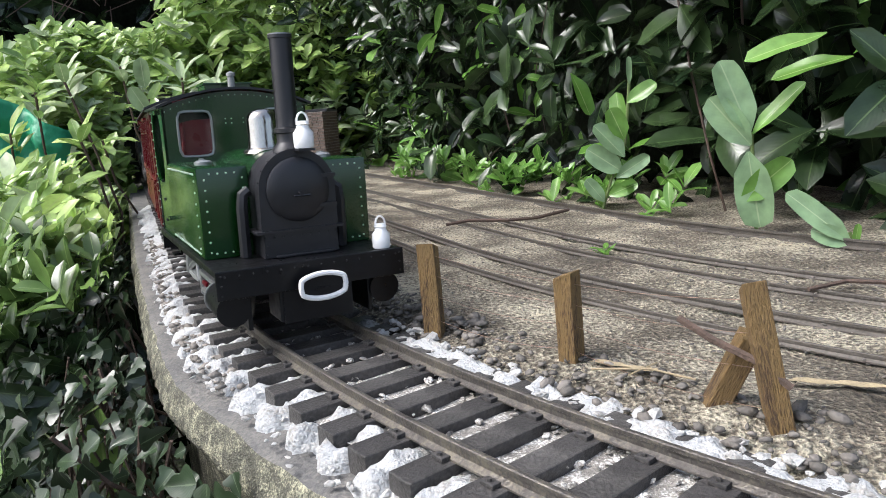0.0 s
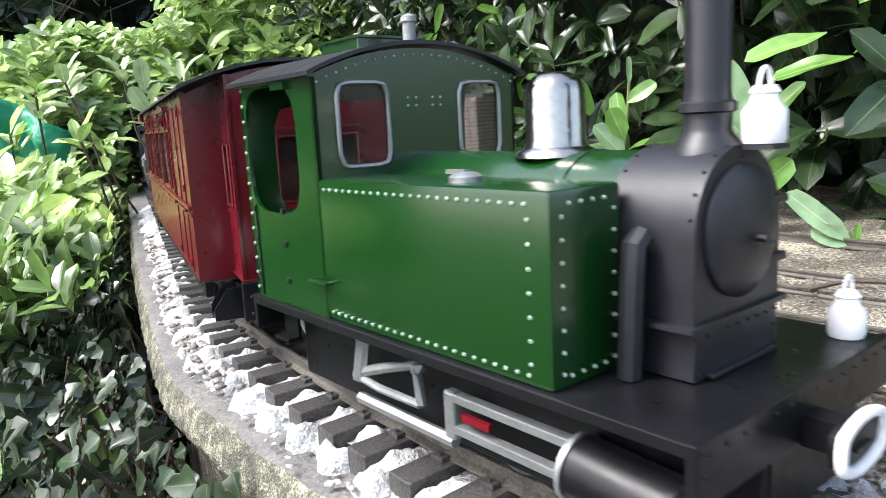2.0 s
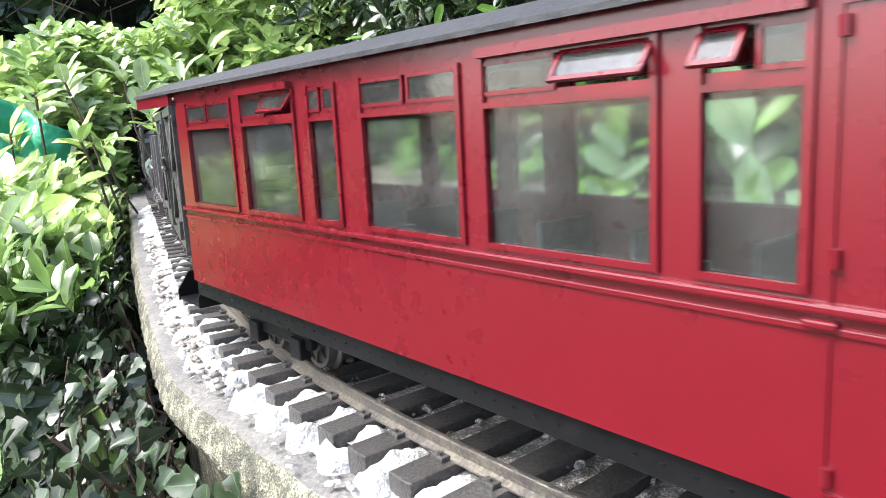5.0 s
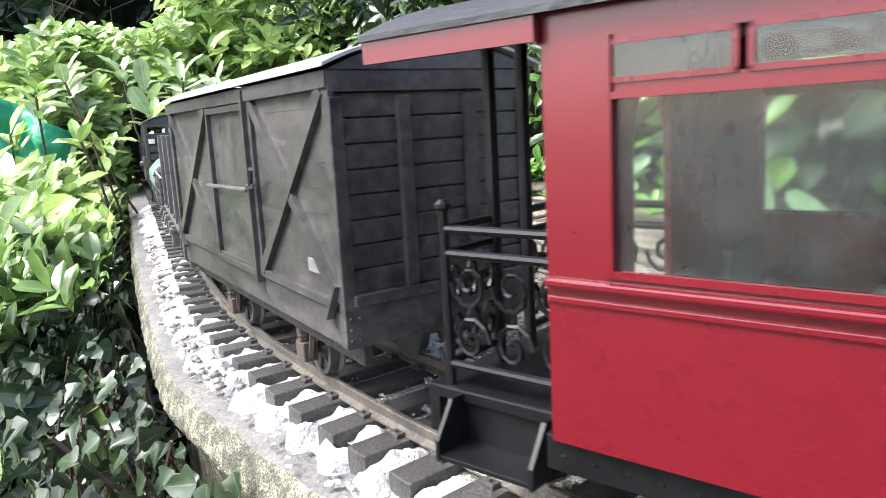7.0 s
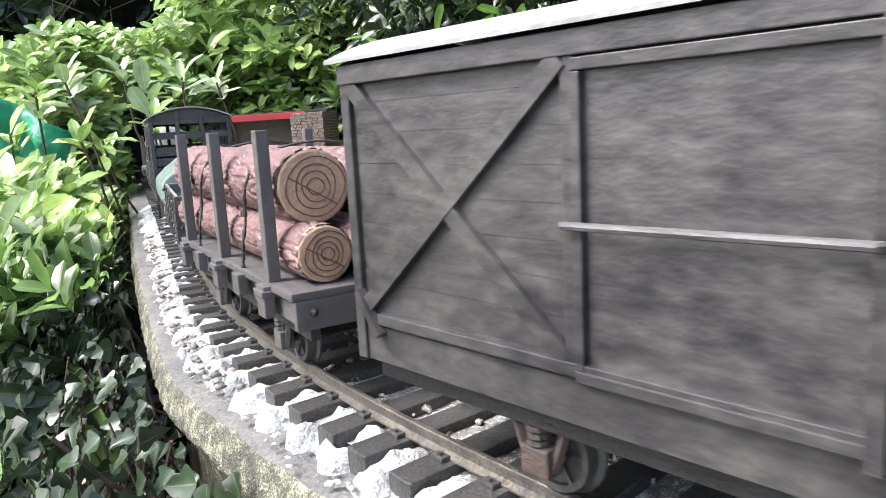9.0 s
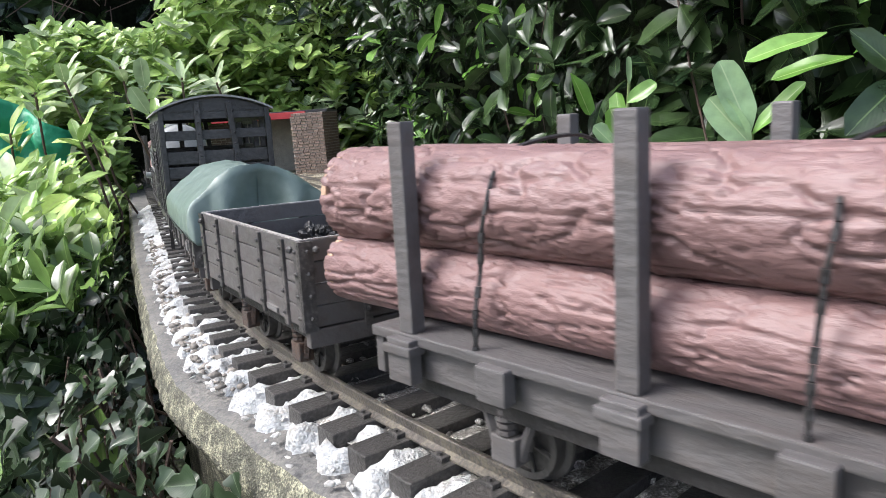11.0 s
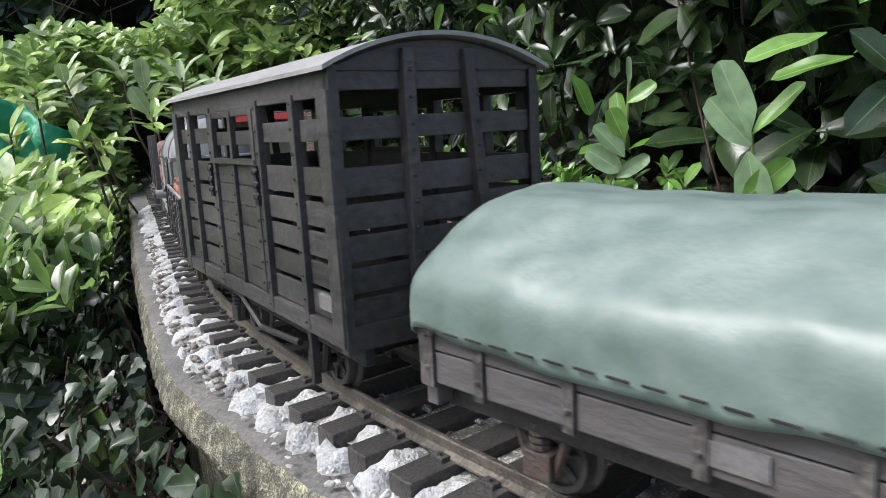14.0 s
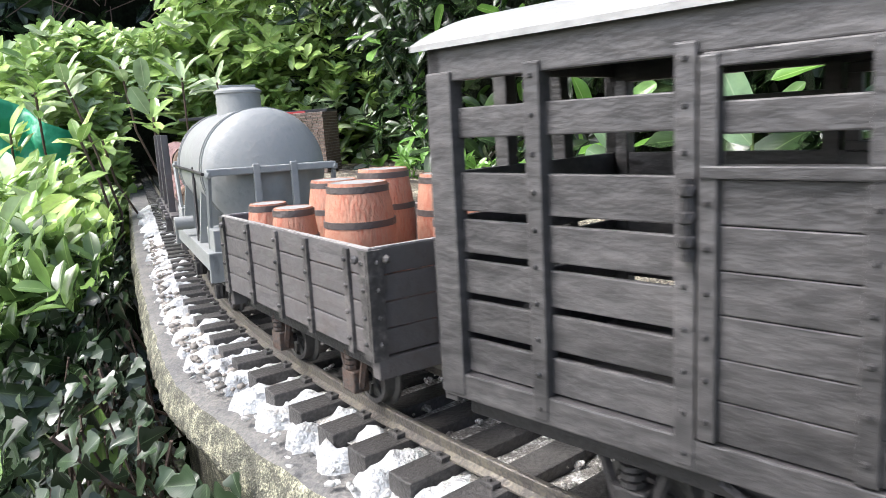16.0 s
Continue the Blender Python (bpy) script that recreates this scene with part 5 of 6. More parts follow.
def build_tarp_wagon():
    off = -1.475
    root = thing("sheeted_wagon", "grey wagon sheeted over with a green tarpaulin", "goods wagon", off, 0.03)
    HL, W, ZB = 0.0745, 0.043, 0.0315
    open_body(root, HL, W, ZB, 0.0525, 2, "open_grey", (-0.05, -0.018, 0.018, 0.05))
    running_gear(root, (-0.037, 0.037), 0.0115, W, 0.031, HL, off)
    tagged(part("number_plate", bx(0.016, 0.033, -W - 0.001, -W, 0.0345, 0.0405), "tag", root))
    # the sheet: a shell that follows the load and hangs in folds at the ends
    verts, faces = [], []
    nu, nv = 101, 81
    cut = 0.8
    for i in range(nu):
        u = -1 + 2 * i / (nu - 1)
        for j in range(nv):
            v = -1 + 2 * j / (nv - 1)
            au, av, su, sv = abs(u), abs(v), math.copysign(1, u), math.copysign(1, v)
            # across: a flat crown, a straight slope to the shoulder, then a hanging side
            y = float(np.interp(av, (0, 0.26, 0.42, 0.78, 0.86, 1), (0, 0.014, 0.0225, 0.0432, 0.0458, 0.0462))) * sv
            crown = 0.0895 - 0.0016 * math.cos(u * 3.4) - (0.004 if v > 0 else 0.0) * min(av / 0.3, 1)
            drop = float(np.interp(av, (0, 0.2, 0.34, 0.46, 0.74, 0.84, 0.92, 1), (0, 0.0004, 0.0022, 0.0062, 0.0195, 0.025, 0.034, 0.0425)))
            z = crown - drop
            x = (HL + 0.001) * min(au / cut, 1) * su
            k = max(0.0, (au - cut) / (1 - cut))
            if u < 0:
                q = min(max((au / cut - 0.72) / 0.28, 0), 1)
                z -= 0.008 * q * q * (1 - drop / 0.0425)
            if k:
                # the ends fall; the middle is drawn in and up between two hanging corners
                hang = 0.0285 + 0.018 * math.exp(-((y - 0.006) / 0.009) ** 2) + 0.0155 * min(max((abs(y) - 0.021) / 0.018, 0), 1)
                z = z - (z - hang) * k if z > hang else z
                hollow = 0.017 * math.exp(-((y - 0.001) / 0.013) ** 2) * math.sin(math.pi * min(k * 1.1, 1) * 0.75)
                fold = 0.0045 * math.exp(-((abs(y) - 0.024) / 0.006) ** 2) - 0.006 * math.exp(-((abs(y) - 0.036) / 0.006) ** 2)
                x += su * (0.002 * math.sin(math.pi * k) + 0.0038 * k + max(fold, -0.004) * min(k * 2, 1) * (1 - 0.6 * k) - hollow * min(max((z - 0.05) / 0.012, 0), 1))
                y *= 1 - (0.1 if y < 0 else 0.26) * k
            w = noise.noise(Vector((x * 40, y * 40, 1.3))) * 0.0016 + (0.5 - abs(noise.noise(Vector((x * 26, y * 70, 4))))) * 0.0016
            verts.append((x, y + sv * noise.noise(Vector((x * 55, 3, z * 60))) * 0.0012, z + w))
    for i in range(nu - 1):
        for j in range(nv - 1):
            a = i * nv + j
            faces.append((a, a + nv, a + nv + 1, a + 1))
    sh = raw("tarpaulin", verts, faces, "canvas", root, True)
    tagged(sh, "grey-green canvas tarpaulin")
    md = sh.modifiers.new("thick", "SOLIDIFY")
    md.thickness = 0.0007
    seam = bmesh.new()
    for e in (-1, 1):
        for i in range(16):
            x = -HL + 0.004 + i * 0.0095
            rod(seam, [(x, e * (W + 0.0042), 0.0502), (x + 0.006, e * (W + 0.0042), 0.05)], 0.0004, 4)
    part("stitching", seam, "iron", root)


# ---- the slatted cattle van ----
def build_slat_van():
    off = -1.692
    root = thing("cattle_van", "dark grey slatted cattle van with a pale curved roof", "goods wagon", off, 0.04)
    W, HL, ZB, ZE = 0.0454, 0.11, 0.0329, 0.131
    slots = [(0.041, 0.0505), (0.0525, 0.0618), (0.0638, 0.0732), (0.0752, 0.0845), (0.0868, 0.0972), (0.1065, 0.1145)]
    for e in (-1, 1):
        y = e * W
        yi = lambda a, b: (min(y + e * a, y + e * b), max(y + e * a, y + e * b))
        for x0, x1 in ((-HL + 0.004, -0.0315), (0.032, HL - 0.004)):
            for a, b in slots:
                part("slat", bx(x0, x1, *yi(-0.0034, -0.0016), a, b, 0.0004), "dark_grey", root)
        f = bmesh.new()
        box(f, -HL, HL, *yi(-0.004, 0.0006), ZB, ZB + 0.0075, 0.0005)
        box(f, -HL, HL, *yi(-0.004, 0.0), 0.1215, ZE + 0.001, 0.0005)
        for x in (-HL + 0.004, -0.0745, -0.0355, 0.036, 0.0765, HL - 0.0045):
            w_ = 0.0045 if abs(x) > 0.1 else 0.0024
            box(f, x - w_, x + w_, *yi(-0.004, 0.001), ZB + 0.001, 0.124, 0.0005)
        fr = part("side_frame", f, "dark_grey", root)
        part("rivet_row", dots(bmesh.new(), [(x, y + e * 0.001, z) for x in (-0.0745, -0.0355, 0.036, 0.0765) for z in [0.037 + 0.0093 * i for i in range(10)]], 0.0008), "iron", fr)
        dr = part("door", bx(-0.032, 0.0325, *yi(-0.003, 0.0018), 0.0968, 0.0995, 0.0004), "dark_grey", root)
        part("door_rail", bx(-0.032, 0.0325, *yi(-0.003, 0.0006), 0.1185, 0.1215, 0.0004), "dark_grey", dr)
        part("slat", bx(-0.03, 0.03, *yi(-0.003, -0.001), 0.1055, 0.112, 0.0004), "dark_grey", dr)
        for x in (-0.0305, 0.0, 0.031):
            part("door_post", bx(x - 0.002, x + 0.002, *yi(-0.002, 0.0013), 0.041, 0.121, 0.0004), "dark_grey", dr)
            part("rivet_row", dots(bmesh.new(), [(x, y + e * 0.0014, 0.0455 + 0.0093 * i) for i in range(6)], 0.0008), "iron", dr)
        for i in range(6):
            part("door_plank", bx(-0.0318, 0.0323, *yi(-0.003, -0.0004), 0.041 + i * 0.0093, 0.0501 + i * 0.0093, 0.0003), "dark_grey", dr)
        for x in (-0.0345, 0.0345):
            h = bmesh.new()
            for z in (0.084, 0.089, 0.0945):
                dots(h, [(x, y + e * 0.002, z)], 0.0022)
            rod(h, [(x, y + e * 0.002, 0.08), (x, y + e * 0.002, 0.097)], 0.0013, 6)
            part("hinge", h, "iron", dr)
        part("number_plate", bx(0.088, 0.102, *yi(-0.0015, 0.0), 0.0445, 0.0505, 0.0003), "tag", root, "blank pale plate")
    for s_ in (-1, 1):
        x = s_ * HL
        xi = lambda a, b: (min(x + s_ * a, x + s_ * b), max(x + s_ * a, x + s_ * b))
        for a, b in slots + [(0.1235, 0.131)]:
            part("slat", bx(*xi(-0.0034, -0.0014), -W + 0.004, W - 0.004, a, b, 0.0004), "dark_grey", root)
        f = bmesh.new()
        box(f, *xi(-0.004, 0.0006), -W, W, ZB - 0.001, ZB + 0.0085, 0.0005)
        box(f, *xi(-0.003, 0.0022), -0.0169, -0.0121, ZB - 0.001, 0.1375, 0.0005)
        k0 = len(f.verts)
        box(f, *xi(-0.003, 0.0022), 0.0121, 0.0169, ZB - 0.001, 0.1375, 0.0005)
        f.verts.ensure_lookup_table()
        for vv in list(f.verts)[k0:]:
            vv.co.y += 0.006 * (0.1 - vv.co.z) / 0.07
        for yy in (-W + 0.002, W - 0.002):
            box(f, *xi(-0.0045, 0.0004), yy - 0.002, yy + 0.002, ZB - 0.002, ZE, 0.0005)
        prism(f, arc(W - 0.001, ZE - 0.001, 0.1405), x - 0.002 * s_, x - 0.0005 * s_)
        en = part("end_frame", f, "dark_grey", root)
        part("rivet_row", dots(bmesh.new(), [(x + s_ * 0.0024, yy, z) for yy in (-0.0145, 0.0145) for z in [0.037 + 0.0093 * i for i in range(11)]], 0.0009), "iron", en)
    part("van_floor", bx(-HL + 0.004, HL - 0.004, -W + 0.004, W - 0.004, ZB, ZB + 0.003), "dark_grey", root)
    rf = bmesh.new()
    outer = arc(W + 0.003, ZE + 0.0005, 0.1435, 22)
    prism(rf, outer + [(y, z - 0.0016) for y, z in outer[::-1]], -HL - 0.004, HL + 0.004)
    part("roof", rf, "roof", root, "pale chalky curved roof", True)
    bk = bmesh.new()
    for e in (-1, 1):
        rod(bk, [(-0.03, e * 0.04, 0.029), (0.0, e * 0.04, 0.017), (0.05, e * 0.04, 0.021)], 0.0016, 6)
        box(bk, 0.074, 0.077, e * 0.044 - 0.0015, e * 0.044 + 0.0015, 0.011, 0.034)
    part("brake_gear", bk, "iron", root)
    running_gear(root, (-0.055, 0.055), 0.0125, W, ZB + 0.0005, HL, off, "iron")


# ---- the log wagon ----
def build_log_wagon(off):
    root = thing("log_wagon", "grey stake wagon carrying chained brown logs", "goods wagon", off, 0.05)
    HL, W, ZD = 0.1065, 0.0445, 0.0455
    part("deck", bx(-HL, HL, -W, W, ZD - 0.0035, ZD, 0.0006), "open_grey", root)
    for e in (-1, 1):
        part("side_sill", bx(-HL + 0.001, HL - 0.001, e * (W - 0.006) - 0.002, e * (W - 0.006) + 0.002, ZD - 0.0155, ZD - 0.0035, 0.0006), "open_grey", root)
        part("end_sill", bx(min(e * HL, e * (HL - 0.004)), max(e * HL, e * (HL - 0.004)), -W + 0.0015, W - 0.0015, ZD - 0.0165, ZD - 0.0035, 0.0006), "open_grey", root)
        bt = dots(bmesh.new(), [(e * (HL + 0.0006), yy, ZD - 0.009) for yy in (-W + 0.009, W - 0.009)], 0.002)
        part("bolt", bt, "iron", root)
        for x in (-0.0885, -0.0075, 0.0745):
            st = bx(x - 0.0032, x + 0.0032, e * (W - 0.003) - 0.0028, e * (W - 0.003) + 0.0028, ZD, 0.1118, 0.0006)
            so = part("stake", st, "open_grey", root)
            pk = bx(x - 0.0055, x + 0.0055, e * (W + 0.001) - 0.0025, e * (W + 0.001) + 0.0025, ZD - 0.0155, ZD - 0.001, 0.0006)
            box(pk, x - 0.0065, x + 0.0065, e * (W + 0.001) - 0.0035, e * (W + 0.001) + 0.0035, ZD - 0.006, ZD - 0.003, 0.0005)
            part("stake_pocket", pk, "open_grey", so)
        for x in (-0.049, 0.034):
            part("empty_pocket", bx(x - 0.0055, x + 0.0055, e * (W + 0.001) - 0.0025, e * (W + 0.001) + 0.0025, ZD - 0.0125, ZD - 0.002, 0.0006), "open_grey", root)
    rr = random.Random(11)
    for y, z, r in ((-0.0245, ZD + 0.0128, 0.0128), (0.0015, ZD + 0.0126, 0.0126), (0.0275, ZD + 0.0128, 0.0128), (-0.0205, ZD + 0.0405, 0.0172), (0.0155, ZD + 0.04, 0.0165)):
        nu, nv = 230, 110
        verts, faces = [], []
        x0, x1 = -0.141 - rr.random() * 0.006, (0.094 if z < ZD + 0.02 else 0.076) + rr.random() * 0.004
        for i in range(nu):
            x = x0 + (x1 - x0) * i / (nu - 1)
            for j in range(nv):
                a = 2 * math.pi * j / nv
                q = Vector((x * 34, math.cos(a) * 2.6 + y * 400, math.sin(a) * 2.6))
                q = q + noise.noise_vector(q * 1.3) * 0.35
                ridge = min(abs(noise.noise(q)), abs(noise.noise(q * 1.9 + Vector((7, 3, 1)))) + 0.04)
                k = r * (1 - 1.5 * max(0, 0.095 - ridge) + 0.03 * noise.noise(q * 0.3) + 0.012 * noise.noise(q * 2.2)) * (1.0 - 0.04 * math.cos(x * 18))
                verts.append((x, y + k * math.cos(a), z + k * math.sin(a)))
        for i in range(nu - 1):
            for j in range(nv):
                a, b = i * nv + j, i * nv + (j + 1) % nv
                faces.append((a, a + nv, b + nv, b))
        lg = raw("log", verts, faces, "log", root, True)
        for x, s_ in ((x0, -1), (x1, 1)):
            en = lathe(bmesh.new(), [(r * 0.97, -0.003 * s_), (r * 0.96, 0.0002 * s_), (r * 0.9, 0.0006 * s_), (0.0005, 0.0008 * s_)], (x, y, z), 36, "x")
            eo = part("sawn_end", en, "log_end", lg, "pale sawn end with growth rings")
            rg = bmesh.new()
            for q in (0.22, 0.4, 0.58, 0.78):
                pts = [(x + 0.0009 * s_, y + r * q * math.cos(a) * (1 + 0.08 * math.sin(2 * a + q * 9)) + 0.001, z + r * q * math.sin(a)) for a in [k * math.pi / 14 for k in range(29)]]
                rod(rg, pts, 0.0003, 4)
            rod(rg, [(x + 0.0009 * s_, y - r * 0.7, z + r * 0.3), (x + 0.0009 * s_, y + r * 0.6, z - r * 0.5)], 0.0003, 4)
            part("growth_ring", rg, "ring", eo)
    for x in (-0.059, 0.0325):
        c = bmesh.new()
        path = []
        for a in [i * math.pi / 30 for i in range(31)]:
            path.append(Vector((x + 0.002 * math.sin(a * 5), -0.0395 * math.cos(a), ZD + 0.022 + 0.0375 * math.sin(a) ** 0.5)))
        path = [Vector((x, -0.043, ZD - 0.004)), Vector((x, -0.042, ZD + 0.012))] + path + [Vector((x, 0.042, ZD + 0.012)), Vector((x, 0.043, ZD - 0.004))]
        for a, b in zip(path, path[1:]):
            n_ = max(1, int((b - a).length / 0.0026))
            for k in range(n_):
                p, q = a.lerp(b, k / n_), a.lerp(b, (k + 0.95) / n_)
                cyl(c, p, q, 0.0011 if k % 2 else 0.0007, seg=5)
        part("chain", c, "iron", root, "dark iron chain")
    running_gear(root, (-0.056, 0.056), 0.0125, W, ZD - 0.013, HL, off, "open_grey")


# ---- the tank wagon ----
def build_tank_wagon():
    off = -2.117
    root = thing("tank_wagon", "pale grey cylindrical tank wagon with a domed filler", "tank wagon", off, 0.04)
    HL, W, ZD, r, zc = 0.09, 0.042, 0.044, 0.037, 0.0885
    fr = bx(-HL, HL, -W, W, ZD - 0.004, ZD, 0.0006)
    part("deck", fr, "tank", root)
    for e in (-1, 1):
        part("side_sill", bx(-HL, HL, e * (W - 0.004) - 0.002, e * (W - 0.004) + 0.002, ZD - 0.013, ZD - 0.004, 0.0005), "tank", root)
        part("end_sill", bx(min(e * HL, e * (HL - 0.004)), max(e * HL, e * (HL - 0.004)), -W, W, ZD - 0.017, ZD + 0.0005, 0.0006), "tank", root)
        box_ = bx(min(e * (HL - 0.002), e * (HL - 0.026)), max(e * (HL - 0.002), e * (HL - 0.026)), -W + 0.004, -W + 0.03, ZD, ZD + 0.013, 0.0006)
        part("tool_box", box_, "tank", root)
        sc = bmesh.new()
        box(sc, min(e * 0.079, e * 0.0875), max(e * 0.079, e * 0.0875), -0.038, 0.038, zc - 0.001, zc + 0.003, 0.0006)
        for yy in (-0.01, 0.012):
            box(sc, min(e * 0.0845, e * 0.088), max(e * 0.0845, e * 0.088), yy - 0.002, yy + 0.002, ZD, zc + 0.0045, 0.0005)
        for yy in (-0.037, 0.037):
            rod(sc, [(e * 0.085, yy, zc), (e * 0.068, yy, ZD)], 0.0017, 6)
            dots(sc, [(e * 0.086, yy, zc)], 0.0026)
        part("tank_stay", sc, "tank", root)
    t = bmesh.new()
    lathe(t, [(0.002, -0.0822), (r * 0.35, -0.081), (r * 0.65, -0.0775), (r * 0.85, -0.073), (r * 0.96, -0.069), (r, -0.065), (r, 0.065), (r * 0.96, 0.069), (r * 0.85, 0.073), (r * 0.65, 0.0775), (r * 0.35, 0.081), (0.002, 0.0822)], (0, 0, zc), 48, "x")
    tk = part("tank_barrel", t, "tank", root, smooth=True)
    bd = bmesh.new()
    for x in (-0.06, -0.052, 0.052, 0.06):
        lathe(bd, [(r - 0.001, x - 0.0012), (r + 0.0007, x - 0.0012), (r + 0.0007, x + 0.0012), (r - 0.001, x + 0.0012)], (0, 0, zc), 48, "x")
    part("tank_band", bd, "tank", tk, smooth=True)
    d = lathe(bmesh.new(), [(0.0155, -0.006), (0.0148, 0.001), (0.0148, 0.0115), (0.0158, 0.012), (0.0158, 0.0135), (0.012, 0.0155), (0.001, 0.016)], (0, 0, zc + r), 32)
    box(d, -0.002, 0.002, -0.012, 0.012, zc + r + 0.0155, zc + r + 0.0175, 0.0004)
    part("filler_dome", d, "tank", tk, smooth=True)
    for e in (-1, 1):
        s_ = bmesh.new()
        rod(s_, [(-0.074, e * 0.0385, zc), (0.074, e * 0.0385, zc)], 0.0011, 6)
        rod(s_, [(0.03, e * 0.039, ZD), (0.02, e * 0.037, zc + 0.002)], 0.0011, 6)
        part("hand_rail", s_, "iron", root)
        sd = bmesh.new()
        for x in (-0.04, 0.04):
            prism_pts = [(e * 0.012, ZD), (e * 0.04, ZD), (e * 0.036, zc - 0.012), (e * 0.03, zc - 0.022)]
            prism(sd, prism_pts, x - 0.002, x + 0.002)
        part("saddle", sd, "tank", root)
        vl = cy((0.0, e * 0.038, ZD + 0.009), (0.0, e * 0.05, ZD + 0.009), 0.0045, seg=14)
        part("valve", vl, "tank", root, smooth=True)
    running_gear(root, (-0.045, 0.045), 0.0125, W, ZD - 0.011, HL, off, "iron")


build_loco()
build_coach()
build_grey_van()
build_log_wagon(-1.0695)
build_open()
build_tarp_wagon()
build_slat_van()
build_barrel_wagon()
build_tank_wagon()
build_log_wagon(-2.345)

# ---- hedges and plants ----
def near_track(p, gap=0.072, top=0.22):
    """True inside the clear way over the straight."""
    b = (p.x + 0.1597) * -0.391 + (p.y - 0.552) * 0.92
    d = (p.x + 0.1597) * 0.92 + (p.y - 0.552) * 0.391
    return b > -0.2 and abs(d) < gap and p.z < top


def back_hedge():
    hedge = tagged(new("laurel_hedge"), "dense dark green cherry laurel hedge behind the soil", "hedge", kind="stuff")
    items, lit, fresh = [], [], []
    for i in range(1450):
        s = rnd.uniform(3.3, 5.75)
        k = rnd.random()
        d = (0.415 if s < 4.75 else 0.455) + 0.2 * k ** 1.3
        z = rnd.uniform(-0.01, 0.55) if i < 950 else rnd.uniform(0.4, 0.95)
        d += 0.05 * math.sin(z * 9 + s * 7) + 0.03
        p = on_line(s, d, z)
        az = math.degrees(math.atan2(p.x, p.y))
        if -22 < az < -5.5 and p.xy.length < 1.98:
            continue
        out = on_line(s, d - 0.1) - on_line(s, d)
        ax = out.normalized() * rnd.uniform(0.2, 1.0) + Vector((rnd.uniform(-.6, .6), rnd.uniform(-.6, .6), rnd.uniform(0.0, 0.9)))
        ln = rnd.uniform(0.05, 0.085) if s > 4.5 else rnd.uniform(0.04, 0.065)
        if s > 4.8 and rnd.random() < 0.35:
            continue
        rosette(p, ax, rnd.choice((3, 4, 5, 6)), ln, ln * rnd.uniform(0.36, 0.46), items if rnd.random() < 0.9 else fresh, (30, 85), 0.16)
    for i in range(420):
        az, dist = radians(rnd.uniform(-19, 1)), rnd.uniform(2.0, 2.3)
        p = Vector((math.sin(az) * dist, math.cos(az) * dist, rnd.uniform(-0.02, 0.6)))
        if near_track(p):
            continue
        ln = rnd.uniform(0.055, 0.085)
        # Leaves to the left, and every third, take the colour with sunlight in it.
        rosette(p, (rnd.uniform(-.5, .5), -rnd.uniform(0.2, 1), rnd.uniform(0.1, 0.9)), 6, ln, ln * 0.38, items if az > radians(-10) and i % 3 else lit, (35, 85), 0.14)
    for b, t, ln, wd in (((0.304, 0.562, 0.155), (-0.058, 0.007, -0.013), 0.062, 0.02), ((0.33, 0.571, 0.137), (-0.053, 0.028, -0.011), 0.06, 0.02), ((0.15, 0.785, 0.148), (0.019, -0.003, -0.043), 0.05, 0.022)):
        fresh.append((b, t, (0.1, -0.6, 0.8), ln, wd, 0.06))
    leaf_mesh("lit_leaves", lit, "bright", hedge, shape="blunt")
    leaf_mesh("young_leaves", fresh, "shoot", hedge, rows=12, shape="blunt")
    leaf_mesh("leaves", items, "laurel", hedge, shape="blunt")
    small = []
    for i in range(80):
        s = rnd.uniform(3.85, 4.72)
        p = on_line(s, rnd.uniform(0.405, 0.45), rnd.uniform(-0.005, 0.045))
        ln = rnd.uniform(0.016, 0.032)
        rosette(p, (rnd.uniform(-.6, .3), rnd.uniform(-.8, .2), 0.9), rnd.choice((4, 5, 6)), ln, ln * 0.42, small, (25, 75), 0.1)
    leaf_mesh("low_shoots", small, "shoot", hedge, shape="blunt")
    st = bmesh.new()
    for i in range(6):
        s = rnd.uniform(4.2, 5.7)
        p = on_line(s, rnd.uniform(0.43, 0.6), -0.02)
        q = on_line(s + rnd.uniform(-.1, .1), rnd.uniform(0.42, 0.55), rnd.uniform(0.2, 0.6))
        rod(st, [p, p.lerp(q, 0.3) + Vector((rnd.uniform(-.03, .03), rnd.uniform(-.03, .03), 0)), p.lerp(q, 0.65) + Vector((rnd.uniform(-.03, .03), rnd.uniform(-.03, .03), 0)), q], rnd.uniform(0.0008, 0.0016), 5)
    part("branches", st, "twig", hedge)
    # Dark sheet added behind the leaves, standing in for the hedge's inner shade.
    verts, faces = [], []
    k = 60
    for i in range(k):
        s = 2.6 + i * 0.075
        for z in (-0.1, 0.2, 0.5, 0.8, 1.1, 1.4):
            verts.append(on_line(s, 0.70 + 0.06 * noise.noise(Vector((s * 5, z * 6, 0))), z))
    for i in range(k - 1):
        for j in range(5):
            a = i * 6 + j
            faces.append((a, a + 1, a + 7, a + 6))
    raw("inner_shade", verts, faces, "shade_sheet", hedge, True)


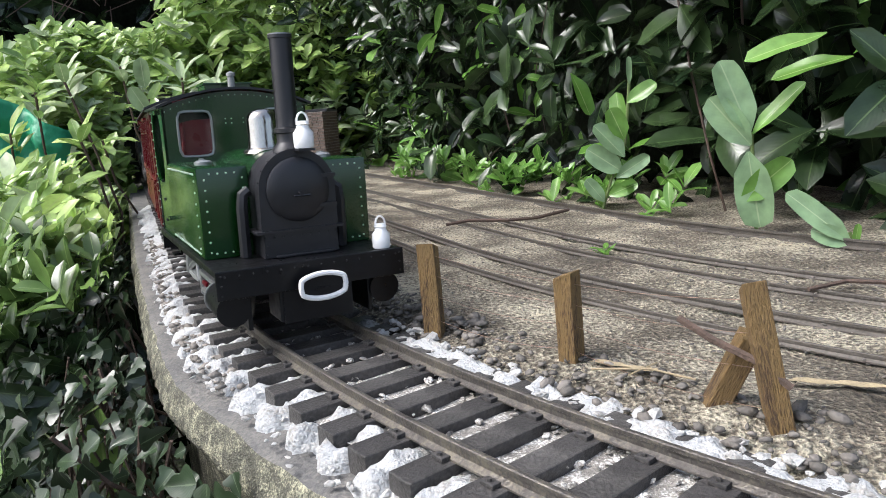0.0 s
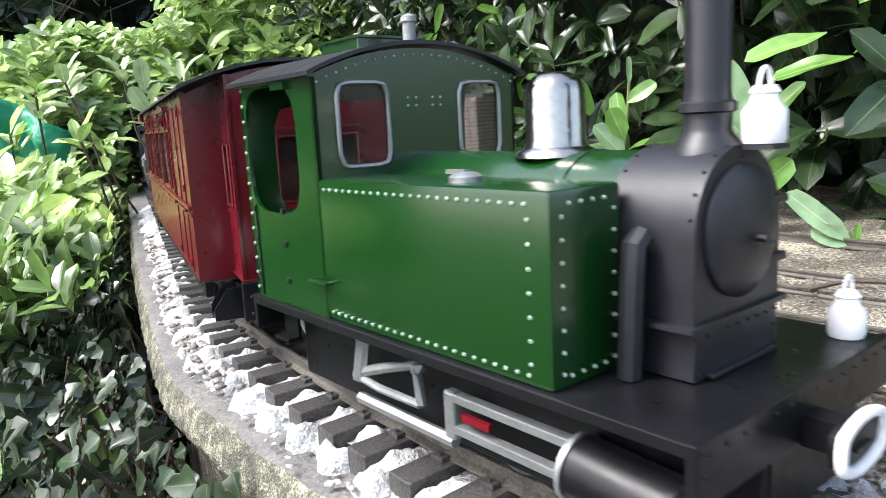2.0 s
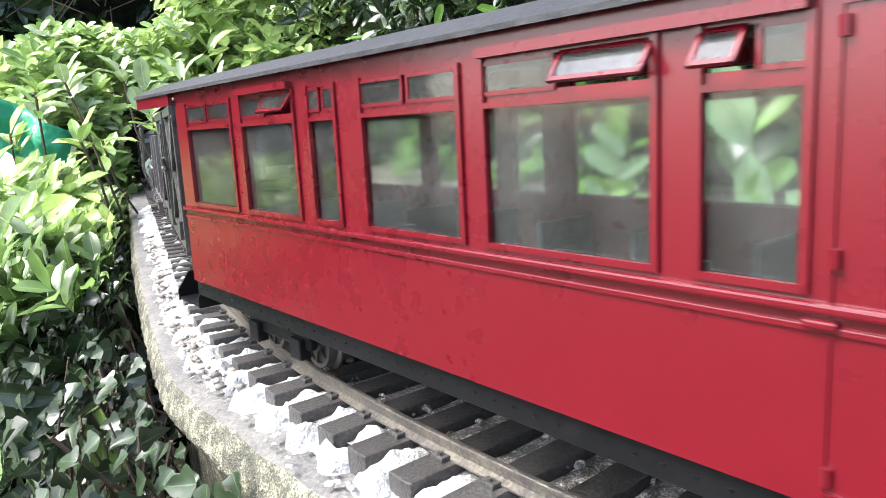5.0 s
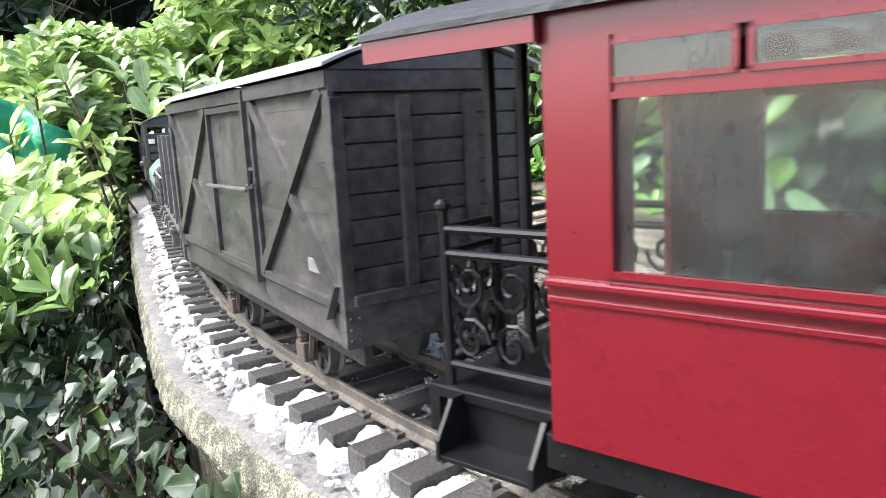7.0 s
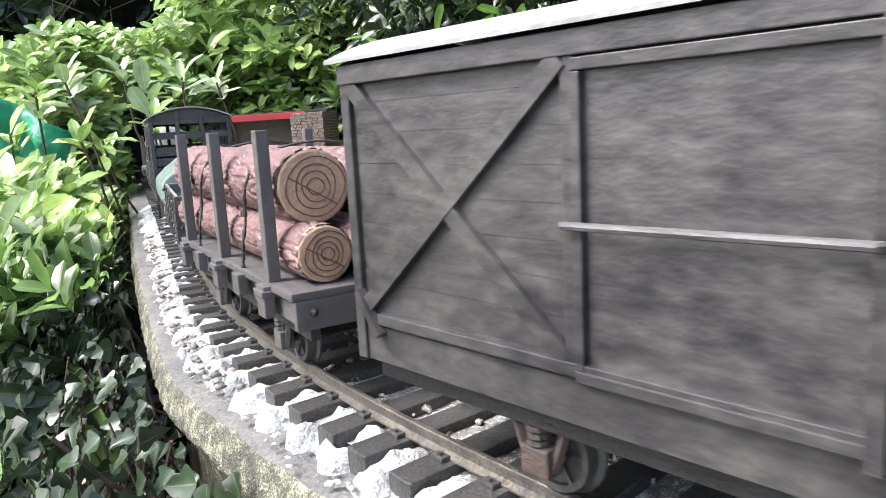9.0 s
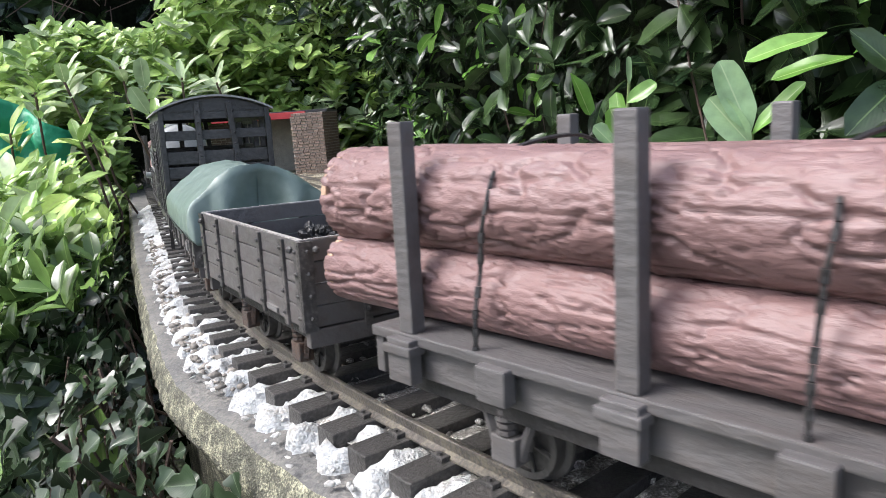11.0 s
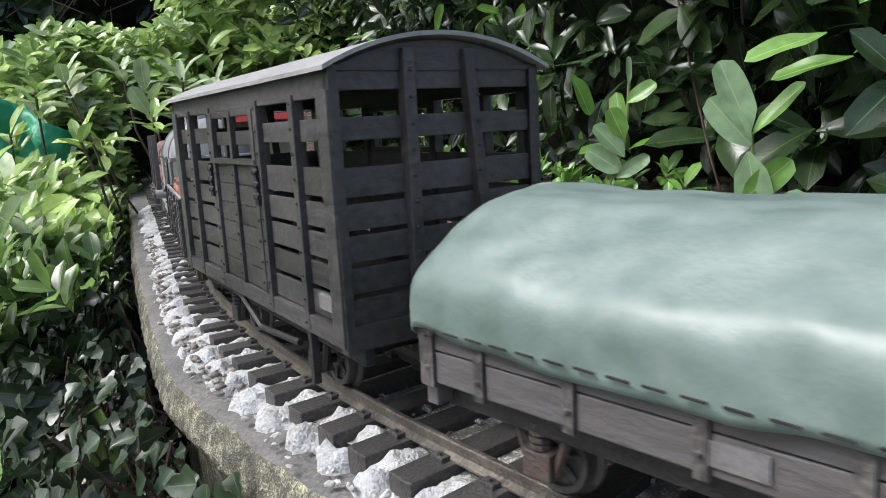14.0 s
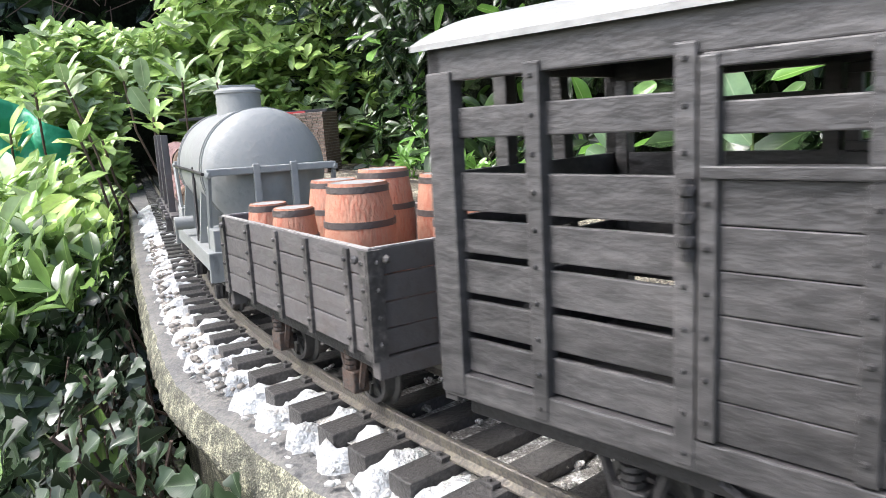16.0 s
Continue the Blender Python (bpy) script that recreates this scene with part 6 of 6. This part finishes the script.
def left_hedge():
    hedge = tagged(new("clipped_hedge"), "clipped bright green laurel hedge in open light", "hedge", kind="stuff")
    items, pale = [], []
    n = 0
    while n < 2500:
        az = radians(rnd.uniform(-38, -3))
        k = rnd.random()
        dist = 1.75 + 0.3 * k + 0.1 * math.sin(az * 14)
        top = 0.335 + 0.0055 * (math.degrees(az) + 28) + (0.02 * math.sin(az * 23)) - max(0, (-28 - math.degrees(az))) * 0.022
        z = rnd.uniform(-0.12, top) if n < 1950 else top + rnd.uniform(-0.05, 0.01)
        if n >= 1950:
            dist = rnd.uniform(1.8, 2.9)
            z = top + (dist - 1.8) * 0.07 + rnd.uniform(-0.05, 0.02)
        if math.degrees(az) > -18:
            dist += 0.3
        bulge = 0.12 * max(0, (z - top + 0.15)) / 0.15
        p = Vector((math.sin(az) * (dist + bulge), math.cos(az) * (dist + bulge), z))
        n += 1
        if near_track(p):
            continue
        ax = Vector((-math.sin(az) * rnd.uniform(0.1, .8), -math.cos(az) * rnd.uniform(0.1, .8), rnd.uniform(0.3, 1.0)))
        ln = rnd.uniform(0.028, 0.052)
        rosette(p, ax, rnd.choice((5, 6, 7, 8)), ln, ln * rnd.uniform(0.44, 0.6), items if rnd.random() < 0.84 else pale, (30, 85), 0.12)
    for i in range(320):
        az, dist = radians(rnd.uniform(-28, -16)), rnd.uniform(2.15, 2.8)
        p = Vector((math.sin(az) * dist, math.cos(az) * dist, rnd.uniform(-0.15, 0.36)))
        if not near_track(p, 0.085):
            rosette(p, (rnd.uniform(-.4, .4), -0.6, rnd.uniform(0.2, 0.9)), 6, 0.045, 0.022, items, (30, 85), 0.12)
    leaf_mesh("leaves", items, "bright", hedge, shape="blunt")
    leaf_mesh("waxy_leaves", pale, "pale_sheen", hedge, shape="blunt")
    # Added near-black backing under the leaves, coloured as shade.
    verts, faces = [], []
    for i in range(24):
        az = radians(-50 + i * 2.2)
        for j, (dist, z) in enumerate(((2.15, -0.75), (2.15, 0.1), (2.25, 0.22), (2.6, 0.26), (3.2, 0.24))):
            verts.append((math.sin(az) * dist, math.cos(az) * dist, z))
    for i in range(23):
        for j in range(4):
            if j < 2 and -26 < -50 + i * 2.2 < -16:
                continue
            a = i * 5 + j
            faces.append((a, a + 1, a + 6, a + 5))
    raw("inner_shade", verts, faces, "shade_sheet", hedge, True)


def whorled_bush():
    """A loose shrub whose leaves stand in whorls at the ends of bare stems."""
    bush = tagged(new("rhododendron"), "loose pale green shrub with whorls of long leaves", "shrub", kind="stuff")
    leaves, young = [], []
    st = bmesh.new()
    for i, c in enumerate(((-0.555, 1.115, 0.205), (-0.527, 1.078, 0.115), (-0.541, 1.182, 0.11), (-0.399, 1.181, 0.2), (-0.43, 1.12, 0.14), (-0.615, 1.142, 0.19), (-0.5, 1.193, 0.225), (-0.46, 1.19, 0.17), (-0.64, 1.1, 0.13), (-0.35, 1.2, 0.19))):
        c = Vector(c)
        rosette(c, (rnd.uniform(-.35, .35), -0.35, 1), rnd.choice((7, 8, 9)), 0.05, 0.0175, leaves if i % 3 else young, (35, 95), 0.1)
        foot = Vector((c.x * 0.97 + 0.01, c.y + 0.04, -0.12))
        rod(st, [foot, foot.lerp(c, 0.35) + Vector((rnd.uniform(-.03, .03), 0, 0)), foot.lerp(c, 0.7) + Vector((rnd.uniform(-.025, .025), 0, 0)), c], 0.002, 6)
    for c, t in (((-0.416, 1.067, 0.2), (0.05, -0.2, 1)), ((-0.424, 1.067, 0.16), (-0.35, -0.2, 0.8))):
        young.append((Vector(c) - Vector(t) * 0.02, t, (0.1, -1, 0.2), 0.044, 0.024, 0.02))
    leaf_mesh("leaves", leaves, "bright", bush, shape="blunt")
    leaf_mesh("young_leaves", young, "pale_sheen", bush, rows=8, shape="oval")
    part("branches", st, "twig", bush)


def dark_trees():
    tree = tagged(new("dark_trees"), "dark shaded trees beyond the clipped hedge", "trees", kind="stuff")
    items = []
    for i in range(700):
        az = radians(rnd.uniform(-45, 5))
        dist = rnd.uniform(3.6, 4.6)
        p = Vector((math.sin(az) * dist, math.cos(az) * dist, rnd.uniform(0.2, 2.2)))
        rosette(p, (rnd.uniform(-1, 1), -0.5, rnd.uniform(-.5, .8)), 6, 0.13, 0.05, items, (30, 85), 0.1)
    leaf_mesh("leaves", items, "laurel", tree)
    st = bmesh.new()
    for i in range(110):
        az = radians(rnd.uniform(-40, -10))
        p = Vector((math.sin(az) * 3.5, math.cos(az) * 3.5, rnd.uniform(0.5, 1.3)))
        rod(st, [p, p + Vector((rnd.uniform(-.3, .3), 0, rnd.uniform(-.3, .2)))], 0.0022, 5)
    part("branches", st, "twig", tree)
    # Added dark backdrop: shade among the trees put into its colour.
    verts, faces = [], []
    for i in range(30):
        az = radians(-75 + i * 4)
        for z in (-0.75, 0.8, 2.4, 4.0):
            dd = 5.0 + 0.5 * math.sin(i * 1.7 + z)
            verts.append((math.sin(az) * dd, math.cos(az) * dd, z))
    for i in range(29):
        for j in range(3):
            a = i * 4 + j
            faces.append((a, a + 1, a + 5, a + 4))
    raw("inner_shade", verts, faces, "shade_sheet", tree, True)


def left_bush():
    bush = tagged(new("low_laurel_bush"), "low laurel bush below the ledge, its top leaves coloured as sunlit", "bush", kind="stuff")
    # Light and shade are put into the leaf colours: bright tops, dark sides.
    top_, side_, mid = [], [], []
    for i in range(800):
        s = rnd.uniform(3.75, 4.72)
        d = -rnd.uniform(0.13, 0.75)
        p = on_line(s, d)
        dist = p.xy.length
        if p.y < 0.6 or dist < 0.7 or dist > 1.6:
            continue
        p.z = -0.035 + 0.075 * min(max((dist - 0.55) / 0.7, 0), 1) + rnd.uniform(-0.045, 0.02) + 0.025 * noise.noise(p * 8)
        ln = rnd.uniform(0.035, 0.056)
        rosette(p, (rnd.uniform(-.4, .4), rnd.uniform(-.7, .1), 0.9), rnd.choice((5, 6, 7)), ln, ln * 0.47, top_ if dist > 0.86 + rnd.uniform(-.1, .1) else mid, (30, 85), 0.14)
    for i in range(260):
        s = rnd.uniform(3.8, 4.68)
        p = on_line(s, -rnd.uniform(0.1, 0.2), rnd.uniform(-0.07, 0.012))
        ln = rnd.uniform(0.024, 0.04)
        out = (p - on_line(s, 0, p.z)).normalized()
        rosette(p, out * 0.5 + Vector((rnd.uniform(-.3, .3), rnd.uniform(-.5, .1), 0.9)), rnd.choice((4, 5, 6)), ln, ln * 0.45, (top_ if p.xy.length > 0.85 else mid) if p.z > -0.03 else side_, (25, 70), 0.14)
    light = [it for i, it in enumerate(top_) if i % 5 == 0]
    leaf_mesh("pale_leaves", light, "pale_sheen", bush, shape="blunt")
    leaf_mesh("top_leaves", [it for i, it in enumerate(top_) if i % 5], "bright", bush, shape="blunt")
    for i in range(380):
        x = rnd.uniform(-0.66, -0.2)
        y = rnd.uniform(0.42, 0.75) - x * 0.1
        p = Vector((x, y, rnd.uniform(-0.4, -0.05)))
        c = p - Vector((CX, CY, p.z))
        if c.length < R + 0.11 and p.y < 0.65:
            continue
        ln = rnd.uniform(0.035, 0.06)
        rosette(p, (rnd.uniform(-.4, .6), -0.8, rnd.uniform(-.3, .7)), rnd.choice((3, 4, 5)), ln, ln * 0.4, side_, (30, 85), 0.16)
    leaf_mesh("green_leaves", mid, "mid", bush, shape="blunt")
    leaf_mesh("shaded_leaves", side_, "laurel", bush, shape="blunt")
    st = bmesh.new()
    for i in range(24):
        p = Vector((rnd.uniform(-0.6, -0.22), rnd.uniform(0.5, 0.8), -0.5))
        q = p + Vector((rnd.uniform(-.1, .1), rnd.uniform(-.12, .1), rnd.uniform(0.4, 0.52)))
        rod(st, [p, p.lerp(q, 0.5) + Vector((rnd.uniform(-.02, .02), rnd.uniform(-.02, .02), 0)), q], rnd.uniform(0.001, 0.002), 5)
    part("stems", st, "twig", bush)
    ex = []
    for b, t, ln, wd in (((-0.225, 0.43, -0.055), (-0.02, -0.15, -1.0), 0.06, 0.032), ((-0.3, 0.45, -0.08), (-0.5, -0.3, -0.7), 0.06, 0.028), ((-0.33, 0.47, -0.03), (-0.6, -0.4, 0.3), 0.05, 0.025), ((-0.26, 0.46, -0.14), (-0.8, -0.3, -0.4), 0.06, 0.027)):
        ex.append((b, t, (0.1, -0.9, 0.5), ln, wd, 0.1))
    leaf_mesh("large_leaves", ex, "mid", bush, rows=14, shape="blunt")


def ivy():
    vine = tagged(new("ivy"), "dark trailing ivy and grass beside the concrete ledge", "ivy", kind="stuff")
    items, blades = [], []
    st = bmesh.new()
    for i in range(2900):
        s = rnd.uniform(4.1, 5.12) if i % 3 else rnd.uniform(4.6, 4.98)
        k = rnd.random()
        d = ledge_edge(s) - 0.009 - 0.085 * rnd.random() ** 1.2
        z = -0.022 - 0.28 * k
        if s < 4.65:
            z = rnd.uniform(-0.2, -0.012)
        p = on_line(s, d, z)
        if s < 4.65:
            d = ledge_edge(s) - 0.012 - 0.06 * rnd.random()
            p = on_line(s, d, z)
        out = (p - on_line(s, 0, z)).normalized()
        t = Vector((rnd.uniform(-.6, .6), rnd.uniform(-.6, .6), rnd.uniform(-1, 0.1))) + out * 0.3
        ln = rnd.uniform(0.008, 0.019)
        items.append((p, t, out + Vector((rnd.uniform(-.7, .7), rnd.uniform(-.9, .3), rnd.uniform(-0.1, 1.1))), ln, ln * 0.95, rnd.uniform(0.0, 0.25)))
    leaf_mesh("ivy_leaves", items, "ivy", vine, rows=9, shape="ivy")
    for i in range(170):
        s = rnd.uniform(4.3, 5.0)
        p = on_line(s, -0.1 - 0.1 * rnd.random(), rnd.uniform(-0.25, -0.06))
        blades.append((p, (rnd.uniform(-.8, .8), rnd.uniform(-.8, .4), rnd.uniform(-.8, .5)), (0, -1, 0.4), rnd.uniform(0.025, 0.05), 0.0018, 0.25))
    leaf_mesh("grass_blades", blades, "stemgreen", vine)
    for i in range(150):
        s = rnd.uniform(4.45, 5.02)
        p = on_line(s, ledge_edge(s) - 0.012 - 0.05 * rnd.random(), rnd.uniform(-0.1, -0.03))
        q = p + Vector((rnd.uniform(-.05, .05), rnd.uniform(-.05, .05), -rnd.uniform(0.05, 0.16)))
        rod(st, [p, p.lerp(q, 0.5) + Vector((rnd.uniform(-.012, .012), rnd.uniform(-.012, .012), 0)), q], rnd.uniform(0.0006, 0.0015), 5)
    part("vines", st, "twig", vine)


def shoot_plant(base, stem, leaves, k, label):
    """A young upright shoot; offsets are to the right and up from its base."""
    base = Vector(base)
    az = math.atan2(base.x, base.y)
    rt, fw = Vector((math.cos(az), -math.sin(az), 0)), Vector((math.sin(az), math.cos(az), 0))
    at = lambda u, v, w=0.0: base + rt * (u * k) + Vector((0, 0, v * k)) + fw * (w * k)
    ob = tagged(new("laurel_shoot"), label, "plant")
    part("stem", rod(bmesh.new(), [at(u, v) for u, v in stem], 0.0017, 7), "stem", ob)
    for i, ((u0, v0), (u1, v1), wd, face) in enumerate(leaves):
        a, b = at(u0, v0, -4), at(u1, v1, -10)
        n = -fw + rt * face + Vector((0, 0, 0.35))
        leaf_mesh("leaf", [(a, b - a, n, (b - a).length, wd * k * 0.86, 0.06)], ("shoot_pale", "shoot_pale", "shoot", "shoot", "shoot_pale")[i % 5], ob, rows=16, shape="oval")
    return ob


back_hedge()
left_hedge()
whorled_bush()
dark_trees()
left_bush()
ivy()
shoot_plant((0.2645, 0.59, -0.004), [(0, 0), (-2, 40), (-5, 90), (-10, 168)],
            [((-12, 168), (-56, 284), 62, 0.25), ((-10, 148), (-74, 226), 58, -0.4), ((-8, 165), (63, 243), 36, -0.9), ((-24, 58), (50, 122), 54, 0.5), ((-14, 138), (4, 14), 70, -0.2)],
            0.647 / 1263, "young laurel shoot with broad pale green leaves")
shoot_plant((0.177, 0.776, -0.004), [(0, 0), (18, 60), (42, 120), (48, 190), (52, 255)],
            [((40, 95), (-8, 152), 42, 0.5), ((36, 70), (-22, 112), 46, -0.3), ((46, 185), (92, 215), 34, -0.5), ((40, 125), (18, 178), 40, 0.1), ((50, 215), (50, 260), 12, 0.2), ((25, 60), (80, 95), 30, 0.4), ((5, 20), (-25, 60), 28, 0.1), ((12, 30), (60, 50), 30, 0.1)],
            0.796 / 1263, "slender laurel shoot with fresh green leaves")
shoot_plant((0.305, 0.517, -0.002), [(0, 0), (-6, 12), (-8, 20)], [((-6, 5), (-96, 85), 44, 0.3), ((-4, 4), (-60, 25), 40, -0.2), ((0, 0), (4, 35), 14, 0.1)], 0.6 / 1263, "single low laurel shoot with a pale leaf")


# ---- fence, twigs and litter ----
def fence():
    ob = tagged(new("wire_fence"), "small stained wooden fence posts with thin copper wires", "fence")
    ends = []
    def post(b, t, w, cut):
        b, t = Vector(b), Vector(t)
        bm = bmesh.new()
        box(bm, -w / 2, w / 2, -w / 2, w / 2, -0.012, (t - b).length, 0.0006)
        for v in bm.verts:
            if v.co.z > 0.03:
                v.co.z += cut * v.co.x / w
            v.co += noise.noise_vector(v.co * 300) * 0.0003
        po = part("post", bm, "post", ob)
        q = (t - b).to_track_quat("Z", "Y").to_matrix().to_4x4()
        po.matrix_basis = Matrix.Translation(b) @ q @ pose(0, 0, 0, 0, 0, 30)
    P = [((-0.0075, 0.382, -0.006), (-0.0085, 0.383, 0.0445), 0.0098), ((0.057, 0.319, -0.006), (0.0555, 0.3185, 0.0385), 0.0092), ((0.1165, 0.237, -0.008), (0.108, 0.244, 0.0475), 0.0085)]
    for b, t, w in P:
        post(b, t, w, 0.0035)
    post((0.1, 0.262, -0.008), (0.112, 0.2525, 0.026), 0.0085, 0.001)
    for k in (0.9, 0.68, 0.45, 0.18):
        for (b0, t0, _), (b1, t1, _) in zip(P, P[1:]):
            a, b = Vector(b0).lerp(Vector(t0), k), Vector(b1).lerp(Vector(t1), k)
            pts = [a.lerp(b, i / 8) - Vector((0, 0, 0.003 * math.sin(math.pi * i / 8) * (1.4 - k))) for i in range(9)]
            part("wire", rod(bmesh.new(), pts, 0.00016, 4), "wire", ob)


fence()


def twig(name, pts, r, mat, label, cat):
    return tagged(part(name, rod(bmesh.new(), [Vector(p) for p in pts], r, 6), mat), label, cat)


twig("twig", [(0.005, 0.735, 0.001), (0.03, 0.74, 0.003), (0.07, 0.73, 0.002), (0.1, 0.74, 0.001), (0.14, 0.775, 0.002)], 0.0019, "twig", "thin dark twig lying on the soil", "twig")
twig("fallen_branch", [(0.118, 0.234, 0.012), (0.109, 0.241, 0.02), (0.097, 0.252, 0.0255), (0.088, 0.262, 0.0315)], 0.0016, "twig", "brown twig leaning against the fence post", "twig")
twig("twig", [(0.21, 0.4, 0.0), (0.235, 0.405, 0.002), (0.262, 0.395, 0.001)], 0.0014, "twig", "short brown twig lying on the soil", "twig")
twig("straw", [(0.062, 0.3, -0.001), (0.085, 0.29, 0.001), (0.1, 0.277, 0.0)], 0.0005, "straw", "dry yellow straw lying on the soil", "straw")
twig("straw", [(0.075, 0.287, 0.0), (0.09, 0.297, 0.001)], 0.0004, "straw", "dry yellow straw lying on the soil", "straw")
wd_ = tagged(new("small_weed"), "tiny green weed growing on the soil", "plant")
its = []
rosette((0.128, 0.555, 0.0), (0, 0, 1), 8, 0.014, 0.005, its, (45, 80), 0.1)
leaf_mesh("leaf", its, "shoot", wd_)
its = [((0.064 + 0.01 * i, 0.312 - 0.011 * i, -0.002), (1, -0.9 + 0.3 * i, 0.05), (0, 0, 1), 0.02, 0.006, 0.0) for i in range(2)] + [((0.135 + 0.014 * i, 0.272 - 0.006 * i, -0.001), (1, -0.5, 0.02), (0, 0, 1), 0.022, 0.006, 0.0) for i in range(2)]
for it in its:
    lf = leaf_mesh("dry_leaf", [it], "shoot")
    lf.data.materials[0] = M["straw"]
    tagged(lf, "dry straw-coloured leaf lying on the soil", "leaf", "dry leaves")


# ---- brick hut by the far bend ----
def brick_hut():
    ob = tagged(new("brick_hut"), "model brick shelter with a red painted beam", "model building")
    bw, bh, bd = 0.0128, 0.0066, 0.006
    bm = bx(-bw / 2 + 0.0006, bw / 2 - 0.0006, -bd / 2, bd / 2, 0.0007, bh - 0.0007, 0.0005)
    first = part("brick", bm, "brick", None)
    def wall(x0, y0, rz, n, rows):
        m = pose(x0, y0, -0.006, 0, 0, rz)
        w = part("wall", bx(0, n * bw, 0.0008, 0.012, 0, rows * bh), "joint", ob)
        w.matrix_basis = m
        for j in range(rows):
            for i in range(n):
                o = first.copy()
                scene.collection.objects.link(o)
                o.parent = w
                o.matrix_basis = pose((i + (0.62 if j % 2 else 0.38)) * bw, rnd.uniform(-0.0006, 0.0006) + 0.0012, j * bh, 0, rnd.uniform(-1, 1), rnd.uniform(-1.5, 1.5)) 
    wall(-0.335, 1.7, -6, 6, 22)
    wall(-0.2595, 1.692, 78, 8, 22)
    wall(-0.6, 1.86, 0, 7, 20)
    bpy.data.objects.remove(first)
    part("beam", bx(-0.52, -0.3, 1.70, 1.715, 0.128, 0.143, 0.001), "red_beam", ob, "red painted timber beam")
    part("roof", bx(-0.6, -0.25, 1.715, 1.9, 0.139, 0.146, 0.001), "dark_roof", ob)
    part("back_wall", bx(-0.52, -0.26, 1.88, 1.89, -0.01, 0.138), "joint", ob)


brick_hut()
# green sheet hung at the garden's edge
vs, fs = [], []
for i in range(21):
    for j in range(13):
        u, v = i / 20, j / 12
        vs.append((-1.02 + 0.3 * u, 1.42 + 0.02 * math.sin(u * 20) + 0.01 * math.sin(v * 9 + u * 6), 0.06 + (0.2 - 0.11 * max(0, u - 0.35) / 0.65) * v - 0.02 * u))
for i in range(20):
    for j in range(12):
        a = i * 13 + j
        fs.append((a, a + 13, a + 14, a + 1))
gs = raw("garden_sheet", vs, fs, "tarp_far", None, True)
gs.modifiers.new("thick", "SOLIDIFY").thickness = 0.003
tagged(gs, "bright turquoise green plastic sheet hung behind the bush", "plastic sheet")


def motions():
    """The train rolls steadily round the bend; its wheels and rods turn with it."""
    for ob, off, b in RUNNERS:
        rows = []
        for i in range(65):
            t = i * 0.25
            s = S0 + travelled(t) + off
            f, r = on_line(s + b), on_line(s - b)
            p = (f + r) / 2
            rows.append((t, pose(p.x, p.y, 0, 0, 0, math.degrees(math.atan2(f.y - r.y, f.x - r.x))) @ pose(0, 0, 0, -1.18, 0, 0)))
        walk(ob, rows)
    for ob, x, r, off in SPINS:
        rows = []
        for i in range(161):
            t = i * 0.1
            if x is None:
                a = travelled(t) / 0.0165
                rows.append((t, pose(0.005 * math.sin(a), r * 0.0405, 0.0165 + 0.005 * math.cos(a))))
            else:
                rows.append((t, pose(x, 0, r) @ pose(0, 0, 0, 0, math.degrees(travelled(t) / r), 0)))
        walk(ob, rows)


motions()
